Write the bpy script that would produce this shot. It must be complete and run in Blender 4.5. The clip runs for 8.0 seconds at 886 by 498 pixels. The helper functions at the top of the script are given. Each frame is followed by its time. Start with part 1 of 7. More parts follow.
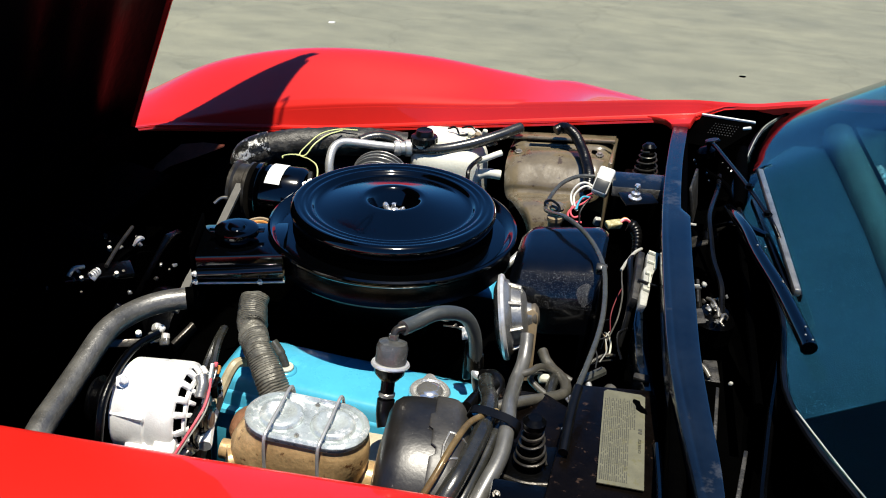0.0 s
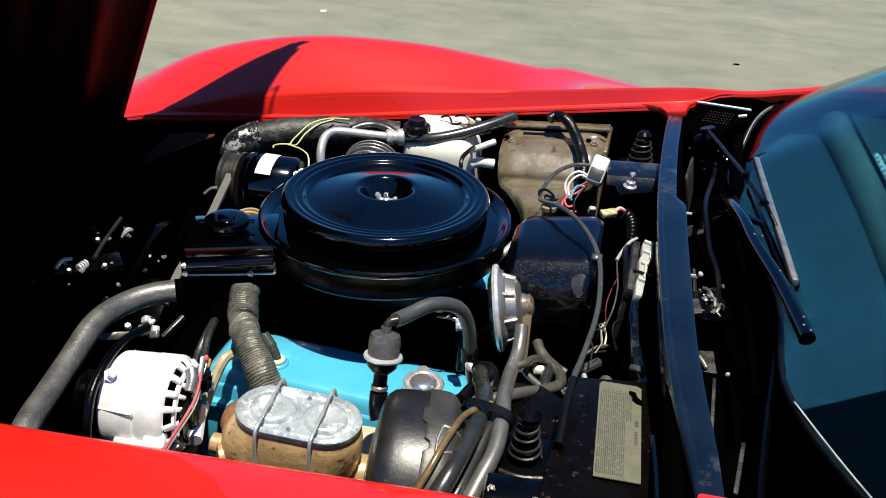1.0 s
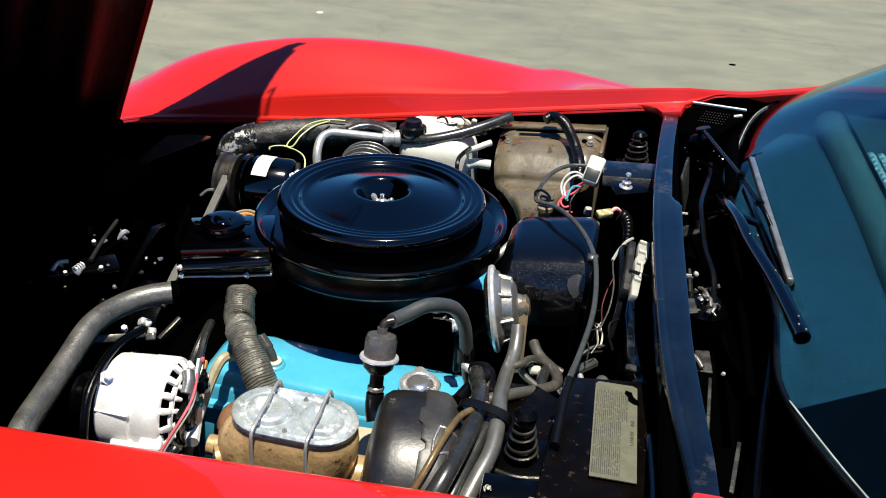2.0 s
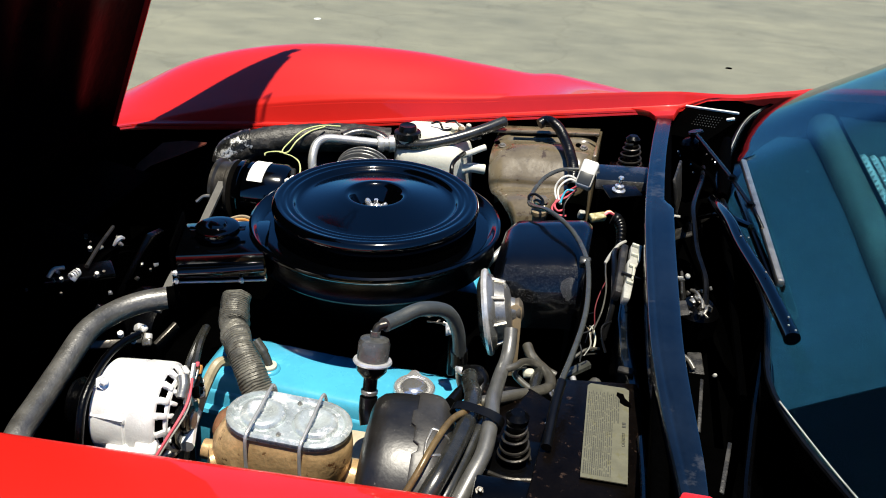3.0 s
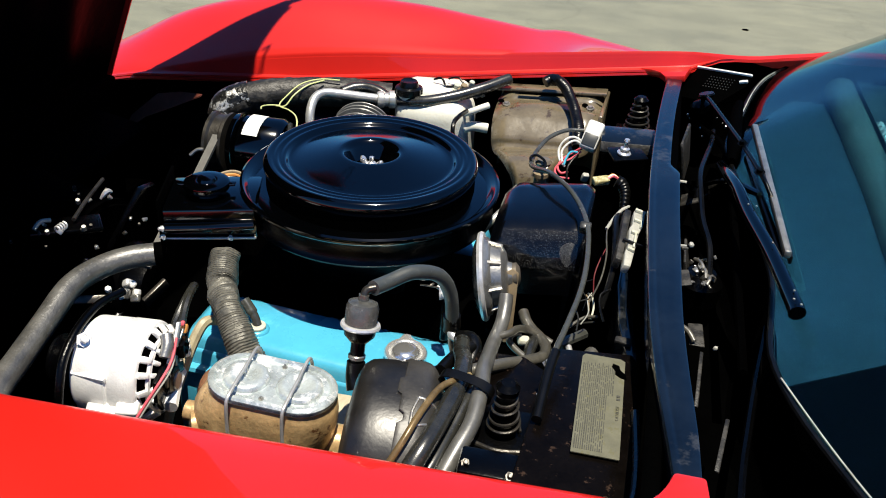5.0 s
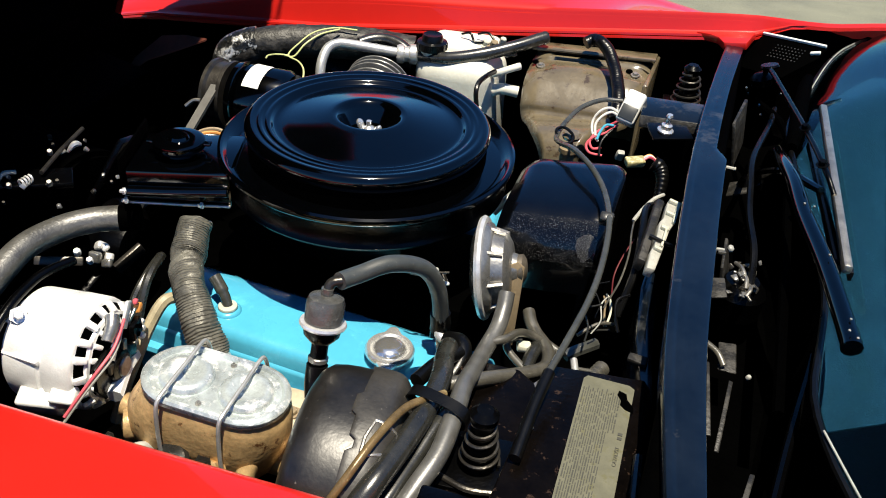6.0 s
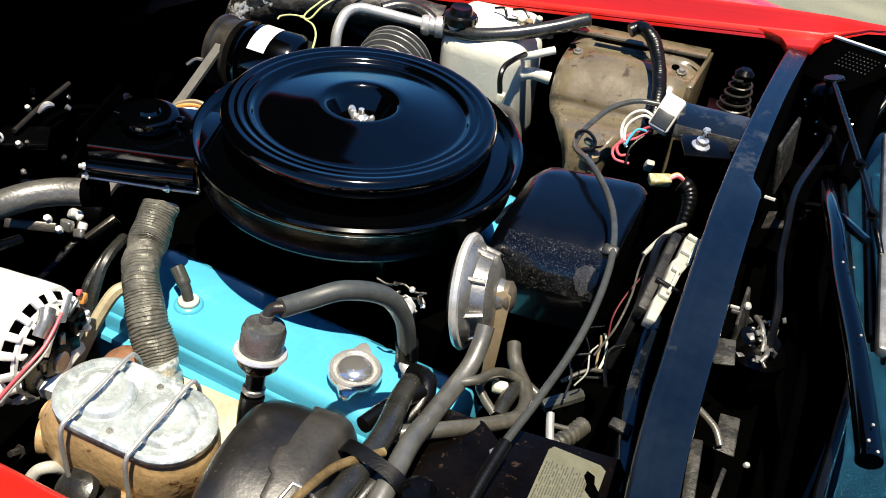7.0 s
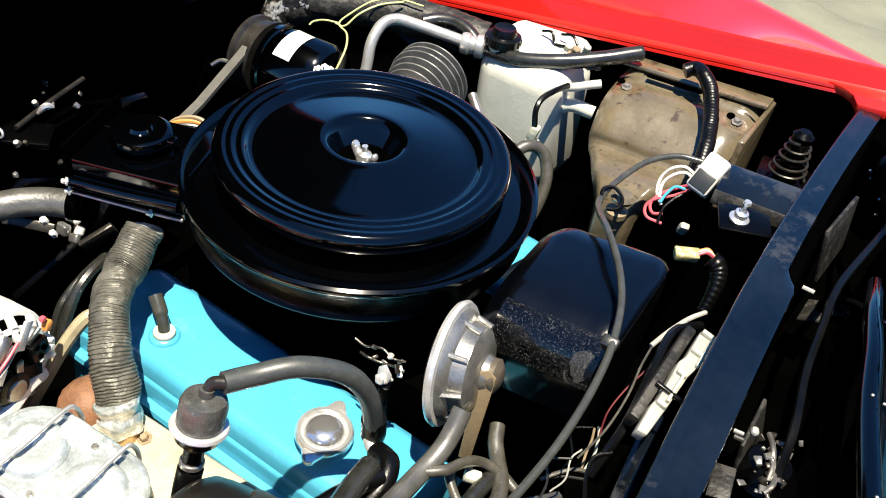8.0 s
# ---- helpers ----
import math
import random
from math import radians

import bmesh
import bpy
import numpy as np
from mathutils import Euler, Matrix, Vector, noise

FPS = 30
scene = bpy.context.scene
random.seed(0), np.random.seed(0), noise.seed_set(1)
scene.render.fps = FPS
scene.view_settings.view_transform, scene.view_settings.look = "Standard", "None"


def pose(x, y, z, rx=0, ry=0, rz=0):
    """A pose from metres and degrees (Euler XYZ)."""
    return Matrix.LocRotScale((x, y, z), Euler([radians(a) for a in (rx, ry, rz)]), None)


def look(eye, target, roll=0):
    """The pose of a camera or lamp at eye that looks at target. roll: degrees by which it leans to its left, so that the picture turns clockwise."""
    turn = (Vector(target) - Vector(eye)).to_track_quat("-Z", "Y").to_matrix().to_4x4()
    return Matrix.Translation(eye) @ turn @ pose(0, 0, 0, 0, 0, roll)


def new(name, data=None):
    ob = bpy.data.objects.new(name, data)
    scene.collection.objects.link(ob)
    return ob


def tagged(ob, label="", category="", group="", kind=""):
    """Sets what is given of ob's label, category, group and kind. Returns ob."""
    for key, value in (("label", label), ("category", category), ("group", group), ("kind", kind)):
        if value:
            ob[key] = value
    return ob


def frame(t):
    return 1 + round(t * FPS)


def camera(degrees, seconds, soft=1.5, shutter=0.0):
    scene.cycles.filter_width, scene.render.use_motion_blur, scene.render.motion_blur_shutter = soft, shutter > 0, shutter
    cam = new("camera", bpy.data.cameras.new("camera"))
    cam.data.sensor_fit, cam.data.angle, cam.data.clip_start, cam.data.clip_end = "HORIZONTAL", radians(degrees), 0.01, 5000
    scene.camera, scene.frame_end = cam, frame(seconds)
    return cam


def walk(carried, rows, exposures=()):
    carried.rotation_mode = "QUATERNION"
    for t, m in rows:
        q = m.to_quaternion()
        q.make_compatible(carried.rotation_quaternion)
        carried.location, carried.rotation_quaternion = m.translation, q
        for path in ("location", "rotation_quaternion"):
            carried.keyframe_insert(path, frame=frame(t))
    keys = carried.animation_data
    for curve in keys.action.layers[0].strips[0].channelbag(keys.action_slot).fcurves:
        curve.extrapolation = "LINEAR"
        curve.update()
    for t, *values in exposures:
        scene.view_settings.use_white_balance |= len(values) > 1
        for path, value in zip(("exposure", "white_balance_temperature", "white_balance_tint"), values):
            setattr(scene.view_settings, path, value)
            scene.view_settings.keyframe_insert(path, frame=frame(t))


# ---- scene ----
cam = camera(54.1, 8.0, soft=1.0)
PATH = [
    (0, (0.362, -1.225, 1.433), (-0.027, 0.497, 0.494), 3.0),
    (0.5, (0.358, -1.216, 1.427), (-0.021, 0.501, 0.474), 3.1),
    (1, (0.359, -1.209, 1.426), (-0.012, 0.506, 0.466), 3.0),
    (1.5, (0.359, -1.208, 1.426), (-0.007, 0.508, 0.465), 3.0),
    (3, (0.373, -1.215, 1.429), (0.005, 0.508, 0.482), 2.5),
    (3.5, (0.375, -1.214, 1.431), (0.012, 0.508, 0.48), 2.5),
    (4, (0.372, -1.21, 1.428), (0.009, 0.506, 0.468), 2.7),
    (4.5, (0.376, -1.207, 1.428), (0.006, 0.496, 0.446), 2.9),
    (5, (0.383, -1.171, 1.413), (0.011, 0.502, 0.382), 3.6),
    (5.2, (0.38, -1.145, 1.403), (0.017, 0.512, 0.343), 4.1),
    (6.3, (0.443, -0.924, 1.355), (-0.092, 0.614, 0.194), 5.4),
    (6.5, (0.454, -0.888, 1.357), (-0.107, 0.618, 0.166), 6.1),
    (7, (0.446, -0.814, 1.361), (-0.125, 0.651, 0.124), 7.6),
    (7.5, (0.44, -0.741, 1.377), (-0.163, 0.68, 0.105), 8.9),
    (8, (0.455, -0.664, 1.387), (-0.233, 0.691, 0.088), 9.9),
]
walk(cam, [(t, look(eye, target, roll)) for t, eye, target, roll in PATH],
     [(0.0, 0.59, 6550, 10), (5.0, 0.59, 6700, 10), (6.5, 0.77, 7000, 10), (7.2, 0.97, 7000, 10), (8.0, 1.09, 7000, 10)])

# ---- world and light ----
world = bpy.data.worlds.new("world")
scene.world = world
world.use_nodes = True
wn = world.node_tree.nodes
sky = wn.new("ShaderNodeTexSky")
sky.sky_type = 'NISHITA'
sky.sun_disc = False
sky.dust_density, sky.ozone_density, sky.air_density, sky.altitude = 0.25, 6.0, 1.0, 2500
SUN_DIR = Vector((0.10, -0.17, 1.0)).normalized()
sky.sun_elevation = math.asin(SUN_DIR.z)
sky.sun_rotation = math.atan2(SUN_DIR.x, SUN_DIR.y)
wn["Background"].inputs["Strength"].default_value = 0.080
deep = wn.new("ShaderNodeMix")
deep.data_type, deep.blend_type = 'RGBA', 'MULTIPLY'
deep.inputs["Factor"].default_value = 1.0
deep.inputs["B"].default_value = (0.37, 0.84, 1.16, 1)
world.node_tree.links.new(sky.outputs["Color"], deep.inputs["A"])
world.node_tree.links.new(deep.outputs["Result"], wn["Background"].inputs["Color"])
sun = new("sun", bpy.data.lights.new("sun", 'SUN'))
sun.data.energy, sun.data.angle, sun.data.color = 5.0, radians(0.53), (1.0, 0.94, 0.81)
sun.matrix_world = look(SUN_DIR * 20, (0, 0, 0))

# ---- materials ----


def material(name, base, rough=0.5, metal=0.0, var=0.15, scale=30.0, bump=0.0, bump_scale=200.0, coat=0.0, spots=None,
             spot_scale=40.0, spot_cut=0.62, rough_var=0.1, ior=1.5, coat_rough=0.05, spec=0.5):
    """Principled surface with two scales of colour variation, uneven gloss, optional specks and fine relief."""
    m = bpy.data.materials.new(name)
    m.use_nodes = True
    nt = m.node_tree
    n, l = nt.nodes, nt.links
    b = n["Principled BSDF"]
    b.inputs["Metallic"].default_value = metal
    b.inputs["IOR"].default_value = ior
    b.inputs["Specular IOR Level"].default_value = spec
    b.inputs["Coat Weight"].default_value = coat
    b.inputs["Coat Roughness"].default_value = coat_rough
    co = n.new("ShaderNodeTexCoord")
    big = n.new("ShaderNodeTexNoise")
    big.inputs["Scale"].default_value, big.inputs["Detail"].default_value = scale, 6
    fine = n.new("ShaderNodeTexNoise")
    fine.inputs["Scale"].default_value, fine.inputs["Detail"].default_value = scale * 9, 3
    l.new(co.outputs["Object"], big.inputs["Vector"])
    l.new(co.outputs["Object"], fine.inputs["Vector"])
    both = n.new("ShaderNodeMath")
    both.operation = 'MULTIPLY_ADD'
    l.new(fine.outputs["Fac"], both.inputs[0])
    both.inputs[1].default_value = 0.4
    l.new(big.outputs["Fac"], both.inputs[2])
    ramp = n.new("ShaderNodeValToRGB")
    ramp.color_ramp.elements[0].position, ramp.color_ramp.elements[1].position = 0.45, 0.95
    lo, hi = [max(0, c * (1 - var)) for c in base], [min(1, c * (1 + var)) for c in base]
    ramp.color_ramp.elements[0].color, ramp.color_ramp.elements[1].color = (*lo, 1), (*hi, 1)
    l.new(both.outputs[0], ramp.inputs["Fac"])
    colour = ramp.outputs["Color"]
    if spots:
        sp = n.new("ShaderNodeTexNoise")
        sp.inputs["Scale"].default_value, sp.inputs["Detail"].default_value = spot_scale, 8
        sp.inputs["Roughness"].default_value = 0.7
        l.new(co.outputs["Object"], sp.inputs["Vector"])
        cut = n.new("ShaderNodeValToRGB")
        cut.color_ramp.elements[0].position, cut.color_ramp.elements[1].position = spot_cut, spot_cut + 0.06
        l.new(sp.outputs["Fac"], cut.inputs["Fac"])
        mix = n.new("ShaderNodeMix")
        mix.data_type = 'RGBA'
        l.new(cut.outputs["Color"], mix.inputs["Factor"])
        l.new(colour, mix.inputs["A"])
        mix.inputs["B"].default_value = (*spots, 1)
        colour = mix.outputs["Result"]
    l.new(colour, b.inputs["Base Color"])
    rr = n.new("ShaderNodeMapRange")
    rr.inputs["To Min"].default_value, rr.inputs["To Max"].default_value = max(0.01, rough - rough_var), min(1, rough + rough_var)
    l.new(big.outputs["Fac"], rr.inputs["Value"])
    l.new(rr.outputs["Result"], b.inputs["Roughness"])
    if bump:
        bn = n.new("ShaderNodeTexNoise")
        bn.inputs["Scale"].default_value, bn.inputs["Detail"].default_value = bump_scale, 4
        l.new(co.outputs["Object"], bn.inputs["Vector"])
        bp = n.new("ShaderNodeBump")
        bp.inputs["Strength"].default_value, bp.inputs["Distance"].default_value = bump, 0.004
        l.new(bn.outputs["Fac"], bp.inputs["Height"])
        l.new(bp.outputs["Normal"], b.inputs["Normal"])
    return m


RED = material("red_paint", (0.56, 0.012, 0.007), 0.46, var=0.05, scale=6, coat=0.7, rough_var=0.05, coat_rough=0.03, spec=0.35)
GLOSS = material("gloss_black", (0.0003, 0.0004, 0.0006), 0.09, var=0.3, scale=20, rough_var=0.03, coat=0.4, coat_rough=0.10, spots=(0.35, 0.35, 0.34), spot_scale=150, spot_cut=0.775)
SATIN = material("satin_black", (0.0007, 0.0007, 0.0008), 0.25, var=0.4, scale=25, spec=0.2, rough_var=0.06, bump=0.12, bump_scale=300, spots=(0.05, 0.05, 0.05), spot_scale=90, spot_cut=0.76)
WORN = material("worn_black", (0.0014, 0.0014, 0.0015), 0.24, var=0.5, scale=30, spec=0.16, bump=0.07, bump_scale=260, spots=(0.20, 0.19, 0.17), spot_scale=150, spot_cut=0.66)
# base far darker than black paint: the hollows' deep shade is in the colour
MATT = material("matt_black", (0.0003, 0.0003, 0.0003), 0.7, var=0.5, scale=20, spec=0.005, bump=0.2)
RUBBER = material("black_rubber", (0.0022, 0.0022, 0.0022), 0.30, var=0.4, scale=40, spec=0.35, bump=0.08, bump_scale=500, spots=(0.05, 0.05, 0.045), spot_scale=200, spot_cut=0.68)
HOSE = material("grey_hose_rubber", (0.020, 0.020, 0.017), 0.27, var=0.4, scale=50, spec=0.9, bump=0.04, bump_scale=700, spots=(0.08, 0.075, 0.065), spot_scale=240, spot_cut=0.62)
DUSTY = material("dusty_hose", (0.066, 0.062, 0.050), 0.36, coat=0.6, coat_rough=0.32, var=0.45, scale=60, spec=0.8, bump=0.12, bump_scale=500, spots=(0.13, 0.12, 0.10), spot_scale=160, spot_cut=0.62)
FOIL = material("worn_foil_paper_hose", (0.115, 0.110, 0.090), 0.46, metal=0.25, var=0.55, scale=38, bump=0.4, bump_scale=160, spots=(0.34, 0.33, 0.28), spot_scale=75, spot_cut=0.63)
TEAL = material("teal_engine_paint", (0.062, 0.385, 0.565), 0.27, var=0.10, scale=14, coat=0.6, rough_var=0.08, bump=0.07, bump_scale=45, spots=(0.085, 0.45, 0.63), spot_scale=22, spot_cut=0.60)
ZINC = material("mottled_zinc", (0.50, 0.55, 0.54), 0.28, metal=0.5, var=0.35, scale=45, bump=0.1, spots=(0.90, 0.91, 0.87), spot_scale=35, spot_cut=0.52)
ALU = material("cast_aluminium", (0.86, 0.86, 0.84), 0.5, metal=0.25, var=0.1, scale=60, bump=0.10, bump_scale=350)
STEEL = material("dull_steel", (0.42, 0.40, 0.36), 0.36, metal=0.85, var=0.3, scale=60, bump=0.15, spots=(0.12, 0.07, 0.04), spot_scale=90, spot_cut=0.66)
PIPE = material("dull_aluminium_pipe", (0.55, 0.55, 0.53), 0.38, metal=0.6, var=0.15, scale=50, bump=0.1)
BRONZE = material("rusty_bronze_iron", (0.60, 0.40, 0.19), 0.36, metal=0.4, var=0.35, scale=30, bump=0.25, bump_scale=120, spots=(0.15, 0.065, 0.025), spot_scale=45, spot_cut=0.59)
BROWN = material("brown_painted_case", (0.135, 0.109, 0.068), 0.25, var=0.30, scale=18, spec=0.8, coat=0.6, coat_rough=0.14, bump=0.22, bump_scale=38, rough_var=0.16, spots=(0.060, 0.041, 0.025), spot_scale=42, spot_cut=0.58)
TAN = material("tan_rusty_strip", (0.25, 0.19, 0.115), 0.5, metal=0.15, var=0.2, scale=40, bump=0.12, spots=(0.20, 0.12, 0.06), spot_scale=60, spot_cut=0.64)
WHITE = material("white_plastic", (0.72, 0.72, 0.68), 0.4, var=0.06, scale=25, bump=0.05)
TANK = material("milky_plastic", (0.66, 0.66, 0.58), 0.38, var=0.12, scale=20, bump=0.08, spots=(0.5, 0.48, 0.38), spot_scale=25, spot_cut=0.66)
PAPER = material("aged_paper_label", (0.112, 0.110, 0.074), 0.6, var=0.18, scale=60, spots=(0.105, 0.10, 0.052), spot_scale=70, spot_cut=0.56)
INK = material("dark_print", (0.05, 0.05, 0.04), 0.7, var=0.2)
CREAM = material("cream_hose", (0.36, 0.31, 0.20), 0.45, var=0.25, scale=50, bump=0.1)
PALE = material("aged_pale_plastic", (0.52, 0.52, 0.42), 0.45, var=0.25, scale=60, bump=0.15, spots=(0.30, 0.28, 0.20), spot_scale=70, spot_cut=0.62)
SPLASH = material("dust_splashed_black", (0.016, 0.015, 0.013), 0.5, var=0.6, scale=60, bump=0.3, spots=(0.044, 0.041, 0.036), spot_scale=60, spot_cut=0.52)
RUSTRED = material("faded_red_brown_primer", (0.15, 0.045, 0.030), 0.4, var=0.4, scale=40, bump=0.2)
GLINT = material("scuffed_bright_plating", (0.82, 0.81, 0.78), 0.34, metal=0.6, var=0.2, scale=80, bump=0.1)
CANHOSE = material("weathered_grey_rubber", (0.043, 0.047, 0.042), 0.50, coat=0.6, coat_rough=0.32, var=0.35, scale=60, spec=0.6, bump=0.12, bump_scale=600, spots=(0.10, 0.10, 0.085), spot_scale=200, spot_cut=0.60)
PANEL = material("stained_black_panel", (0.0022, 0.0016, 0.0013), 0.26, var=0.5, scale=30, spec=0.10, bump=0.10, bump_scale=200, spots=(0.034, 0.021, 0.015), spot_scale=70, spot_cut=0.60)
RADHOSE = material("dusty_radiator_rubber", (0.070, 0.068, 0.060), 0.42, coat=0.6, coat_rough=0.28, var=0.45, scale=45, spec=1.0, bump=0.22, bump_scale=260, spots=(0.16, 0.155, 0.14), spot_scale=200, spot_cut=0.60)
DRUM = material("booster_black", (0.0110, 0.0098, 0.0082), 0.36, var=0.5, scale=30, spec=0.7, bump=0.06, bump_scale=200, spots=(0.12, 0.112, 0.10), spot_scale=210, spot_cut=0.645)
GREYHOSE = material("weathered_grey_vacuum_hose", (0.078, 0.077, 0.070), 0.40, coat=0.6, coat_rough=0.32, var=0.35, scale=55, spec=1.0, bump=0.05, bump_scale=300, spots=(0.15, 0.145, 0.13), spot_scale=160, spot_cut=0.64)
TANTUBE = material("rusty_tan_tube", (0.17, 0.115, 0.050), 0.32, metal=0.3, var=0.4, scale=60, bump=0.08, spots=(0.42, 0.33, 0.14), spot_scale=60, spot_cut=0.60)
YELLOW = material("yellow_green_wire", (0.56, 0.60, 0.26), 0.45, var=0.1)
REDWIRE = material("pink_red_wire", (0.65, 0.10, 0.13), 0.45, var=0.15)
DARKRED = material("dark_red_wire", (0.11, 0.010, 0.014), 0.5, var=0.15)
ORANGE = material("orange_wire", (0.6, 0.25, 0.06), 0.5, var=0.15)
WIREGREY = material("grey_cable", (0.048, 0.050, 0.044), 0.24, var=0.3, scale=60, spec=0.9, bump=0.03, bump_scale=200, spots=(0.12, 0.12, 0.11), spot_scale=200, spot_cut=0.66)
REDLABEL = material("dark_red_label", (0.25, 0.03, 0.05), 0.45, var=0.2)
# grey spots are painted for the clouds mirrored in the cowl strip
BAND = material("cowl_seal_black", (0.003, 0.005, 0.008), 0.20, var=0.6, scale=11, rough_var=0.22, coat=0.7, coat_rough=0.07, bump=0.06, bump_scale=30, spots=(0.030, 0.032, 0.034), spot_scale=9, spot_cut=0.56)
SERVO = material("servo_grey_metal", (0.33, 0.325, 0.305), 0.30, metal=0.75, var=0.35, scale=40, bump=0.1)
DARKSTEEL = material("dark_worn_steel", (0.06, 0.055, 0.048), 0.33, metal=0.7, var=0.4, scale=50, bump=0.15)
CAPMETAL = material("polished_cap_metal", (0.93, 0.93, 0.91), 0.24, metal=0.80, var=0.12, scale=40, rough_var=0.08, bump=0.04, bump_scale=120)
CAPDOME = material("cap_dome_chrome", (0.93, 0.93, 0.91), 0.16, metal=0.90, var=0.10, scale=40, rough_var=0.06, bump=0.05, bump_scale=60)
GRUBBY = material("grubby_white_plastic", (0.36, 0.36, 0.325), 0.5, var=0.3, scale=40, bump=0.15, spots=(0.22, 0.21, 0.17), spot_scale=60, spot_cut=0.6)
SHIELD = material("speckled_shield_black", (0.0006, 0.0008, 0.0014), 0.24, var=0.5, scale=20, rough_var=0.07, coat=0.8, coat_rough=0.07, spec=0.3, bump=0.05, bump_scale=400, spots=(0.36, 0.35, 0.32), spot_scale=260, spot_cut=0.70)
# pale specks in the next two paint the sun's glare on the shield
GLARE = material("glare_specked_black", (0.0006, 0.0008, 0.0014), 0.24, var=0.5, scale=20, rough_var=0.07, coat=0.8, coat_rough=0.07, spec=0.3, bump=0.05, bump_scale=400, spots=(0.11, 0.107, 0.10), spot_scale=700, spot_cut=0.565)
GLOW = material("sun_glow_grey", (0.0010, 0.0010, 0.0012), 0.40, var=0.5, scale=20, rough_var=0.07, spec=0.6, bump=0.1, bump_scale=500, spots=(0.15, 0.147, 0.14), spot_scale=900, spot_cut=0.51)
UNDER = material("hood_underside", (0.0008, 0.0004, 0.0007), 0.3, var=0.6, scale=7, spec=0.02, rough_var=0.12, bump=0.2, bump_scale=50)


def ground_material():
    m = bpy.data.materials.new("old_asphalt")
    m.use_nodes = True
    n, l = m.node_tree.nodes, m.node_tree.links
    b = n["Principled BSDF"]
    co = n.new("ShaderNodeTexCoord")
    last = None
    drag = n.new("ShaderNodeMapping")
    drag.inputs["Scale"].default_value = (0.62, 1.15, 1.0)
    drag.inputs["Rotation"].default_value = (0, 0, 0.12)
    l.new(co.outputs["Object"], drag.inputs["Vector"])
    for sc, amount, lo, hi in ((0.62, 1.0, (0.088, 0.096, 0.071, 1), (0.228, 0.226, 0.148, 1)), (4.0, 0.42, (0.078, 0.086, 0.066, 1), (0.245, 0.246, 0.170, 1)),
                               (160.0, 0.3, (0.08, 0.08, 0.062, 1), (0.36, 0.36, 0.29, 1))):
        t = n.new("ShaderNodeTexNoise")
        t.inputs["Scale"].default_value, t.inputs["Detail"].default_value, t.inputs["Roughness"].default_value = sc, 7, 0.62
        t.inputs["Distortion"].default_value = 0.15
        l.new((drag if sc < 100 else co).outputs["Vector" if sc < 100 else "Object"], t.inputs["Vector"])
        r = n.new("ShaderNodeValToRGB")
        r.color_ramp.elements[0].position, r.color_ramp.elements[1].position = 0.36, 0.66
        r.color_ramp.elements[0].color, r.color_ramp.elements[1].color = lo, hi
        l.new(t.outputs["Fac"], r.inputs["Fac"])
        if last:
            x = n.new("ShaderNodeMix")
            x.data_type = 'RGBA'
            x.inputs["Factor"].default_value = amount
            l.new(last, x.inputs["A"])
            l.new(r.outputs["Color"], x.inputs["B"])
            last = x.outputs["Result"]
        else:
            last = r.outputs["Color"]
    wave = n.new("ShaderNodeTexVoronoi")
    wave.feature = 'DISTANCE_TO_EDGE'
    wave.inputs["Scale"].default_value = 0.55
    dist = n.new("ShaderNodeTexNoise")
    dist.inputs["Scale"].default_value, dist.inputs["Detail"].default_value = 2.5, 5
    l.new(co.outputs["Object"], dist.inputs["Vector"])
    add = n.new("ShaderNodeMix")
    add.data_type = 'RGBA'
    add.blend_type = 'LINEAR_LIGHT'
    add.inputs["Factor"].default_value = 0.35
    l.new(co.outputs["Object"], add.inputs["A"])
    l.new(dist.outputs["Color"], add.inputs["B"])
    l.new(add.outputs["Result"], wave.inputs["Vector"])
    cr = n.new("ShaderNodeValToRGB")
    cr.color_ramp.elements[0].position, cr.color_ramp.elements[1].position = 0.0, 0.012
    cr.color_ramp.elements[0].color, cr.color_ramp.elements[1].color = (0.55, 0.55, 0.55, 1), (1, 1, 1, 1)
    l.new(wave.outputs["Distance"], cr.inputs["Fac"])
    mul = n.new("ShaderNodeMix")
    mul.data_type = 'RGBA'
    mul.blend_type = 'MULTIPLY'
    mul.inputs["Factor"].default_value = 0.3
    l.new(last, mul.inputs["A"])
    l.new(cr.outputs["Color"], mul.inputs["B"])
    l.new(mul.outputs["Result"], b.inputs["Base Color"])
    b.inputs["Roughness"].default_value = 0.85
    bn = n.new("ShaderNodeTexNoise")
    bn.inputs["Scale"].default_value, bn.inputs["Detail"].default_value = 220, 4
    l.new(co.outputs["Object"], bn.inputs["Vector"])
    bp = n.new("ShaderNodeBump")
    bp.inputs["Strength"].default_value, bp.inputs["Distance"].default_value = 0.5, 0.004
    l.new(bn.outputs["Fac"], bp.inputs["Height"])
    l.new(bp.outputs["Normal"], b.inputs["Normal"])
    return m


def glass_material():
    """Tinted windscreen glass: clear body that darkens what lies behind it, with a mirror-like skin."""
    m = bpy.data.materials.new("tinted_glass")
    m.use_nodes = True
    b = m.node_tree.nodes["Principled BSDF"]
    b.inputs["Base Color"].default_value = (0.12, 0.32, 0.40, 1)
    b.inputs["Roughness"].default_value = 0.03
    b.inputs["IOR"].default_value = 1.19
    b.inputs["Transmission Weight"].default_value = 1.0
    return m


GROUND = ground_material()
GLASS = glass_material()

# ---- mesh helpers ----


def finish(bm, smooth=40):
    bmesh.ops.recalc_face_normals(bm, faces=bm.faces)
    lim = radians(smooth)
    for f in bm.faces:
        f.smooth = True
    for e in bm.edges:
        if len(e.link_faces) == 2 and e.calc_face_angle(0) > lim:
            e.smooth = False
    return bm


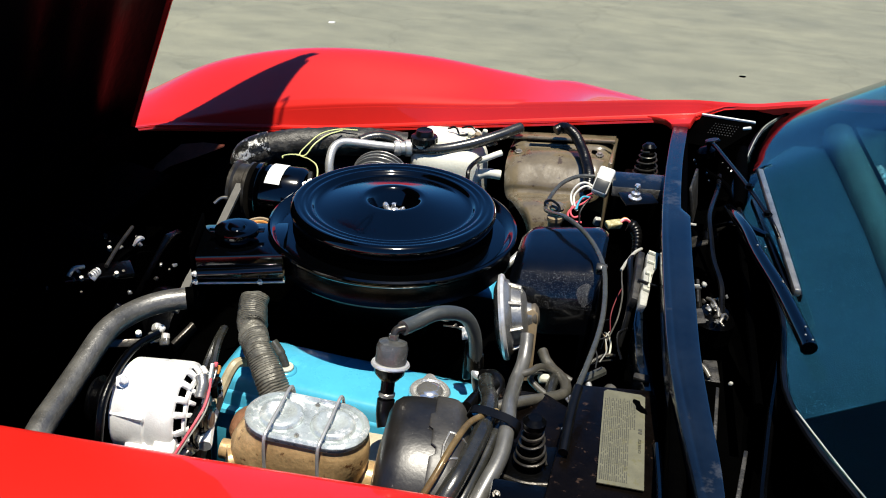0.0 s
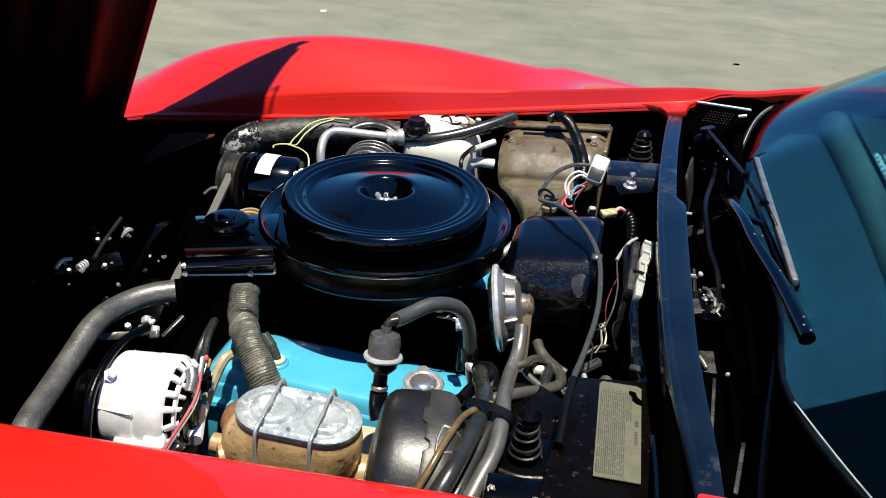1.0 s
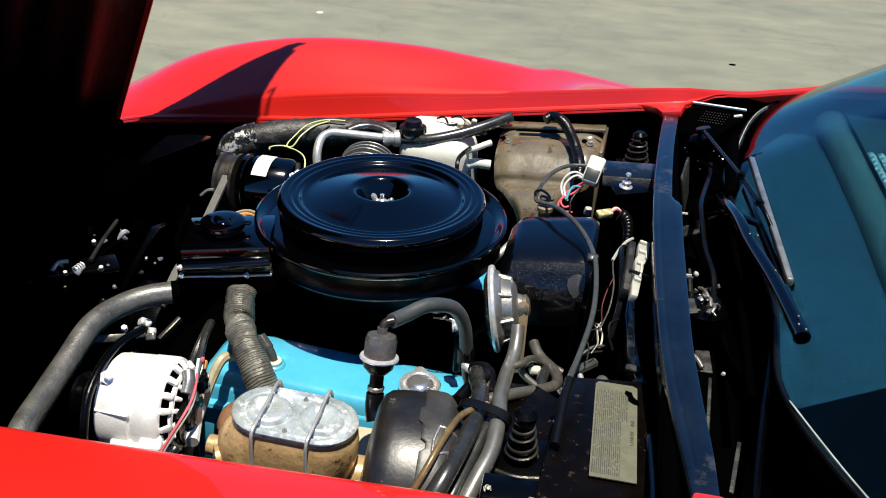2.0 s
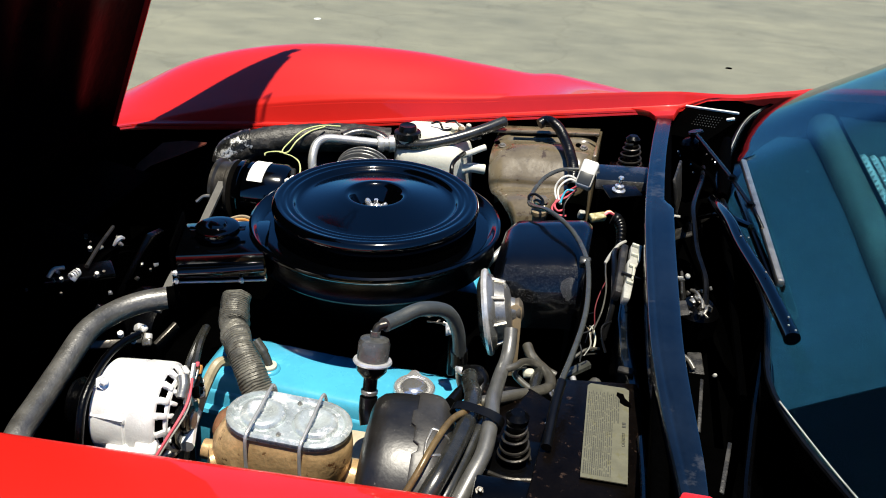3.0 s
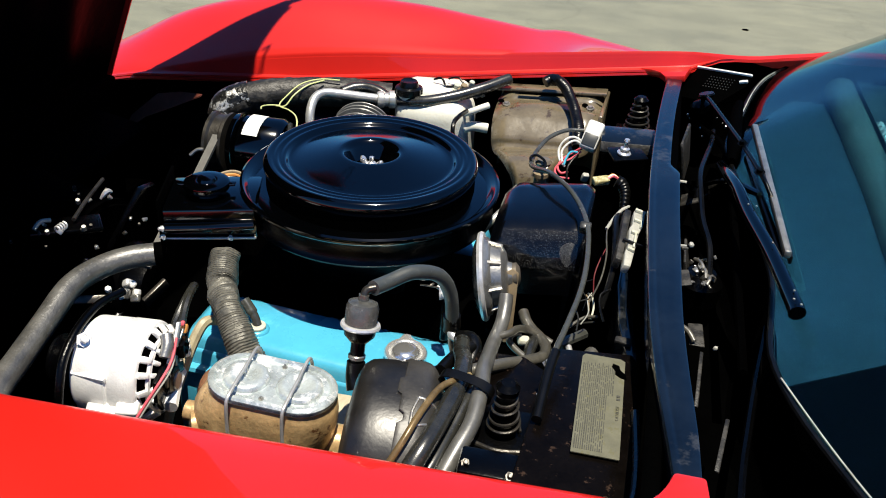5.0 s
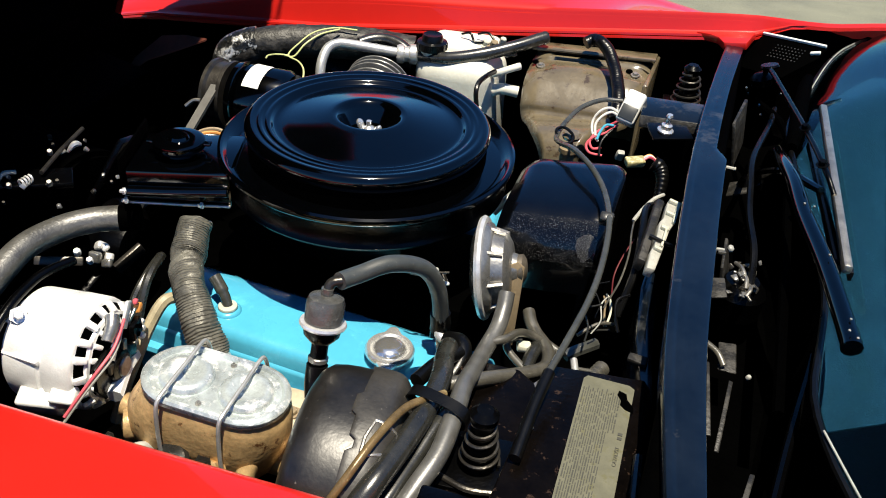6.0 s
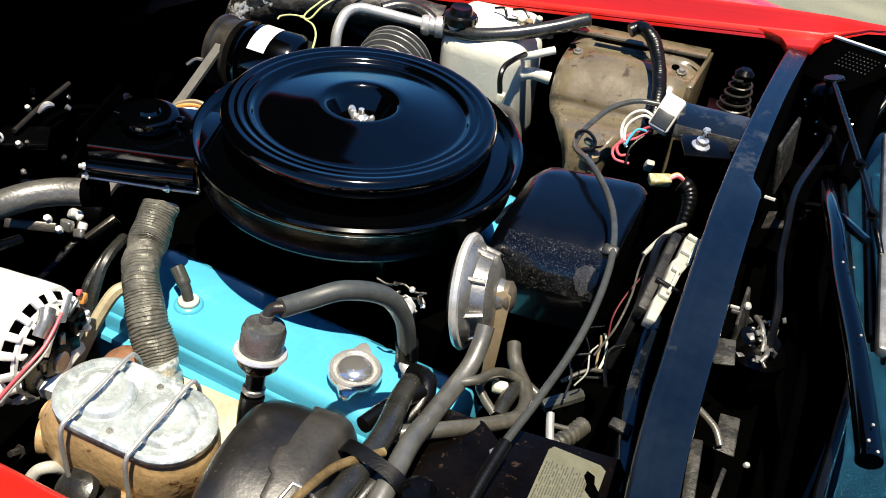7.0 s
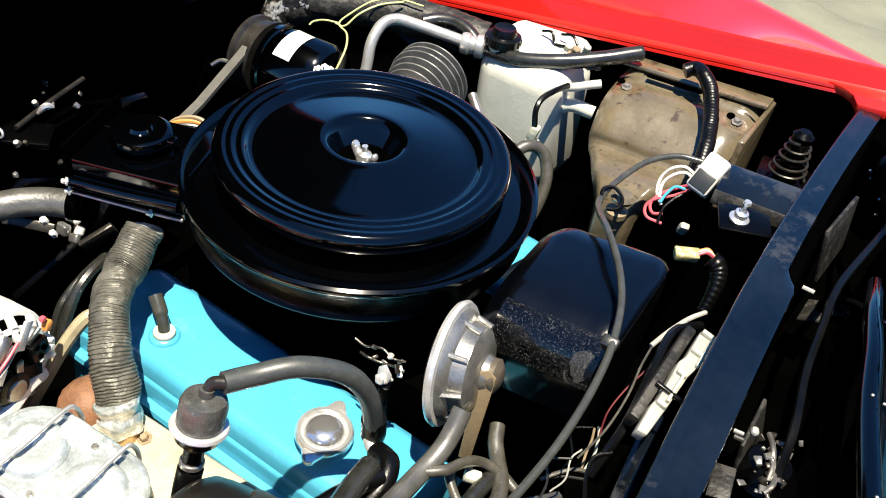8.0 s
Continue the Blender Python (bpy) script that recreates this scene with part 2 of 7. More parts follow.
ORIGIN = {}


def thing(name, at, label, category, group="", kind=""):
    ob = new(name)
    ob.empty_display_size = 0.02
    ob.location = at
    ORIGIN[ob.name] = Vector(at)
    return tagged(ob, label, category, group, kind)


def part(name, bm, mat, parent, label="", smooth=40):
    """Link a bmesh given in world metres as one mesh under a thing or a part."""
    finish(bm, smooth)
    o = ORIGIN[parent.name]
    bmesh.ops.translate(bm, verts=bm.verts, vec=-o)
    me = bpy.data.meshes.new(name)
    bm.to_mesh(me)
    bm.free()
    me.materials.append(mat)
    ob = new(name, me)
    ob.parent = parent
    ORIGIN[ob.name] = o
    if label:
        ob["label"] = label
    return ob


def solo(name, bm, mat, label, category, group="", kind="", smooth=40):
    """A thing that is one mesh."""
    finish(bm, smooth)
    c = sum((v.co for v in bm.verts), Vector()) / len(bm.verts)
    c.z = min(v.co.z for v in bm.verts)
    bmesh.ops.translate(bm, verts=bm.verts, vec=-c)
    me = bpy.data.meshes.new(name)
    bm.to_mesh(me)
    bm.free()
    me.materials.append(mat)
    ob = new(name, me)
    ob.location = c
    ORIGIN[ob.name] = c
    return tagged(ob, label, category, group, kind)


def curve_points(pts, per=8):
    """Catmull-Rom through the points."""
    p = [Vector(q) for q in pts]
    p = [p[0] * 2 - p[1]] + p + [p[-1] * 2 - p[-2]]
    out = []
    for i in range(1, len(p) - 2):
        a, b, c, d = p[i - 1:i + 3]
        for k in range(per):
            t = k / per
            out.append(0.5 * ((2 * b) + (c - a) * t + (2 * a - 5 * b + 4 * c - d) * t * t + (3 * b - a - 3 * c + d) * t ** 3))
    return out + [p[-2]]


def tube(pts, r, segs=10, per=8, ribs=0.0, pitch=0.006, bm=None, hollow=0.0):
    """A hose or wire swept along the points; ribs > 0 gives a corrugated wall; hollow > 0 opens its ends to that depth."""
    bm = bm or bmesh.new()
    c = curve_points(pts, per)
    if ribs:
        fine, rest = [c[0]], 0.0
        for a, b in zip(c, c[1:]):
            n = max(1, round((b - a).length / (pitch / 4)))
            fine += [a.lerp(b, (k + 1) / n) for k in range(n)]
        c = fine
    rings, up = [], None
    for i, q in enumerate(c):
        d = (c[min(i + 1, len(c) - 1)] - c[max(i - 1, 0)]).normalized()
        if up is None:
            up = d.orthogonal().normalized()
        up = (up - d * up.dot(d)).normalized()
        side = d.cross(up)
        rr = r(i / (len(c) - 1)) if callable(r) else r
        if ribs:
            rr += ribs * (1 if i % 4 < 2 else -1)
        rings.append([bm.verts.new(q + (up * math.cos(2 * math.pi * k / segs) + side * math.sin(2 * math.pi * k / segs)) * rr) for k in range(segs)])
    for a, b in zip(rings, rings[1:]):
        for k in range(segs):
            bm.faces.new((a[k], a[(k + 1) % segs], b[(k + 1) % segs], b[k]))
    for ring, s in ((rings[0], 1), (rings[-1], -1)):
        bm.faces.new(ring if s < 0 else ring[::-1])
    return bm


def lathe(profile, at=(0, 0, 0), axis=(0, 0, 1), segs=48, bm=None):
    """Turn a profile of (radius, height) round an axis that starts at a place."""
    bm = bm or bmesh.new()
    rot = Vector((0, 0, 1)).rotation_difference(Vector(axis)).to_matrix()
    at = Vector(at)
    rings = []
    for r, h in profile:
        if r <= 1e-6:
            rings.append([bm.verts.new(at + rot @ Vector((0, 0, h)))])
        else:
            rings.append([bm.verts.new(at + rot @ Vector((r * math.cos(2 * math.pi * k / segs), r * math.sin(2 * math.pi * k / segs), h))) for k in range(segs)])
    for a, b in zip(rings, rings[1:]):
        for k in range(segs):
            j = (k + 1) % segs
            q = [a[k % len(a)], a[j % len(a)], b[j % len(b)], b[k % len(b)]]
            q = list(dict.fromkeys(q))
            if len(q) > 2:
                bm.faces.new(q)
    for ring in (rings[0], rings[-1]):
        if len(ring) > 2:
            bm.faces.new(ring)
    return bm


def block(size, at, rot=(0, 0, 0), bevel=0.003, bm=None, segs=2):
    """A box with rounded edges, centred at a place, turned by degrees."""
    bm2 = bmesh.new()
    bmesh.ops.create_cube(bm2, size=1)
    bmesh.ops.scale(bm2, vec=size, verts=bm2.verts)
    if bevel:
        bmesh.ops.bevel(bm2, geom=bm2.edges[:], offset=min(bevel, min(size) * 0.45), segments=segs, profile=0.5, affect='EDGES')
    bmesh.ops.transform(bm2, matrix=pose(*at, *rot), verts=bm2.verts)
    return merge(bm, bm2)


def merge(bm, bm2):
    if bm is None:
        return bm2
    me = bpy.data.meshes.new("joined")
    bm2.to_mesh(me)
    bm2.free()
    bm.from_mesh(me)
    bpy.data.meshes.remove(me)
    return bm


def slab(outline, thick, to_world, bevel=0.002, bm=None):
    """A flat outline (u, v) with a thickness along +w, laid into the world by a matrix."""
    b = bmesh.new()
    low = [b.verts.new((u, v, 0)) for u, v in outline]
    f = b.faces.new(low)
    ext = bmesh.ops.extrude_face_region(b, geom=[f])
    bmesh.ops.translate(b, vec=(0, 0, thick), verts=[g for g in ext["geom"] if isinstance(g, bmesh.types.BMVert)])
    bmesh.ops.recalc_face_normals(b, faces=b.faces)
    if bevel:
        bmesh.ops.bevel(b, geom=b.edges[:], offset=bevel, segments=2, profile=0.5, affect='EDGES')
    bmesh.ops.transform(b, matrix=to_world, verts=b.verts)
    return merge(bm, b)


def grid(rows, bm=None, thick=0.0, down=(0, 0, -1)):
    """A skin through rows of points, with a thickness if wanted."""
    bm = bm or bmesh.new()
    v = [[bm.verts.new(p) for p in row] for row in rows]
    faces = [bm.faces.new((a[i], a[i + 1], b[i + 1], b[i])) for a, b in zip(v, v[1:]) for i in range(len(a) - 1)]
    if thick:
        ext = bmesh.ops.extrude_face_region(bm, geom=faces)
        bmesh.ops.translate(bm, vec=Vector(down) * thick, verts=[g for g in ext["geom"] if isinstance(g, bmesh.types.BMVert)])
    return bm


def lerp_table(table, x):
    """Smooth value from (x, value) pairs, by a cubic through them."""
    n = len(table)
    if x <= table[0][0]:
        return table[0][1]
    if x >= table[-1][0]:
        return table[-1][1]
    i = max(k for k in range(n - 1) if table[k][0] <= x)
    slope = []
    for k in (i, i + 1):
        a, b = table[max(k - 1, 0)], table[min(k + 1, n - 1)]
        slope.append((b[1] - a[1]) / (b[0] - a[0]))
    (xa, ya), (xb, yb) = table[i], table[i + 1]
    h = xb - xa
    t = (x - xa) / h
    return (2 * t ** 3 - 3 * t * t + 1) * ya + (t ** 3 - 2 * t * t + t) * h * slope[0] + (3 * t * t - 2 * t ** 3) * yb + (t ** 3 - t * t) * h * slope[1]


def hexbolt(at, axis=(0, 0, 1), r=0.006, h=0.006, bm=None, washer=True):
    p = [(0, 0), (r * 1.7, 0), (r * 1.7, 0.0015), (r, 0.0015), (r, h), (r * 0.8, h + 0.0012), (0, h + 0.0012)]
    if not washer:
        p = p[:1] + p[3:]
    return lathe(p, at, axis, 6, bm)

# ---- ground ----
bm = bmesh.new()
bmesh.ops.create_grid(bm, x_segments=40, y_segments=40, size=400)
tagged(solo("ground", bm, GROUND, "worn olive-grey asphalt lot with stains and fine cracks", "ground", kind="structure"))
for at, s, mat, lab, nm in (((-1.734, 4.303, 0), 0.02, WHITE, "small white scrap of litter on the asphalt", "litter"),
                            ((0.923, 4.091, 0), 0.017, MATT, "small dark dry leaf on the asphalt", "leaf")):
    bm = bmesh.new()
    bmesh.ops.create_icosphere(bm, subdivisions=2, radius=s)
    for v in bm.verts:
        v.co += noise.noise_vector(v.co * 40) * s * 0.4
        v.co.z = max(0, v.co.z * 0.4)
        v.co.x *= 1.3
        v.co += Vector(at)
    solo(nm, bm, mat, lab, nm)

# ---- car shell ----
CY = -0.05          # the car's middle line
HALF = 0.552        # half of the hood opening
FAR = 0.062         # how much wider the opening is on the far side


def edge_z(x):
    """Height of the rim of the hood opening."""
    return 0.801 + 0.166 * x


PEAK = [(-1.35, 0.50), (-1.15, 0.58), (-0.95, 0.68), (-0.88, 0.716), (-0.74, 0.789), (-0.60, 0.836), (-0.45, 0.866), (-0.30, 0.879), (-0.13, 0.879), (0.0, 0.868), (0.14, 0.8545), (0.27, 0.838), (0.45, 0.815), (0.7, 0.80), (1.3, 0.80)]
LIP = [(-1.35, 0.012), (-0.75, 0.030), (-0.5, 0.050), (-0.25, 0.053), (0.0, 0.041), (0.2, 0.036), (0.45, 0.03), (0.6, 0.018), (0.7, 0.02), (0.8, 0.03), (1.3, 0.04)]


def near_rim(x):
    """Half width and crest height of the driver's side of the opening."""
    k = max(-0.8, min(x, 0.42))
    u, z = 0.4976 + 0.0092 * k - 0.0534 * k * k, 0.753 + 0.0814 * k - 0.0403 * k * k
    if x > 0.42:
        t = min(1.0, (x - 0.42) / 0.05)
        t = t * t * (3 - 2 * t)
        u, z = u + (0.609 - u) * t, z + (0.895 - z) * t
    return u, z


def fender_section(x, s):
    """Cross-section of a fender from the opening's rim outwards; s is +1 on the far side."""
    e, lip, p = edge_z(min(x, 0.47)), lerp_table(LIP, x), lerp_table(PEAK, x)
    if x > 0.47:
        e -= 0.12 * (min(x, 0.75) - 0.47)
    if x < -0.80:
        e -= 0.10 * (-0.80 - x)
    flare = lerp_table([(0.47, 0.0), (0.60, 0.11), (0.70, 0.20), (0.80, 0.25), (1.30, 0.27)], x)
    w = HALF + FAR + flare
    e -= 0.0217
    if s > 0 and x < -0.35:
        k = min(1.0, (-0.35 - x) / 0.40)
        e, lip = e + 0.022 * k, lip - 0.022 * k
    if s < 0:
        u, z = near_rim(x)
        lip = 0.008 + 0.016 * max(0.0, min(1.0, (x - 0.42) / 0.05))
        w, e = u - 0.008 + flare * 0.95, z - lip - (0.12 * (min(x, 0.75) - 0.47) if x > 0.47 else 0)
    crest = e + lip
    if s < 0 and x < 0.45:
        p = min(p, crest + 0.035)
    q = [(w + 0.045, e - 0.010), (w + 0.015, e - 0.007), (w, e - 0.004), (w + 0.001, e), (w + 0.013, e + 0.001), (w + 0.0155, e + 0.004), (w + 0.0175, crest - 0.006), (w + 0.0215, crest)]
    if s < 0:
        q = [(w + 0.012, e - 0.030), (w + 0.004, e - 0.016), (w + 0.001, e - 0.010), (w, e - 0.006), (w + 0.001, e - 0.002), (w + 0.004, e + 0.002), (w + 0.009, crest - 0.002), (w + 0.015, crest)]
    if x > 0.475:
        k = min(1.0, (x - 0.475) / 0.07)
        q = [(u + (w + 0.011 - u) * k, z + (crest - 0.004 - z) * k) for u, z in q[:7]] + q[7:]
    mid = max(0.80 if s > 0 else 0.745, w + 0.04)
    out = max(0.905 if s > 0 else 0.885, w + 0.085)
    if s > 0:
        p = max(p - 0.014, min(p, crest))
    q0 = q[-1][0]
    for k in range(1, 9):
        t = k / 8
        bulge = math.sin(t * math.pi / 2)
        q.append((q0 + (mid - q0) * t, crest + (p - crest) * (bulge ** 1.08 if s > 0 and p > crest else bulge)))
    for k in range(1, 9):
        a = k / 8 * math.pi / 2
        q.append((mid + (out - mid) * math.sin(a), p - 0.22 * (1 - math.cos(a))))
    q += [(out + 0.005, p - 0.34), (out - 0.01, p - 0.48), (out - 0.03, 0.22)]
    return [(x, CY + s * u, z) for u, z in q]


car = thing("sports_car", (0, CY, 0), "glossy red low sports car with its hood raised, on asphalt", "car")
XS = [-1.35 + 2.65 * i / 90 for i in range(91)]
for s, lab in ((1, "red fender carrying the shadow of the raised hood"), (-1, "red fender nearest the engine's brake parts")):
    fender = part("fender", grid([fender_section(x, s) for x in XS], thick=0.006, down=(0, -0.3 * s, -1)), RED, car, lab, smooth=50)

# nose ahead of the opening, cowl corners
def nose_rows():
    rows = []
    for i in range(14):
        x = -1.35 + (0.50) * i / 13
        rows.append([(x, CY + (HALF + 0.004 + (FAR if u > 0 else 0)) * u, edge_z(x) - 0.012 - (0.10 * max(0, -0.80 - x)) + 0.03 * (1 - u * u)) for u in [k / 8 - 1 for k in range(17)]])
    return rows


part("nose", grid(nose_rows(), thick=0.01), RED, car, "red nose panel ahead of the hood opening")


INNER = [(-0.62, 0.478), (-0.564, 0.471), (-0.485, 0.459), (-0.42, 0.450), (-0.323, 0.439), (-0.19, 0.431), (-0.022, 0.424), (0.058, 0.422), (0.197, 0.422), (0.365, 0.426), (0.522, 0.433)]
OUTER = [(-0.62, 0.505), (-0.571, 0.500), (-0.509, 0.496), (-0.41, 0.486), (-0.31, 0.478), (-0.147, 0.472), (-0.045, 0.469), (0.060, 0.467), (0.077, 0.466), (0.100, 0.453), (0.12, 0.452), (0.207, 0.452), (0.345, 0.455), (0.526, 0.464)]


def band_x(y, outer):
    return lerp_table(OUTER if outer else INNER, y)


def crown(y):
    return 0.004 * (1 - ((y - CY) / HALF) ** 2)


# cowl seal: a broad black strip with a soft rolled front edge
rows = []
for k in range(109):
    y = CY - HALF + (2 * HALF + FAR - 0.048) * k / 108
    xi, xo, z = band_x(y, 0), band_x(y, 1), 0.850 + crown(y)
    rows.append([(xi + 0.003, y, z - 0.045), (xi, y, z - 0.006), (xi + 0.0004, y, z - 0.002), (xi + 0.0018, y, z - 0.0004), (xi + 0.004, y, z), (xi + 0.008, y, z), (xi + 0.010, y, z - 0.001), (xi + 0.012, y, z - 0.0008), (xi + 0.014, y, z), (xi + 0.016, y, z),
                 (xo - 0.012, y, z), (xo - 0.003, y, z), (xo - 0.001, y, z - 0.001), (xo, y, z - 0.004), (xo, y, z - 0.008), (xo, y, z - 0.05)])
part("cowl_seal", grid(rows), BAND, car, "broad black cowl strip reflecting the sky")

# red corners where the opening meets the cowl
ol = [(x, CY + HALF + FAR + y) for x, y in ((0.380, 0.006), (0.404, -0.006), (0.420, -0.022), (0.431, -0.050), (0.468, -0.050), (0.474, -0.020), (0.480, 0.006))]
tilt = Matrix.Translation((0.43, 0, 0.8395)) @ Euler((0, radians(-9.4), 0)).to_matrix().to_4x4() @ Matrix.Translation((-0.43, 0, 0))
part("corner", slab(ol, 0.014, tilt), RED, car, "red corner of the hood opening")
ol = [(0.405, -0.672), (0.503, -0.672), (0.500, -0.620), (0.497, -0.594), (0.4685, -0.595), (0.466, -0.605), (0.461, -0.617), (0.455, -0.627), (0.448, -0.634), (0.436, -0.640), (0.415, -0.648)]
part("corner", slab(ol, 0.014, Matrix.Translation((0, 0, 0.866)), 0.004), RED, car, "red rounded corner of the hood opening")


SCREEN_FOOT = [(-0.95, 0.93), (-0.80, 0.83), (-0.65, 0.735), (-0.497, 0.652), (-0.421, 0.619), (-0.345, 0.590), (-0.272, 0.590), (-0.131, 0.600), (0.049, 0.582), (0.18, 0.564), (0.306, 0.553), (0.427, 0.576), (0.66, 0.629), (0.80, 0.70), (0.95, 0.80)]


def glass_base(y):
    """Where the foot of the windscreen runs, by the place across the car."""
    return lerp_table(SCREEN_FOOT, y)


# windscreen
RAKE = radians(31)


def screen_point(y, s, off=0.0):
    return Vector((glass_base(y) + s * math.cos(RAKE) - off * math.sin(RAKE), y * (1 - 0.10 * s), 0.815 + s * math.sin(RAKE) - 0.05 * s * s + off * math.cos(RAKE)))


YS = [CY - 0.85 + 1.70 * k / 40 for k in range(41)]
windshield = part("windshield", grid([[screen_point(y, 0.62 * k / 12) for y in YS] for k in range(13)], thick=0.005, down=(-0.5, 0, 0.85)), GLASS, car, "steeply raked tinted windshield reflecting blue sky")
windshield.visible_shadow = False
part("windshield_trim", tube([screen_point(y, -0.004, 0.004) for y in YS[::2]], 0.004, 8, 3), RUBBER, windshield, "black rubber seal along the glass")
part("side_trim", tube([screen_point(CY - 0.305 - 0.40 * k / 8, 0.001, 0.009) for k in range(9)], 0.0011, 8, 3), GRUBBY, windshield, "bright thin strip along the glass's lower corner")
part("side_trim", tube([screen_point(CY + 0.42 + 0.36 * k / 8, 0.001, 0.007) for k in range(9)], 0.0011, 8, 3), GRUBBY, windshield, "bright thin strip along the glass's lower corner")
for s in (1, -1):
    part("pillar_trim", tube([screen_point(CY + s * 0.855, 0.62 * k / 6, 0.0) for k in range(7)], 0.003, 10, 3), RUBBER, windshield, "black strip along the glass's side")
# dark gap and dashboard pad under the glass
# one dashboard split on a slant: lit copy and near-black copy paint the shade
SHADE_EDGE = [-0.262 + 0.033 * k for k in range(5)]
rows = [[(glass_base(y) + 0.02 + 0.24 * k / 4, y, 0.735 + 0.034 * k / 4) for y in [SHADE_EDGE[k] + 0.004 + (0.80 - SHADE_EDGE[k]) * j / 30 for j in range(31)]] for k in range(5)]
dash = part("dashboard", grid(rows, thick=0.02), material("lit_vinyl", (0.0095, 0.030, 0.050), 0.6, var=0.25, scale=30, bump=0.3, bump_scale=400), car, "dark dashboard behind the glass")
# near-black copy stands in for the darker zone of the glass
rows = [[(glass_base(y) + 0.02 + 0.24 * k / 4, y, 0.737 + 0.034 * k / 4) for y in [-0.74 + (SHADE_EDGE[k] + 0.74) * j / 16 for j in range(17)]] for k in range(5)]
part("shaded_dash", grid(rows, thick=0.02), material("shade_vinyl", (0.0006, 0.001, 0.0015), 0.6, var=0.2, spec=0.03, scale=30, bump=0.3, bump_scale=400), dash, "dashboard part painted near black for the shaded zone in the glass")
rows = []
for k in range(7):
    rows.append([(0.786 + 0.066 * k / 6, CY + 0.82 * (j / 16 - 1) + 0.10 * max(0, j / 16 - 1), 0.772 + 0.020 * math.sin(k / 6 * math.pi) ** 0.6) for j in range(33)])
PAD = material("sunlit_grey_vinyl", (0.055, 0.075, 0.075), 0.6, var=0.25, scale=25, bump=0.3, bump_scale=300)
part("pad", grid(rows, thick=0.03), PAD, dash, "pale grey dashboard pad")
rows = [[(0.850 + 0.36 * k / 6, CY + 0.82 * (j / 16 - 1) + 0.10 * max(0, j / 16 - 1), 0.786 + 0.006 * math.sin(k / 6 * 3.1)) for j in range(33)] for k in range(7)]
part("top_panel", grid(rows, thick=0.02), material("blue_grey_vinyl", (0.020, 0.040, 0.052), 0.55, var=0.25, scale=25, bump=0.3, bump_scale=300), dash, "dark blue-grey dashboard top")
GRILLE = material("grille_grey", (0.45, 0.47, 0.47), 0.55, var=0.15)
bm = bmesh.new()
for i in range(5):
    for j in range(11):
        x, y = 0.850 + 0.019 * i, 0.338 + 0.0225 * j
        v = [bm.verts.new(q) for q in ((x - 0.007, y - 0.009, 0.797), (x + 0.009, y - 0.009, 0.797), (x - 0.007, y + 0.010, 0.797), (x - 0.003, y - 0.004, 0.806))]
        for f in ((0, 1, 3), (1, 2, 3), (2, 0, 3)):
            bm.faces.new([v[k] for k in f])
part("defroster_grille", bm, GRILLE, dash, "pale grille of small triangular louvres")

# cowl trough with the wipers in it
rows = []
for k in range(41):
    y = CY - 0.85 + 1.70 * k / 40
    xo = band_x(max(min(y, CY + HALF), CY - HALF), 1)
    xg = glass_base(y)
    spread = abs(y - CY) - HALF
    rim = 0.845
    if spread > 0:
        xo = min(xg - 0.03, xo + lerp_table([(0.0, 0.0), (0.11, 0.14), (0.20, 0.24), (0.30, 0.34)], spread))
        rim = 0.790
    rows.append([(xo - 0.002, y, rim), (xo, y, 0.70), (xo + 0.012, y, 0.685), (xg - 0.03, y, 0.685), (xg - 0.015, y, 0.70), (xg, y, 0.812)])
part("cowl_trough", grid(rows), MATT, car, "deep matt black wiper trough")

# plain closing walls at the cut ends of the body
rows = []
for k in range(9):
    z = 0.20 + 0.30 * k / 8
    rows.append([(-1.352 - 0.05 * math.sin(k / 8 * math.pi) * (1 - (j / 8 - 1) ** 2 * 0.5), CY + 0.85 * (j / 8 - 1), z) for j in range(17)])
part("front_panel", grid(rows, thick=0.008, down=(1, 0, 0)), RED, car, "plain red front panel")
part("rear_bulkhead", block((0.012, 1.70, 0.58), (1.296, CY, 0.49), (0, 0, 0), 0.003), MATT, car, "plain dark bulkhead")

# black sheets added under the fender edges beside the windscreen, as the gap's shade
for s in (1, -1):
    rows = []
    for k in range(25):
        e = Vector(fender_section(0.47 + 0.80 * k / 24, s)[7])
        rows.append([e + Vector((0, s * 0.004, -0.012)), e + Vector((0, s * 0.004, -0.05)), (e.x, e.y + s * 0.01, 0.66)])
    part("side_wall", grid(rows, thick=0.004, down=(0, s, 0)), MATT, car, "matt black sheet added under the fender edge for the shaded gap")

# firewall, side aprons and radiator wall of the bay
bay = thing("engine_bay", (0, CY, 0.25), "matt black firewall and side aprons of the engine bay", "engine bay", kind="structure")
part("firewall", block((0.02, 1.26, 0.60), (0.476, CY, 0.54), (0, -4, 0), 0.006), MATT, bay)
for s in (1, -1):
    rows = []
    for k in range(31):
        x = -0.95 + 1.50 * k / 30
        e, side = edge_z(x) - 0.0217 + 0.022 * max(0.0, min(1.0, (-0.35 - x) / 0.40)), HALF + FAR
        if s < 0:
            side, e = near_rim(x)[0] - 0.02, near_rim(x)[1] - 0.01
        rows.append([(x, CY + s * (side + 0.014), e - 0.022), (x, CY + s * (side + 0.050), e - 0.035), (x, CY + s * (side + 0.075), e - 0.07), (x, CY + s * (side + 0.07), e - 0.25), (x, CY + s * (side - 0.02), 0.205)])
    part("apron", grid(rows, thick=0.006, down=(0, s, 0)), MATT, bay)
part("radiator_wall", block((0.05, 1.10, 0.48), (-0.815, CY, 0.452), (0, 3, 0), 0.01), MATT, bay)
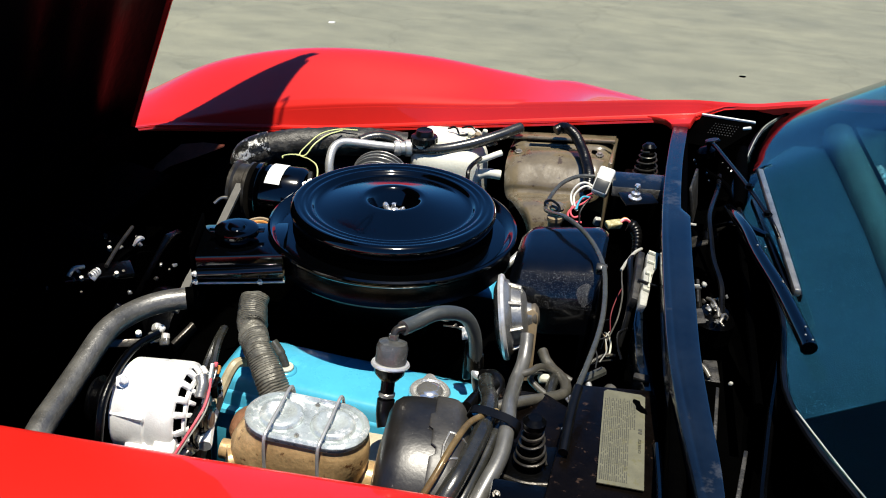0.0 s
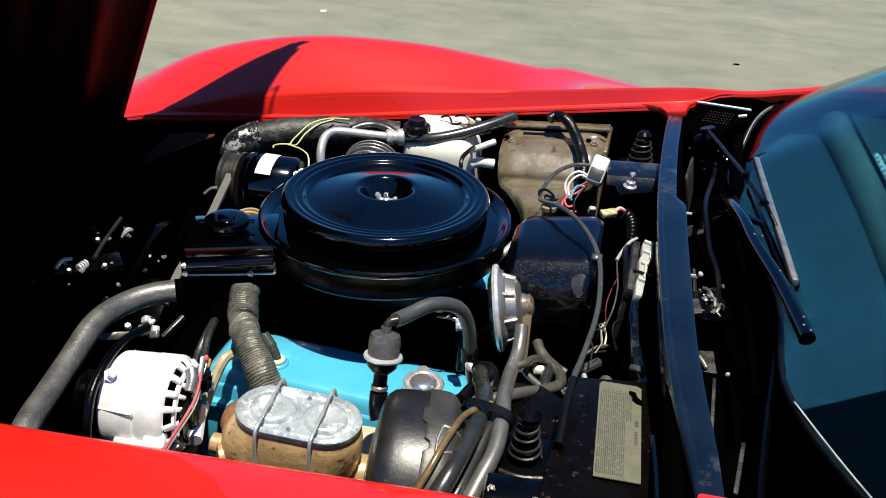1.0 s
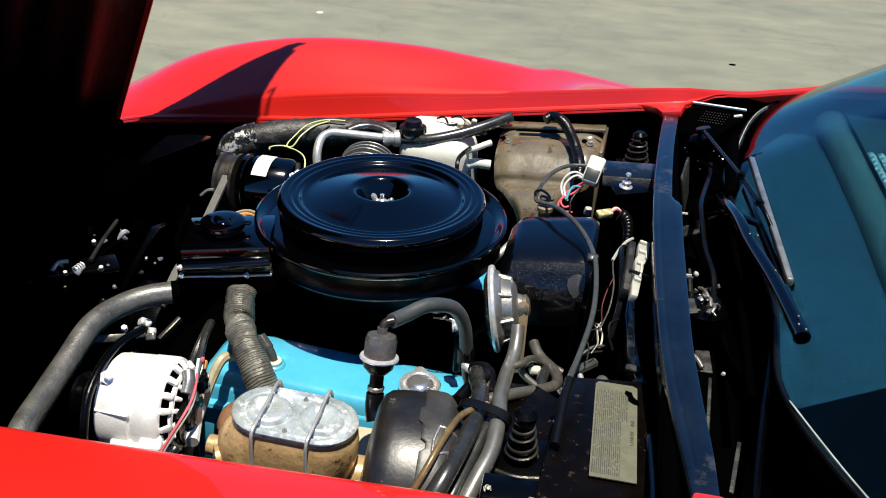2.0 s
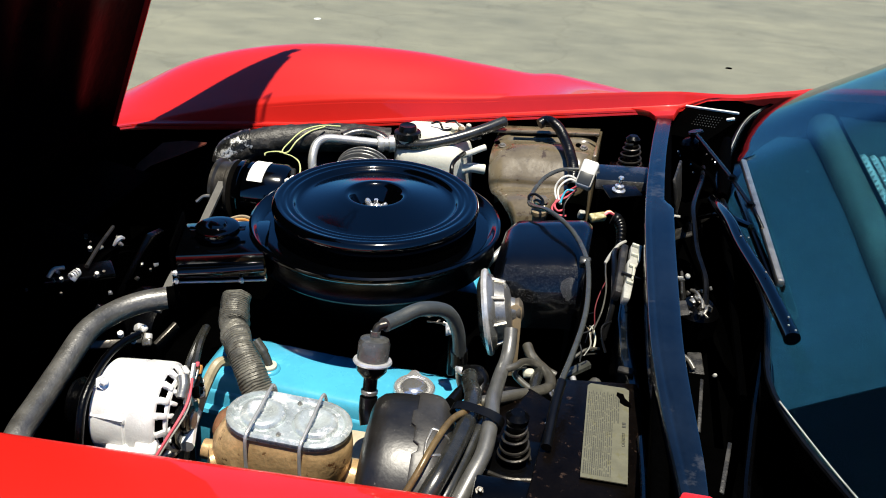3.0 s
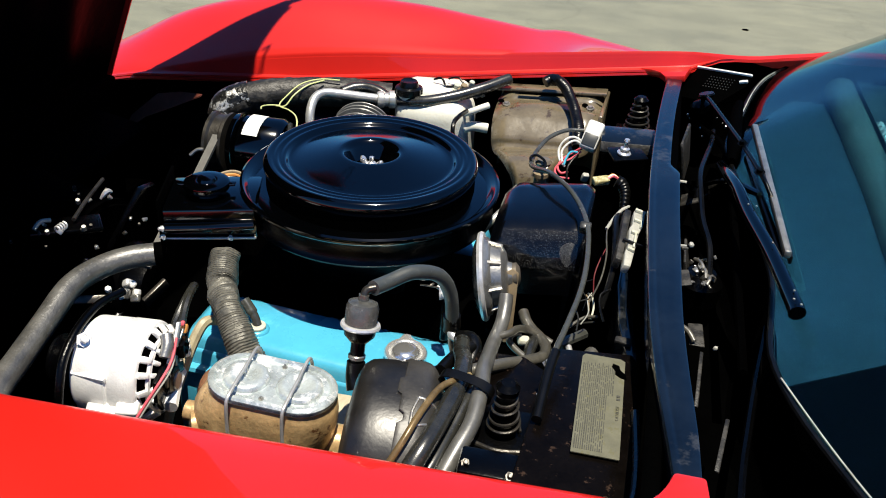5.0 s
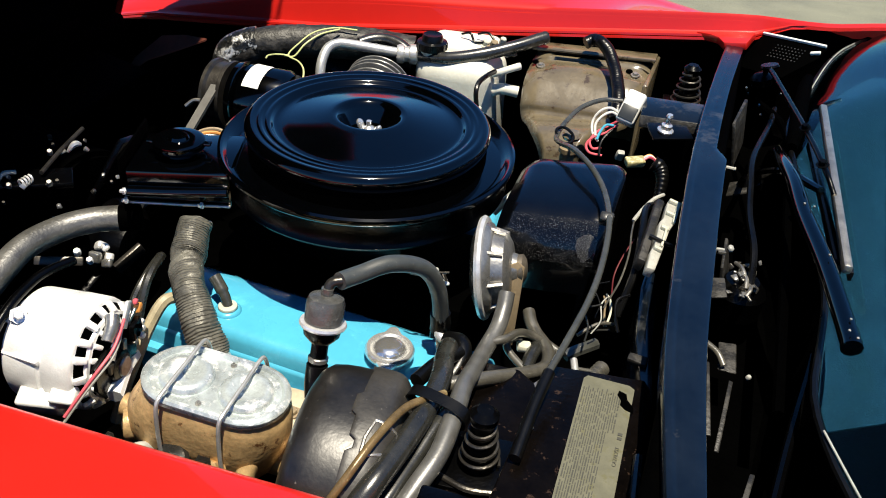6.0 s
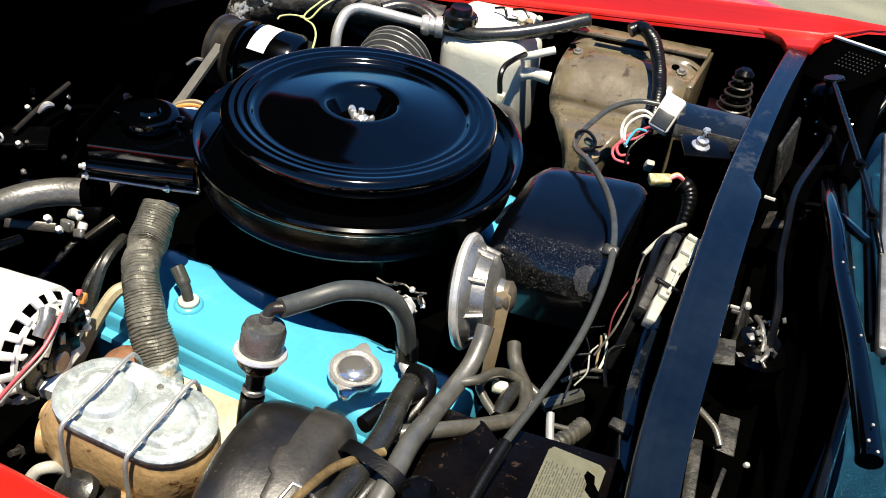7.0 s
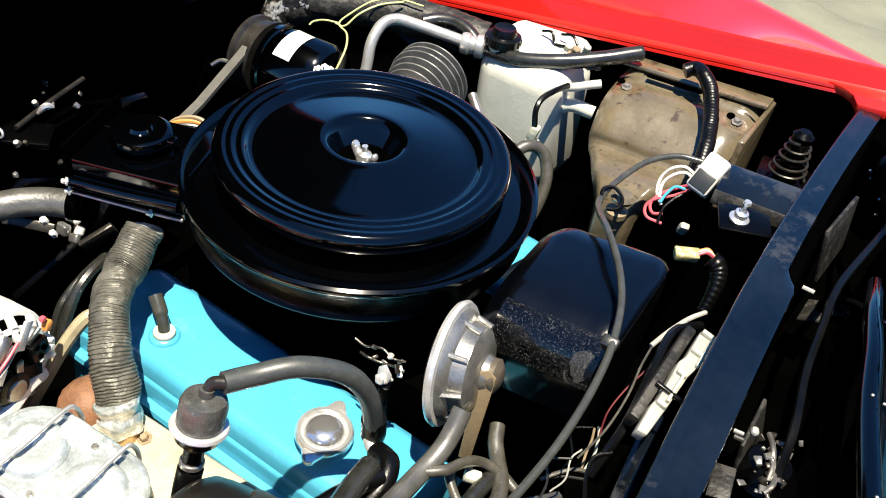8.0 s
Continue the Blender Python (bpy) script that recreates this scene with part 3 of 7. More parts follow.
# black block added over the sunlit nose, in place of the hood's shade
part("nose_mask", block((0.04, 0.86, 0.05), (-0.806, CY, 0.697), (0, 3, 0), 0.006), MATT, bay)
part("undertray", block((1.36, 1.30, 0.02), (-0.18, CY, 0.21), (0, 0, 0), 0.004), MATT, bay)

# unseen black plate added so the gaps stay dark instead of showing lit ground
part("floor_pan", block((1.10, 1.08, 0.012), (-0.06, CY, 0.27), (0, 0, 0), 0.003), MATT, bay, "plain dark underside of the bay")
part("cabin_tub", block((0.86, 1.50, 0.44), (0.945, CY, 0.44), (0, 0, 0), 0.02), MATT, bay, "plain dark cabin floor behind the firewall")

# raised hood, hinged at the nose
HINGE = Vector((-0.825, CY, 0.672))
LIFT = radians(66.8)
LEN = 1.29


def hood_point(u, v, off):
    """u across (-1..1), v from hinge to rear edge, off along the outer normal."""
    a = abs(u)
    rise = 0.055 * (1 - max(0.0, (a - 0.62) / 0.38) ** 2) + 0.035 * max(0.0, 1 - (a / 0.42) ** 4)
    rise *= 0.35 + 0.65 * v
    along = LEN * v - 0.035 * (1 - a ** 2.2) * v
    n = Vector((-math.sin(LIFT), 0, math.cos(LIFT)))
    d = Vector((math.cos(LIFT), 0, math.sin(LIFT)))
    return HINGE + d * along + Vector((0, u * (HALF - 0.012) + (0.043 + 0.016 * v * v) * max(0.0, u), 0)) + n * (rise + off)


US = [k / 24 - 1 for k in range(49)]
VS = [k / 24 for k in range(25)]
hood = part("hood", grid([[hood_point(u, v, 0) for u in US] for v in VS], thick=0.012, down=(-math.sin(LIFT), 0, math.cos(LIFT))), RED, car, "raised red hood seen from its dark underside")
for side in (1, -1):
    part("flange", grid([[hood_point(side * 0.995, v, 0.0), hood_point(side * 1.0, v, -0.006), hood_point(side * 0.995, v, -0.012)] for v in VS], thick=0.004, down=(0, -side, 0)), RED, hood, "red turned-in edge of the hood")
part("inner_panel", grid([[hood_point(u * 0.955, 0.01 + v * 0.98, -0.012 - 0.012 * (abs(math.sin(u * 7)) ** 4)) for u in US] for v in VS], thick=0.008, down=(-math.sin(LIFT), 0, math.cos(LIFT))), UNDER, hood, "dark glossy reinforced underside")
part("latch_bracket", tube([hood_point(0.985, 0.83, -0.01), hood_point(1.05, 0.83, -0.03), hood_point(1.05, 0.78, -0.03), hood_point(0.985, 0.78, -0.01)], 0.005, 8, 3), SATIN, hood, "small wire latch loop")
part("striker", tube([hood_point(0.715, 0.995, -0.02), hood_point(0.715, 1.03, -0.02), hood_point(0.72, 1.036, -0.02), hood_point(0.765, 1.036, -0.02), hood_point(0.77, 1.03, -0.02), hood_point(0.77, 0.995, -0.02)], 0.003, 8, 4), SATIN, hood, "small wire striker loop")
for s in (1, -1):
    wheel = part("wheel", lathe([(0.20, -0.1), (0.30, -0.11), (0.33, -0.07), (0.335, 0), (0.33, 0.07), (0.30, 0.11), (0.20, 0.1)], (-0.42, CY + s * 0.74, 0.335), (0, 1, 0), 40), RUBBER, car, "black tyre under the fender")
    part("rim", lathe([(0, 0.05), (0.10, 0.06), (0.19, 0.09), (0.205, 0.1), (0.2, -0.1), (0, -0.05)], (-0.42, CY + s * 0.74, 0.335), (0, s, 0), 32), STEEL, wheel, "dull steel rim")

# vent grille in the far end of the trough
vent = thing("cowl_vent", (0.54, 0.47, 0.83), "black perforated cowl vent panel with a worn white edge", "vent")
va, vb, vd = Vector((0.484, 0.585, 0.856)), Vector((0.597, 0.515, 0.874)), Vector((0.54, 0.435, 0.828))
vx = (vb - va).normalized()
vy = ((va + vb) / 2 - vd).normalized()
vy = (vy - vx * vy.dot(vx)).normalized()
vz = vx.cross(vy)
vo = (va + vb) / 2
frame_m = Matrix(((vx.x, vy.x, vz.x, vo.x), (vx.y, vy.y, vz.y, vo.y), (vx.z, vy.z, vz.z, vo.z), (0, 0, 0, 1)))
part("panel", slab([(-0.055, -0.09), (0.035, -0.092), (0.060, -0.03), (0.060, 0.0), (-0.060, 0.0)], 0.004, frame_m @ Matrix.Translation((0, 0, -0.004)), 0.001), MATT, vent)
bm = bmesh.new()
for i in range(9):
    for j in range(5):
        block((0.0019, 0.0019, 0.0012), (0, 0, 0), (0, 0, 0), 0, bm)
        bmesh.ops.transform(bm, matrix=frame_m @ Matrix.Translation((-0.018 + 0.0062 * i, -0.050 + 0.0075 * j, 0.0008)), verts=bm.verts[-8:])
part("perforation", bm, SPLASH, vent, "rows of small worn holes")
bm = block((0.118, 0.0045, 0.005), (0, 0, 0), (0, 0, 0), 0.0015)
bmesh.ops.transform(bm, matrix=frame_m @ Matrix.Translation((0, -0.001, 0.003)), verts=bm.verts)
part("edge_strip", bm, WHITE, vent, "chipped white edge")
bm = block((0.016, 0.006, 0.005), (0, 0, 0), (0, 0, 25), 0.0015)
bmesh.ops.transform(bm, matrix=frame_m @ Matrix.Translation((0.052, -0.022, 0.003)), verts=bm.verts)
part("clip", bm, WHITE, vent, "small white clip")

def crumple(b, amount=0.0026, size=34.0):
    """Dent a swept hose unevenly."""
    for v in b.verts:
        v.co += noise.noise_vector(v.co * size) * amount + noise.noise_vector(v.co * size * 4.1) * amount * 0.35
    return b


# ---- wipers in the trough ----
def wiper(pivot, knee, tip0, tip1, label, metal=None, arm=None):
    w = thing("wiper", pivot, label, "wiper", "windshield wipers")
    part("pivot", lathe([(0, 0), (0.016, 0), (0.018, 0.012), (0.010, 0.02), (0, 0.021)], pivot, (-0.3, 0, 1), 20), SATIN, w)
    mid = (Vector(tip0) + Vector(tip1)) / 2
    if arm:
        part("arm", tube(arm, lambda t: 0.0042 - 0.0012 * t, 10, 8), SATIN, w, "thin satin black arm")
        part("ring", lathe([(0.006, -0.003), (0.013, -0.003), (0.0145, 0.0), (0.013, 0.003), (0.006, 0.003)], Vector(arm[1]) + Vector((0.0, 0.004, 0.002)), (-0.3, 0.1, 1), 24), WORN, w)
        for q in arm[-3:-1]:
            part("knuckle", hexbolt(Vector(q) + Vector((-0.004, 0.006, 0.003)), (-0.2, -0.3, 1), 0.0045, 0.006), WORN, w)
    else:
        part("arm", tube([pivot, Vector(pivot) + Vector((0, 0, 0.02)), knee, mid + Vector((-0.004, 0, 0.008))], lambda t: 0.010 - 0.005 * t, 8, 8), GLOSS, w)
    d = Vector(tip1) - Vector(tip0)
    yaw = math.degrees(math.atan2(d.y, d.x))
    blade = part("blade", block((d.length, 0.010, 0.012), tuple(mid), (0, -math.degrees(math.asin(d.z / d.length)), yaw), 0.003), metal or STEEL, w, "long thin blade")
    part("rubber_edge", block((d.length * 0.99, 0.004, 0.012), tuple(mid + Vector((0.006, 0, -0.008))), (0, -math.degrees(math.asin(d.z / d.length)), yaw), 0.001), RUBBER, blade)
    return w


wiper((0.502, 0.428, 0.825), (0.560, 0.37, 0.838), (0.580, 0.262, 0.872), (0.606, -0.130, 0.854), "black wiper with a weathered grey blade resting against the glass",
      arm=[(0.502, 0.425, 0.845), (0.505, 0.405, 0.862), (0.530, 0.270, 0.875), (0.556, 0.130, 0.886), (0.576, 0.030, 0.887), (0.590, 0.0, 0.872)])
w2 = wiper((0.515, 0.20, 0.755), (0.545, 0.13, 0.825), (0.575, 0.22, 0.832), (0.600, -0.10, 0.842), "glossy black wiper lying low in the trough", SATIN)
part("arm_cover", tube([(0.533, 0.175, 0.832), (0.537, 0.10, 0.852), (0.547, 0.03, 0.863), (0.559, -0.048, 0.864), (0.582, -0.15, 0.863), (0.602, -0.250, 0.857), (0.605, -0.268, 0.855)], lambda t: 0.0085 + 0.002 * t, 12, 6), GLOSS, w2, "broad gloss black arm cover")
for q in ((0.556, -0.040, 0.872), (0.566, -0.046, 0.874), (0.580, -0.148, 0.876), (0.600, -0.243, 0.868), (0.606, -0.268, 0.866), (0.598, -0.262, 0.868)):
    part("rivet", hexbolt(q, (0.1, -0.3, 1), 0.0016, 0.002, washer=False), STEEL, w2)
for n, pts, r, mat, lab in (("washer_hose", [(0.530, 0.40, 0.80), (0.522, 0.30, 0.815), (0.503, 0.16, 0.823), (0.505, 0.09, 0.815), (0.509, 0.026, 0.807), (0.520, -0.045, 0.800), (0.525, -0.08, 0.77)], 0.0044, RUBBER, "thin black washer hose in the trough"),
                            ("linkage_rod", [(0.50, 0.42, 0.80), (0.545, 0.30, 0.81), (0.556, 0.1, 0.80), (0.56, -0.30, 0.78)], 0.006, MATT, "black wiper linkage rod"),
                            ("drain_tube", [(0.596, -0.18, 0.77), (0.590, -0.22, 0.770), (0.576, -0.307, 0.770), (0.564, -0.394, 0.768), (0.557, -0.451, 0.765), (0.552, -0.54, 0.75)], 0.0050, SATIN, "thin black tube along the trough")):
    solo(n, tube(pts, r, 8, 8), mat, lab, "hose" if r < 0.0065 else "rod")
motor = thing("wiper_motor", (0.514, -0.06, 0.70), "dirty wiper linkage with shiny bolts in the trough", "wiper motor")
part("gearbox", lathe([(0, 0), (0.030, 0), (0.032, 0.03), (0.020, 0.045), (0, 0.046)], (0.516, -0.065, 0.725), (0, 0, 1), 24), SATIN, motor)
random.seed(11)
for i in range(34):
    q = (0.514 + random.uniform(-0.015, 0.018), -0.068 + random.uniform(-0.045, 0.036), 0.774 + random.uniform(-0.005, 0.006))
    part("linkage_piece", crumple(block((random.uniform(0.002, 0.007), random.uniform(0.002, 0.009), random.uniform(0.002, 0.005)), q, (random.uniform(-60, 60), random.uniform(-60, 60), random.uniform(0, 180)), 0.0008), 0.0018, 130), (SERVO, STEEL, DARKSTEEL, DARKSTEEL)[i % 4], motor)
for k in range(3):
    part("crank", tube([(0.505 + 0.008 * k, -0.035 - 0.02 * k, 0.772), (0.512 + 0.006 * k, -0.055 - 0.02 * k, 0.779), (0.520, -0.075 - 0.015 * k, 0.774)], 0.0026, 8, 5), STEEL, motor)
for k in range(2):
    part("clip", block((0.009, 0.0028, 0.004), (0.478 + 0.002 * k, -0.112 - 0.006 * k, 0.832), (0, 0, 8), 0.001), (GRUBBY, DUSTY)[k], motor, "pale plastic clip")
part("clip", crumple(block((0.007, 0.008, 0.007), (0.489, -0.098, 0.828), (10, 0, 20), 0.003), 0.001, 80), GRUBBY, motor, "pale plastic clip")
solo("trough_strip", crumple(block((0.005, 0.100, 0.003), (0.5145, -0.292, 0.754), (4, 0, -3), 0.001, segs=2), 0.002, 40), SPLASH, "thin dusty strip lying in the trough", "strip")
solo("trough_strip", crumple(block((0.005, 0.080, 0.003), (0.536, -0.422, 0.770), (4, 0, -9), 0.001, segs=2), 0.002, 40), SPLASH, "pale dusty strip by the trough's end", "strip")
solo("grommet", crumple(lathe([(0, 0), (0.0028, 0), (0.003, 0.002), (0.002, 0.004), (0, 0.004)], (0.534, -0.226, 0.755), (0.1, -0.2, 1), 16), 0.0008, 90), GRUBBY, "small white grommet in the trough", "grommet")
for q in ((0.483, 0.442), (0.486, 0.425), (0.504, 0.384), (0.510, 0.349), (0.534, 0.449), (0.544, 0.426), (0.550, 0.407), (0.582, 0.505), (0.564, 0.467), (0.578, 0.485)):
    part("worn_bolt", hexbolt((q[0], q[1], 0.806), (random.uniform(-0.6, 0.6), -0.7, 0.8), random.uniform(0.0011, 0.0022), random.uniform(0.003, 0.009), washer=False), SERVO, motor)
for at, size, rot, lab in (((0.480, 0.255, 0.812), (0.005, 0.095, 0.070), (0, -12, -6), "dusty black baffle behind the cowl strip"), ((0.498, 0.19, 0.757), (0.030, 0.045, 0.004), (0, -25, 0), "dusty black plate in the trough"),
                           ((0.492, -0.05, 0.768), (0.004, 0.07, 0.05), (0, -12, -4), "dusty black plate in the trough"), ((0.514, -0.187, 0.746), (0.020, 0.046, 0.003), (4, -6, 2), "dusty black plate in the trough"), ((0.495, -0.27, 0.750), (0.012, 0.10, 0.004), (6, -10, 8), "dusty black plate in the trough"), ((0.484, -0.140, 0.800), (0.018, 0.036, 0.003), (6, -10, 8), "dusty black plate behind the cowl strip")):
    solo("baffle", crumple(block(size, at, rot, 0.0015, segs=2), 0.004, 22), SPLASH, lab, "baffle", "dusty trough plates")
solo("pipe_stub", tube([(0.466, -0.174, 0.757), (0.474, -0.180, 0.758), (0.486, -0.188, 0.758), (0.500, -0.198, 0.756), (0.509, -0.210, 0.750)], 0.0036, 12, 6), DUSTY, "pale dusty tube end in the trough", "pipe")
# added black tube covers a red reflection at the foot of the glass
solo("edge_mask", tube([(0.552, 0.215, 0.823), (0.556, 0.26, 0.826), (0.560, 0.33, 0.829), (0.566, 0.42, 0.832), (0.572, 0.47, 0.834)], lambda t: 0.008 + 0.004 * math.sin(t * 3.1), 12, 6), MATT, "matt black tube added along the glass edge to darken it", "seal")
solo("pin", tube([(0.472, 0.160, 0.800), (0.485, 0.160, 0.800)], 0.0026, 8, 2), GRUBBY, "bright metal pin behind the cowl strip", "pin")

# ---- engine ----
engine = thing("engine", (0, -0.02, 0.30), "teal-painted V8 engine with a black intake", "engine")
bm = block((0.33, 0.36, 0.22), (0.005, -0.0, 0.38), (0, 0, 0), 0.02)
part("engine_block", bm, TEAL, engine)
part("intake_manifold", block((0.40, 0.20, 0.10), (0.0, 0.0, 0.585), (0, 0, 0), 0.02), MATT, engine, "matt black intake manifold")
part("carburetor", block((0.17, 0.15, 0.10), (0.0, 0.0, 0.680), (0, 0, 0), 0.015), WORN, engine, "dark carburetor under the air cleaner")


def valve_cover(y0, tilt, lab, L=0.235, x0=0.018):
    """Stamped cover: a rounded ridge on a bolted flange, tilted outwards."""
    prof = [(-0.068, 0.0), (-0.066, 0.006), (-0.056, 0.008), (-0.054, 0.028), (-0.053, 0.031), (-0.050, 0.033), (-0.048, 0.046), (-0.045, 0.053), (-0.039, 0.0575), (-0.030, 0.059), (0.020, 0.060), (0.058, 0.057), (0.068, 0.052), (0.075, 0.040), (0.078, 0.008), (0.086, 0.006), (0.088, 0.0)]
    b = bmesh.new()
    xs = [-L, -L + 0.004, -L + 0.012, -L + 0.022] + [-L + 0.03 + (2 * L - 0.06) * k / 12 for k in range(13)] + [L - 0.022, L - 0.012, L - 0.004, L]
    rows = []
    for i, x in enumerate(xs):
        e = min(i, len(xs) - 1 - i)
        f = (0.12, 0.55, 0.88, 0.98)[e] if e < 4 else 1.0
        rows.append([(x, u, v * f if v > 0.009 else v) for u, v in prof])
    grid(rows, b)
    m = Matrix.Translation((x0, y0, 0.564)) @ Euler((radians(tilt), radians(2.0), 0)).to_matrix().to_4x4()
    bmesh.ops.transform(b, matrix=m, verts=b.verts)
    vc = part("valve_cover", b, TEAL, engine, lab)
    for k in range(4):
        for s in (1,):
            part("bolt", hexbolt(m @ Vector((-0.18 + 0.12 * k, 0.082 * s, 0.006)), m.to_3x3() @ Vector((0, 0, 1)), 0.005, 0.006), TEAL, vc)
    return vc, m


VC, VCM = valve_cover(-0.205, 0, "bright teal stamped valve cover in sunlight")
valve_cover(0.185, 0, "teal valve cover in the shade", 0.19, -0.03)
part("cylinder_head", block((0.44, 0.11, 0.13), (0.0, -0.212, 0.497), (0, 2, 0), 0.01), TEAL, engine)
# oil filler cap
oc = VCM @ Vector((0.103, -0.004, 0.057))
ax = (VCM.to_3x3() @ Vector((0, 0, 1))).normalized()
oil_cap = thing("oil_filler_cap", oc, "chrome oil filler cap with two ears on the teal cover", "oil cap")
part("cap", lathe([(0, 0), (0.024, 0), (0.024, 0.010), (0.029, 0.012), (0.0315, 0.015), (0.0315, 0.019), (0.029, 0.0225), (0.0255, 0.0225), (0.0235, 0.019), (0.0225, 0.0172), (0, 0.017)], oc, ax, 56), CAPMETAL, oil_cap, "chrome cap rim")
part("dome", lathe([(0.0228, 0.0165), (0.0220, 0.0195), (0.0190, 0.0235), (0.0150, 0.0262), (0.010, 0.0278), (0.005, 0.0284), (0, 0.0285)], oc, ax, 56), CAPDOME, oil_cap, "polished chrome dome")
cm = Matrix.Translation(oc + ax * 0.013) @ Euler((0, 0, radians(14))).to_matrix().to_4x4()
for s in (-1, 1):
    part("ear", slab([(-0.015, 0.026 * s), (0.015, 0.026 * s), (0.009, 0.035 * s), (0.0055, 0.042 * s), (0.0, 0.0445 * s), (-0.0055, 0.042 * s), (-0.009, 0.035 * s)][::s], 0.0075, cm, 0.0022), CAPMETAL, oil_cap, "pointed chrome ear")
# valve with grommet on the cover
b0 = VCM @ Vector((-0.125, -0.010, 0.0565))
pcv = thing("breather_valve", b0, "small black breather valve in a grommet on the teal cover", "valve")
part("grommet", lathe([(0, 0), (0.0185, 0), (0.018, 0.004), (0.016, 0.0065), (0.012, 0.008), (0, 0.008)], b0, ax, 28), TEAL, pcv)
part("collar", lathe([(0, 0.007), (0.0122, 0.007), (0.0130, 0.009), (0.0122, 0.0115), (0.0095, 0.0125), (0, 0.013)], b0, ax, 24), PALE, pcv, "pale rubber collar")
part("body", tube([b0 + ax * 0.011, b0 + ax * 0.022 + Vector((-0.006, 0.004, 0)), b0 + ax * 0.032 + Vector((-0.016, 0.009, 0)), b0 + ax * 0.041 + Vector((-0.027, 0.014, 0))], lambda t: 0.0068 if t < 0.45 else 0.0084, 14, 6), WIREGREY, pcv)

# ---- air cleaner ----
ac = thing("air_cleaner", (0, 0, 0.73), "large round gloss black air cleaner with a chrome wing nut", "air cleaner")
lid = part("lid", lathe([(0, 0.806), (0.018, 0.807), (0.030, 0.815), (0.038, 0.836), (0.043, 0.8425), (0.047, 0.8445), (0.052, 0.8440), (0.060, 0.8423), (0.084, 0.8370), (0.108, 0.8317), (0.116, 0.8300), (0.122, 0.8292), (0.1262, 0.8295), (0.1285, 0.8312), (0.1310, 0.8345), (0.1335, 0.8362), (0.1362, 0.8362), (0.1385, 0.8355), (0.1405, 0.8354), (0.1428, 0.8366), (0.1450, 0.8378), (0.1475, 0.8378), (0.1495, 0.8371), (0.1515, 0.8373),
                        (0.1540, 0.8382), (0.1575, 0.8388), (0.1610, 0.8378), (0.1640, 0.8352), (0.1660, 0.8315), (0.1666, 0.8270), (0.1650, 0.8215), (0.1630, 0.817), (0.15, 0.8165), (0, 0.800)], segs=160), GLOSS, ac, "gloss black stamped lid")
part("filter_band", lathe([(0.10, 0.8165), (0.1632, 0.8165), (0.1632, 0.790), (0.10, 0.788)], segs=96), MATT, ac, "matt black band below the lid")
wn_ = part("wing_nut", lathe([(0, 0.804), (0.016, 0.804), (0.016, 0.809), (0.010, 0.813), (0.008, 0.824), (0.0035, 0.827), (0.0035, 0.834), (0, 0.834)], segs=20), CAPMETAL, ac, "chrome wing nut")
for s in (-1, 1):
    part("wing", tube([(0.005 * s, 0, 0.814), (0.011 * s, -0.002 * s, 0.819), (0.015 * s, -0.003 * s, 0.827), (0.0135 * s, -0.003 * s, 0.830)], lambda t: 0.0035 + 0.0018 * math.sin(t * 3), 10, 5), CAPMETAL, wn_)
part("pan", lathe([(0.10, 0.795), (0.172, 0.792), (0.184, 0.790), (0.190, 0.794), (0.195, 0.801), (0.199, 0.803), (0.2025, 0.801), (0.203, 0.796), (0.199, 0.790), (0.194, 0.787), (0.10, 0.789)], segs=128), GLOSS, ac, "gloss black rolled pan rim")
part("pan_body", lathe([(0.10, 0.7865), (0.193, 0.7865), (0.191, 0.778), (0.191, 0.762), (0.1935, 0.7585), (0.195, 0.756), (0.1935, 0.7525), (0.188, 0.748), (0.17, 0.745), (0.10, 0.735), (0, 0.730)], segs=128), SATIN, ac, "satin black pan body")

# ---- vacuum servo with a silver rim ----
ctr, axv = Vector((0.213, -0.122, 0.733)), Vector((0.90, -0.02, 0.04)).normalized()
axv = (axv - Vector((0.029, -0.103, -0.072)).normalized() * axv.dot(Vector((0.029, -0.103, -0.072)).normalized())).normalized()
servo = thing("vacuum_servo", tuple(ctr - Vector((0, 0, 0.07))), "round cruise servo with a bright metal rim", "servo")
part("rim", lathe([(0.058, -0.004), (0.064, -0.004), (0.066, 0.0), (0.064, 0.004), (0.056, 0.005)], ctr, axv, 56), GLINT, servo, "bright rolled metal rim")
part("diaphragm", lathe([(0, -0.014), (0.02, -0.0138), (0.045, -0.012), (0.056, -0.007), (0.060, -0.002), (0, 0)], ctr, axv, 40), HOSE, servo, "dusty black diaphragm dome")
part("housing", lathe([(0.060, 0.002), (0.056, 0.010), (0.048, 0.014), (0.044, 0.028), (0.034, 0.034), (0.020, 0.036), (0.018, 0.042), (0, 0.042)], ctr, axv, 40), SERVO, servo, "black stamped housing")
for k in range(8):
    a = 2 * math.pi * k / 8
    rr = Vector((0, 0, 1)).rotation_difference(axv).to_matrix()
    part("rib", tube([ctr + rr @ Vector((0.054 * math.cos(a), 0.054 * math.sin(a), 0.006)), ctr + rr @ Vector((0.046 * math.cos(a), 0.046 * math.sin(a), 0.028))], 0.003, 6, 2), STEEL, servo)
hub = ctr + axv * 0.040
part("hub", lathe([(0, 0), (0.017, 0), (0.018, 0.008), (0.012, 0.012), (0.007, 0.013), (0, 0.013)], hub, axv, 24), material("dull_rusty_steel", (0.20, 0.17, 0.13), 0.45, metal=0.6, var=0.3, scale=60, bump=0.1), servo, "rusty hub")
su = Vector((0.95, 0.30, 0)).normalized()
sv = Vector((0.05, -0.20, -0.97)).normalized()
sw = su.cross(sv).normalized()
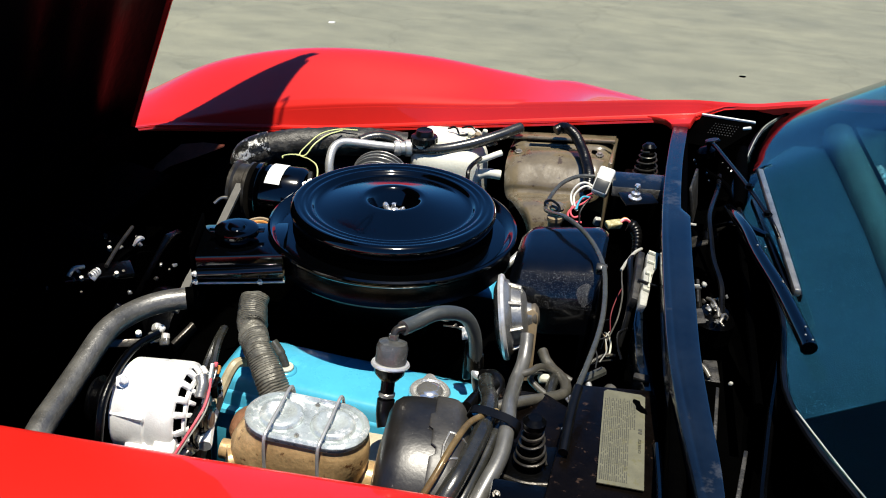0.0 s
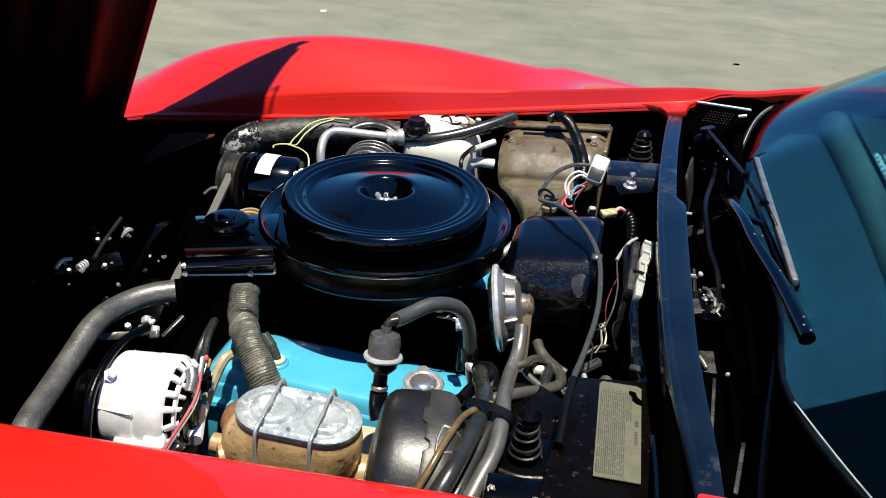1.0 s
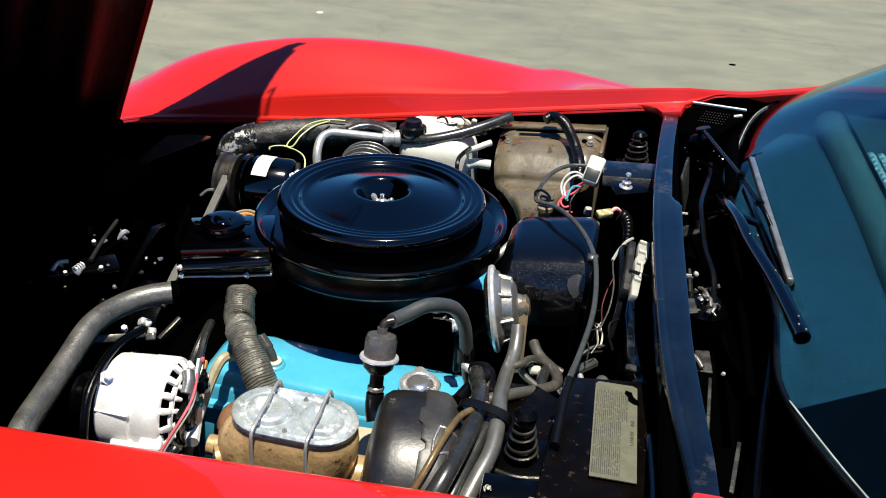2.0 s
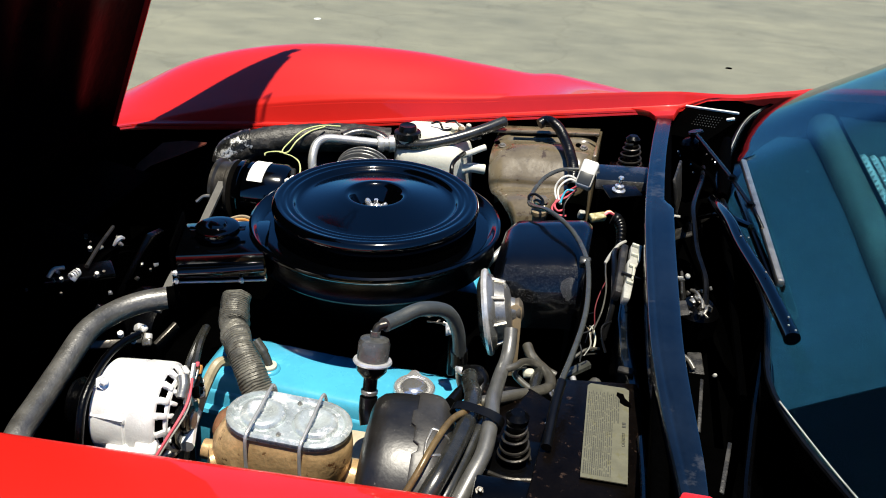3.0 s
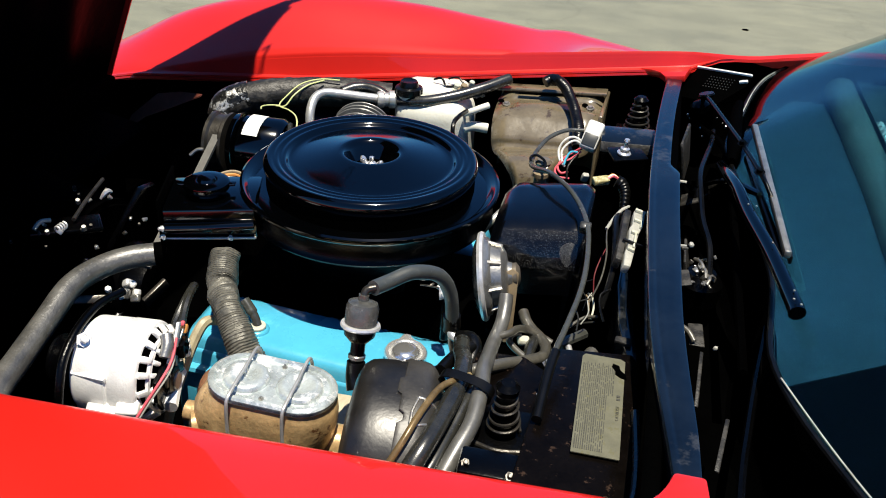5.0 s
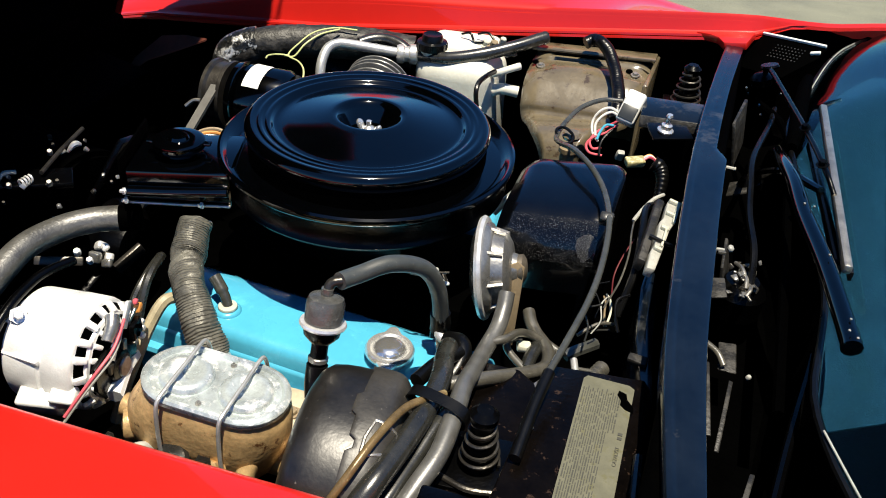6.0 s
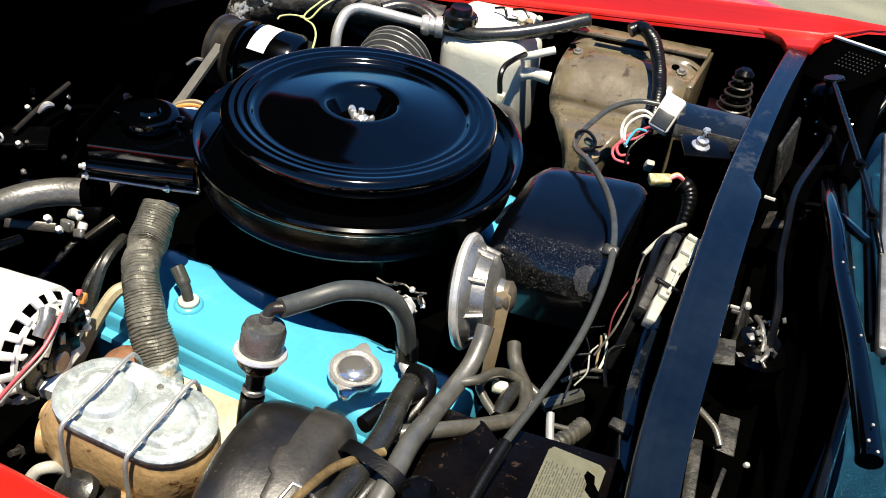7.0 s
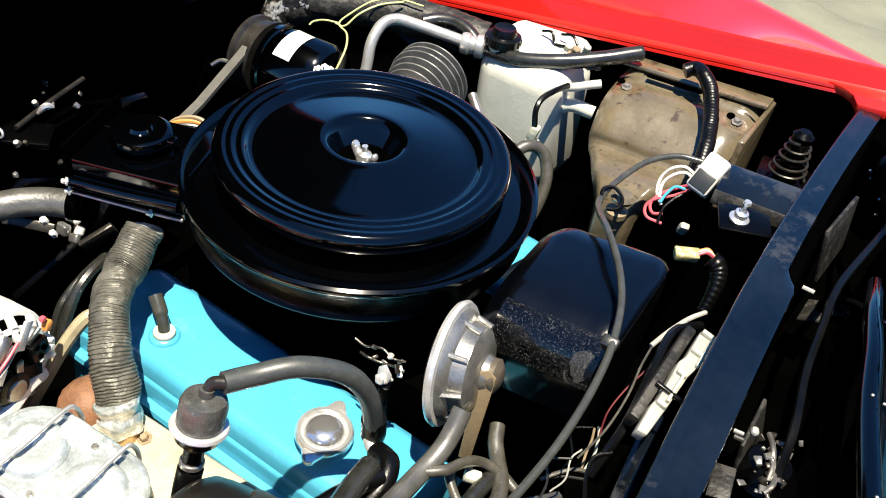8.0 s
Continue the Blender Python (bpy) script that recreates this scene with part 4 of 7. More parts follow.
strap_m = Matrix((( su.x, sv.x, sw.x, 0), (su.y, sv.y, sw.y, 0), (su.z, sv.z, sw.z, 0), (0, 0, 0, 1)))
part("strap", slab([(-0.009, -0.010), (0.0, -0.015), (0.009, -0.008), (0.008, 0.03), (0.006, 0.10), (-0.007, 0.10), (-0.008, 0.03)], 0.003, Matrix.Translation(hub + Vector((0.004, -0.016, 0.004))) @ strap_m, 0.001), TAN, servo, "rusty tan bracket strap")

# ---- canister with a flange, and its hose ----
can = thing("vacuum_canister", (0.102, -0.387, 0.72), "small black vacuum canister with a pale flange", "canister")
cb, ca = Vector((0.106, -0.360, 0.783)), Vector((0.02, 0.26, 0.95)).normalized()
part("lower_cup", lathe([(0, -0.018), (0.012, -0.018), (0.019, -0.010), (0.0205, 0), (0, 0)], cb, ca, 32), SATIN, can)
part("flange", lathe([(0.015, 0), (0.0238, 0), (0.0250, 0.0022), (0.0240, 0.0048), (0.015, 0.0055)], cb, ca, 36), GLINT, can, "bright metal flange")
part("upper_cup", lathe([(0.020, 0.006), (0.0202, 0.026), (0.018, 0.032), (0.011, 0.0345), (0.0065, 0.035), (0.0065, 0.042), (0, 0.042)], cb, ca, 32), material("canister_grey", (0.10, 0.10, 0.093), 0.26, metal=0.3, var=0.5, scale=60, bump=0.15, spots=(0.22, 0.21, 0.19), spot_scale=120, spot_cut=0.62), can, "dull grey metal cup")
part("spout", tube([cb + ca * 0.036, cb + ca * 0.046 + Vector((0.002, 0.004, 0)), cb + ca * 0.048 + Vector((0.014, 0.011, 0))], 0.0055, 10, 5), DARKSTEEL, can)
part("stem", tube([cb - ca * 0.014, cb - ca * 0.034, cb - ca * 0.054], 0.009, 14, 5), SATIN, can)
part("clamp", lathe([(0.0098, 0), (0.0108, 0.001), (0.0108, 0.005), (0.0098, 0.006)], cb - ca * 0.042, ca, 20), STEEL, can, "rusty wire clamp")
part("elbow", tube([cb - ca * 0.046, cb - ca * 0.064 + Vector((0.001, -0.002, 0)), cb - ca * 0.078 + Vector((0.006, -0.008, 0))], 0.0115, 14, 6), RUBBER, can)
ch = thing("canister_hose", (0.16, -0.27, 0.70), "curved grey-black rubber hose above the teal cover", "hose")
part("hose_wall", tube([cb + ca * 0.048 + Vector((0.009, 0.007, 0)), (0.128, -0.316, 0.826), (0.150, -0.286, 0.826), (0.176, -0.255, 0.808), (0.189, -0.236, 0.770), (0.192, -0.226, 0.72), (0.191, -0.223, 0.70)], 0.0096, 14, 8), CANHOSE, ch)
part("sleeve", tube([(0.1905, -0.2245, 0.728), (0.1918, -0.2235, 0.712), (0.191, -0.223, 0.702)], 0.0122, 14, 4), RUBBER, ch, "black rubber sleeve")
part("end_pipe", tube([(0.190, -0.226, 0.712), (0.194, -0.232, 0.702), (0.204, -0.236, 0.699), (0.214, -0.238, 0.700)], 0.0062, 12, 6), GLINT, ch, "bright bent metal pipe end")
solo("pipe_stub", tube([(0.191, -0.222, 0.70), (0.196, -0.226, 0.672), (0.212, -0.240, 0.655), (0.235, -0.245, 0.65)], 0.0055, 10, 6), STEEL, "bent steel pipe at the hose's end", "pipe")

# ---- brake master cylinder and booster ----
MC = Matrix.Translation((0.023, -0.436, 0.728)) @ Euler((0, radians(4.4), radians(4.7))).to_matrix().to_4x4()


def stadium(hl, r, n=14, sx=1.0):
    out = []
    for s, a0 in ((1, -90), (-1, 90)):
        for k in range(n + 1):
            a = radians(a0 + 180 * k / n)
            out.append((s * hl + r * math.cos(a) * sx, r * math.sin(a)))
    return out


def stack(levels, m):
    """Skin through stadium outlines (half length, radius, height, shift)."""
    b = bmesh.new()
    rings = []
    for hl, r, z, dx in levels:
        rings.append([b.verts.new(m @ Vector((u + dx, v, z))) for u, v in stadium(hl, r)])
    for a, c in zip(rings, rings[1:]):
        for k in range(len(a)):
            j = (k + 1) % len(a)
            b.faces.new((a[k], a[j], c[j], c[k]))
    b.faces.new(rings[0])
    b.faces.new(rings[-1])
    return b


mc = thing("master_cylinder", MC @ Vector((0, 0, -0.11)), "rusty bronze brake master cylinder with a mottled zinc lid", "master cylinder")
part("reservoir", stack([(0.026, 0.034, -0.100, -0.006), (0.034, 0.043, -0.082, -0.008), (0.040, 0.047, -0.055, -0.009), (0.040, 0.0480, -0.035, -0.007), (0.037, 0.0465, -0.018, -0.003), (0.035, 0.044, -0.008, 0), (0.0335, 0.0425, -0.004, 0), (0.0335, 0.0425, 0.0, 0)], MC), BRONZE, mc, "rusty bronze iron reservoir")
lid2 = part("lid", stack([(0.0335, 0.0430, 0.0, 0), (0.034, 0.0442, 0.002, 0), (0.034, 0.0442, 0.007, 0), (0.0335, 0.042, 0.0095, 0), (0.0325, 0.0385, 0.010, 0), (0.032, 0.0365, 0.006, 0), (0.031, 0.0345, 0.006, 0)], MC), ZINC, mc, "mottled zinc lid")
for s in (-1, 1):
    part("dome", lathe([(0.029, 0.005), (0.0275, 0.010), (0.024, 0.0125), (0.017, 0.013), (0.012, 0.010), (0, 0.009)], MC @ Vector((0.033 * s, 0, 0)), MC.to_3x3() @ Vector((0, 0, 1)), 32), ZINC, lid2)
    part("rivet", hexbolt(MC @ Vector((0.004 * s, 0.031 * s, 0.006)), MC.to_3x3() @ Vector((0, 0, 1)), 0.002, 0.003), STEEL, lid2)
for dx in (-0.036, 0.030):
    part("bail", tube([MC @ Vector(p) for p in ((dx + 0.006, 0.044, -0.045), (dx + 0.004, 0.051, -0.01), (dx + 0.002, 0.047, 0.013), (dx, 0.038, 0.018), (dx, 0.0, 0.0185), (dx - 0.001, -0.036, 0.017), (dx - 0.002, -0.051, 0.010), (dx, -0.055, -0.02), (dx + 0.004, -0.056, -0.055), (dx + 0.006, -0.050, -0.085))], 0.0022, 8, 6), PIPE, mc, "bent wire bail")
part("bore", lathe([(0, -0.115), (0.013, -0.115), (0.014, -0.095), (0.026, -0.092), (0.027, -0.05), (0.024, -0.04), (0.024, 0.11), (0, 0.11)], MC @ Vector((0, 0.01, -0.078)), MC.to_3x3() @ Vector((1, 0, 0)), 28), BRONZE, mc)
part("boss", lathe([(0.0, -0.02), (0.0175, -0.02), (0.0172, 0.026), (0.0165, 0.030), (0.0125, 0.031), (0.0118, 0.022), (0, 0.022)], MC @ Vector((-0.066, -0.012, -0.064)), MC.to_3x3() @ Vector((-0.88, -0.46, -0.02)), 28), BRONZE, mc, "rusty bronze outlet boss")
part("boss_plug", crumple(lathe([(0, 0), (0.0095, 0), (0.009, 0.007), (0.005, 0.010), (0, 0.010)], MC @ Vector((-0.086, -0.0225, -0.0645)), MC.to_3x3() @ Vector((-0.88, -0.46, -0.02)), 10), 0.002, 90), DARKSTEEL, mc, "dark rusty plug")
for q, r, h, mt in (((0.012, -0.054, -0.056), 0.0075, 0.012, DARKSTEEL), ((0.022, -0.048, -0.058), 0.0085, 0.008, BRONZE), ((-0.098, -0.046, -0.068), 0.004, 0.010, DARKSTEEL)):
    part("fitting", crumple(hexbolt(MC @ Vector(q), (-0.1, -0.8, 0.5), r, h), 0.0012, 90), mt, mc)
part("lug", crumple(lathe([(0, -0.02), (0.012, -0.02), (0.0105, 0.004), (0.007, 0.009), (0, 0.010)], MC @ Vector((0.052, -0.040, -0.062)), MC.to_3x3() @ Vector((0.05, -0.6, -0.6)), 20), 0.0012, 80), BRONZE, mc, "rusty bronze lug")
solo("dust_cup", lathe([(0, -0.01), (0.018, -0.01), (0.0215, 0.0), (0.019, 0.006), (0.011, 0.010), (0, 0.011)], MC @ Vector((-0.022, -0.060, -0.058)), (-0.1, -0.45, 0.9), 32), material("dark_grey_cup", (0.03, 0.03, 0.028), 0.25, metal=0.4, var=0.4, scale=50, bump=0.08), "dark grey metal cup below the master cylinder", "cup")
solo("pipe_stub", tube([MC @ Vector((-0.052, -0.044, -0.066)), MC @ Vector((-0.058, -0.052, -0.058)), MC @ Vector((-0.066, -0.060, -0.060)), MC @ Vector((-0.070, -0.068, -0.070))], 0.006, 12, 6), GRUBBY, "pale bent tube below the master cylinder", "pipe")
part("flange", block((0.012, 0.085, 0.06), tuple(MC @ Vector((0.095, 0.01, -0.07))), (0, 4, 9), 0.005), TAN, mc)
part("fitting", hexbolt(MC @ Vector((-0.035, -0.034, -0.075)), (0.1, -1, 0.1), 0.009, 0.016), STEEL, mc)
part("fitting", hexbolt(MC @ Vector((0.03, -0.034, -0.085)), (0.1, -1, 0.1), 0.009, 0.016), STEEL, mc)
solo("brake_line", tube([MC @ Vector((-0.035, -0.054, -0.073)), MC @ Vector((-0.05, -0.07, -0.085)), MC @ Vector((-0.07, -0.05, -0.12)), MC @ Vector((-0.06, 0.0, -0.15))], 0.003, 8, 6), STEEL, "thin bent steel brake line", "pipe")

BA = Vector((0.985, 0.155, -0.09)).normalized()
BC = Vector((0.150, -0.450, 0.670))
boost = thing("brake_booster", tuple(BC - Vector((0, 0, 0.12))), "black round brake booster with worn paint", "brake booster")
B1 = (Vector((0, 1, 0)) - BA * BA.y).normalized()
B2 = BA.cross(B1)


def drum_radius(h):
    """Outer radius of the booster's rear half at a distance behind its front."""
    return lerp_table([(0.020, 0.1165), (0.040, 0.1168), (0.054, 0.1150), (0.063, 0.107), (0.072, 0.091), (0.080, 0.070)], h)


def on_drum(h, deg, lift=0.0):
    r = drum_radius(h) + lift
    return BC + BA * h + (B1 * math.cos(radians(deg)) + B2 * math.sin(radians(deg))) * r


part("front_shell", lathe([(0, -0.034), (0.06, -0.033), (0.092, -0.029), (0.104, -0.024), (0.1105, -0.016), (0.1130, -0.004), (0.1143, 0.010), (0.1143, 0.040)], BC, BA, 96), DRUM, boost)
rows = []
for k in range(181):
    deg = 2.0 * k
    step = 0.0265
    if 84 < deg < 98 or 140 < deg < 156 or 28 < deg < 44:
        step = 0.0215
    if 108 < deg < 116 or 168 < deg < 178:
        step = 0.0325
    hs_ = [step, step, step + 0.0015] + [step + 0.0015 + (0.080 - step - 0.0015) * j / 12 for j in range(1, 13)]
    rows.append([on_drum(h, deg, (-0.004, 0.0006, 0.0014)[j] if j < 3 else 0.0014) for j, h in enumerate(hs_)] + [BC + BA * 0.084 + (on_drum(0.080, deg) - BC - BA * 0.080) * 0.5, BC + BA * 0.085])
DRUMREAR = material("worn_booster_rear", (0.030, 0.027, 0.022), 0.44, var=0.5, scale=30, spec=0.7, bump=0.08, bump_scale=200, spots=(0.10, 0.095, 0.085), spot_scale=160, spot_cut=0.63)
part("rear_shell", grid(rows), DRUMREAR, boost, "raised worn grey-brown rear half with a notched edge", smooth=30)
corner = [(0.046, 99), (0.041, 108), (0.041, 117), (0.062, 113), (0.070, 99), (0.046, 99)]
emboss = [tuple(a[i] + (b[i] - a[i]) * f / 5 for i in (0, 1)) for a, b in zip(corner, corner[1:]) for f in range(5)] + corner[-1:]
part("embossed_rib", tube([on_drum(h, a, 0.0012) for h, a in emboss], 0.0019, 8, 1), STEEL, boost, "worn bright embossed rib")

# ---- hoses strapped over the booster ----
runs = [[(0.255, -0.172, 0.742), (0.257, -0.188, 0.728), (0.257, -0.210, 0.716), (0.254, -0.245, 0.712), (0.257, -0.300, 0.730), (0.261, -0.355, 0.752), (0.267, -0.405, 0.760), (0.268, -0.450, 0.752), (0.258, -0.490, 0.738), (0.243, -0.535, 0.710), (0.232, -0.565, 0.68)],
        [(0.215, -0.262, 0.715), (0.222, -0.30, 0.730), (0.236, -0.355, 0.753), (0.240, -0.407, 0.760), (0.236, -0.461, 0.761), (0.227, -0.512, 0.756), (0.211, -0.548, 0.727), (0.200, -0.570, 0.69)],
        [(0.250, -0.385, 0.764), (0.240, -0.402, 0.769), (0.226, -0.430, 0.776), (0.217, -0.478, 0.780), (0.207, -0.518, 0.767), (0.188, -0.550, 0.728), (0.178, -0.57, 0.69)],
        [(0.262, -0.385, 0.748), (0.255, -0.410, 0.752), (0.247, -0.455, 0.742), (0.237, -0.507, 0.731), (0.222, -0.547, 0.708), (0.212, -0.568, 0.68)]]
for pts, r, mat, lab in zip(runs, (0.0098, 0.0112, 0.0040, 0.0075), (GREYHOSE, HOSE, TANTUBE, HOSE), ("smooth grey vacuum hose strapped over the booster", "thick black hose strapped over the booster", "thin rusty tan tube strapped over the booster", "dusty grey hose strapped over the booster")):
    solo("hose", tube(pts, r, 14, 8), mat, lab, "hose", "hoses over the booster")
b = bmesh.new()
sm = Matrix.Translation((0.250, -0.404, 0.762)) @ Euler((radians(8), radians(4), radians(-8))).to_matrix().to_4x4()
ring = []
for k in range(28):
    a = 2 * math.pi * k / 28
    q = Vector((0.031 * abs(math.cos(a)) ** 0.7 * (1 if math.cos(a) > 0 else -1), 0, 0.0145 * abs(math.sin(a)) ** 0.8 * (1 if math.sin(a) > 0 else -1)))
    ring.append((q, a))
rows = []
for q, a in ring + ring[:1]:
    o = q * 1.07
    rows.append([sm @ (q + Vector((0, -0.0065, 0))), sm @ (o + Vector((0, -0.0065, 0))), sm @ (o + Vector((0, 0.0065, 0))), sm @ (q + Vector((0, 0.0065, 0)))])
solo("hose_strap", grid(rows, b), RUBBER, "black rubber strap holding the hoses together", "strap")

# ---- alternator ----
AC, AX = Vector((-0.2720, -0.380, 0.648)), Vector((0.985, 0.13, 0)).normalized()
AU = Vector((AX.y, -AX.x, 0))


def alt_at(u, v, h):
    """A place on the alternator: u towards the near fender, v up, h back along its shaft."""
    return AC + AX * h + AU * u + Vector((0, 0, v))


alt = thing("alternator", tuple(AC - Vector((0, 0, 0.08))), "bright cast aluminium alternator with a vented rear cover", "alternator")
part("front_case", lathe([(0.02, 0.0), (0.060, 0.002), (0.067, 0.010), (0.068, 0.050), (0.065, 0.052), (0.0, 0.052)], AC, AX, 48), ALU, alt, "bright aluminium front case")
part("stator", lathe([(0.0655, 0.050), (0.0655, 0.056), (0.0, 0.056)], AC, AX, 48), ALU, alt)
rear = part("rear_case", lathe([(0.066, 0.054), (0.0685, 0.057), (0.0685, 0.086), (0.0675, 0.090), (0.0645, 0.0925), (0.060, 0.093), (0, 0.093)], AC, AX, 64), ALU, alt, "bright aluminium rear case")
part("rear_cone", lathe([(0.0625, 0.0925), (0.058, 0.097), (0.046, 0.105), (0.030, 0.109), (0, 0.110)], AC, AX, 48), MATT, rear, "dark hollow behind the fins")
part("fin_ring", crumple(lathe([(0.0505, 0.099), (0.0545, 0.1005), (0.0545, 0.1045), (0.0505, 0.1060), (0.0490, 0.102)], AC, AX, 48), 0.0012, 70), ALU, rear, "cast aluminium ring")
am = Matrix(((AU.x, 0, AX.x), (AU.y, 0, AX.y), (0, 1, 0)))
random.seed(41)
for k in range(17):
    a = 2 * math.pi * k / 17 + random.uniform(-0.06, 0.06)
    for r, h, tip, size in ((0.0590, 0.0985, 46, (0.014, 0.0085, 0.007)), (0.0455, 0.1075, 24, (0.011, 0.0060, 0.006))):
        turn = (Matrix(((-AU.x, 0, AX.x), (-AU.y, 0, AX.y), (0, 1, 0))) @ Euler((0, 0, a)).to_matrix() @ Euler((0, radians(tip), 0)).to_matrix()).to_euler()
        part("fin", crumple(block(size, tuple(alt_at(-r * math.cos(a), r * math.sin(a), h)), tuple(math.degrees(q) for q in turn), 0.0015), 0.0014, 90), ALU, rear)
part("brush_cover", crumple(slab([(0.020, 0.030), (0.050, 0.022), (0.054, -0.008), (0.042, -0.030), (0.010, -0.040), (-0.030, -0.036), (-0.034, -0.006)], 0.006, Matrix.Translation(alt_at(0, 0, 0.110)) @ am.to_4x4(), 0.001), 0.0012, 60), WORN, rear, "black worn cover plate with bright specks")
for q, s, rz, mt in (((-0.020, 0.050), (0.012, 0.034), 35, ALU), ((0.004, 0.036), (0.008, 0.030), 55, GLINT), ((0.016, 0.020), (0.007, 0.018), 40, ALU), ((-0.006, 0.014), (0.009, 0.016), 15, SERVO), ((-0.030, 0.040), (0.006, 0.020), 60, SERVO), ((0.026, 0.004), (0.010, 0.012), 10, DARKSTEEL)):
    bm = block((s[0], s[1], 0.004), (0, 0, 0), (0, 0, rz), 0.0012)
    bmesh.ops.transform(bm, matrix=Matrix.Translation(alt_at(q[0], q[1], 0.1185)) @ am.to_4x4(), verts=bm.verts)
    part("strap", crumple(bm, 0.0015, 70), mt, rear)
part("capacitor", tube([alt_at(-0.002, 0.060, 0.113), alt_at(0.008, 0.054, 0.117), alt_at(0.022, 0.043, 0.117)], lambda t: 0.0088 - 0.002 * t, 14, 5), SERVO, rear, "dull grey capacitor")
part("bearing_cup", lathe([(0, -0.004), (0.019, -0.004), (0.021, 0.001), (0.0195, 0.006), (0.014, 0.008), (0, 0.008)], alt_at(0.007, -0.006, 0.115), AX, 32), SATIN, rear, "black bearing cup")
part("bearing_face", lathe([(0, 0), (0.0125, 0), (0.0125, 0.0015), (0.011, 0.003), (0, 0.0032)], alt_at(0.007, -0.006, 0.1225), AX, 28), SERVO, rear, "dull grey disc")
part("connector", crumple(block((0.012, 0.024, 0.022), tuple(alt_at(-0.030, 0.022, 0.119)), (0, 0, 14), 0.003), 0.001, 60), WORN, alt, "black plug block")
for q in ((-0.026, 0.030), (-0.034, 0.024), (-0.028, 0.016)):
    part("socket", lathe([(0, 0), (0.003, 0), (0.003, 0.001), (0, 0.001)], alt_at(q[0], q[1], 0.1255), AX, 12), MATT, alt)
for q in ((-0.049, 0.017), (-0.047, 0.009), (-0.045, -0.001)):
    part("terminal", crumple(lathe([(0, 0), (0.0055, 0), (0.005, 0.006), (0.003, 0.009), (0, 0.009)], alt_at(q[0], q[1], 0.113), AX, 10), 0.0012, 90), ALU, alt)
part("plug", crumple(block((0.009, 0.009, 0.013), tuple(alt_at(-0.050, 0.038, 0.116)), (-25, 0, 14), 0.003), 0.001, 60), ORANGE, alt, "orange plug")
part("plug", block((0.006, 0.006, 0.007), tuple(alt_at(-0.047, 0.049, 0.116)), (-25, 0, 10), 0.002), REDWIRE, alt, "pink plug")
part("ledge", crumple(block((0.050, 0.040, 0.030), tuple(alt_at(0.060, -0.022, 0.050)), (25, 0, 14), 0.005, segs=3), 0.0012, 60), ALU, alt, "stepped mounting boss")
part("ledge", crumple(block((0.030, 0.030, 0.022), tuple(alt_at(0.064, -0.010, 0.082)), (25, 0, 14), 0.004, segs=3), 0.0012, 60), ALU, alt, "stepped mounting boss")
part("ear", block((0.020, 0.020, 0.018), (-0.262, -0.402, 0.702), (25, 0, 0), 0.004), ALU, alt)
part("rib", block((0.050, 0.012, 0.012), (-0.235, -0.432, 0.676), (25, 0, 0), 0.004), ALU, alt)
part("bolt", hexbolt((-0.252, -0.408, 0.712), (0.6, -0.5, 0.7), 0.006, 0.008), GLINT, alt)
part("pulley", lathe([(0.0, -0.045), (0.034, -0.045), (0.036, -0.04), (0.028, -0.034), (0.036, -0.026), (0.034, -0.022), (0.02, -0.02), (0.0, 0)], AC, AX, 32), SATIN, alt)
part("bracket", tube([(-0.262, -0.300, 0.716), (-0.268, -0.335, 0.722), (-0.270, -0.363, 0.722), (-0.266, -0.405, 0.717), (-0.262, -0.441, 0.700), (-0.256, -0.467, 0.669), (-0.254, -0.475, 0.64)], 0.0058, 10, 6), SATIN, alt, "curved black adjusting bracket")
for n, (pts, r, mat, lab) in enumerate((([alt_at(-0.010, 0.052, 0.122), alt_at(0.012, 0.044, 0.126), alt_at(0.030, 0.036, 0.126), alt_at(0.052, 0.028, 0.122), alt_at(0.072, 0.012, 0.112), alt_at(0.095, -0.012, 0.098)], 0.0019, REDWIRE, "red wire on the alternator's back"),
                            ([alt_at(-0.002, 0.042, 0.122), alt_at(0.016, 0.037, 0.127), alt_at(0.033, 0.029, 0.127), alt_at(0.055, 0.021, 0.122), alt_at(0.074, 0.006, 0.112), alt_at(0.097, -0.018, 0.098)], 0.0017, GRUBBY, "grubby white wire on the alternator's back"),
                            ([(-0.213, -0.196, 0.672), (-0.207, -0.225, 0.672), (-0.203, -0.250, 0.660), (-0.200, -0.275, 0.625), (-0.20, -0.285, 0.59)], 0.0062, HOSE, "black sleeved cable behind the alternator"),
                            ([(-0.214, -0.198, 0.673), (-0.211, -0.232, 0.667), (-0.212, -0.265, 0.645), (-0.214, -0.285, 0.60)], 0.0055, HOSE, "black sleeved cable behind the alternator"),
                            ([(-0.150, -0.245, 0.655), (-0.160, -0.268, 0.664), (-0.168, -0.292, 0.642), (-0.174, -0.318, 0.608), (-0.180, -0.345, 0.570), (-0.184, -0.365, 0.53)], 0.0078, CREAM, "cream-tan fuel hose beside the alternator"))):
    solo("wire" if r < 0.005 else "hose", tube(pts, r, 8, 8), mat, lab, "wire" if r < 0.005 else "hose")

# ---- corrugated heat hose, radiator hose ----
hh = thing("heat_hose", (-0.10, -0.30, 0.60), "corrugated grey-brown paper heat hose with a torn foil end", "hose")
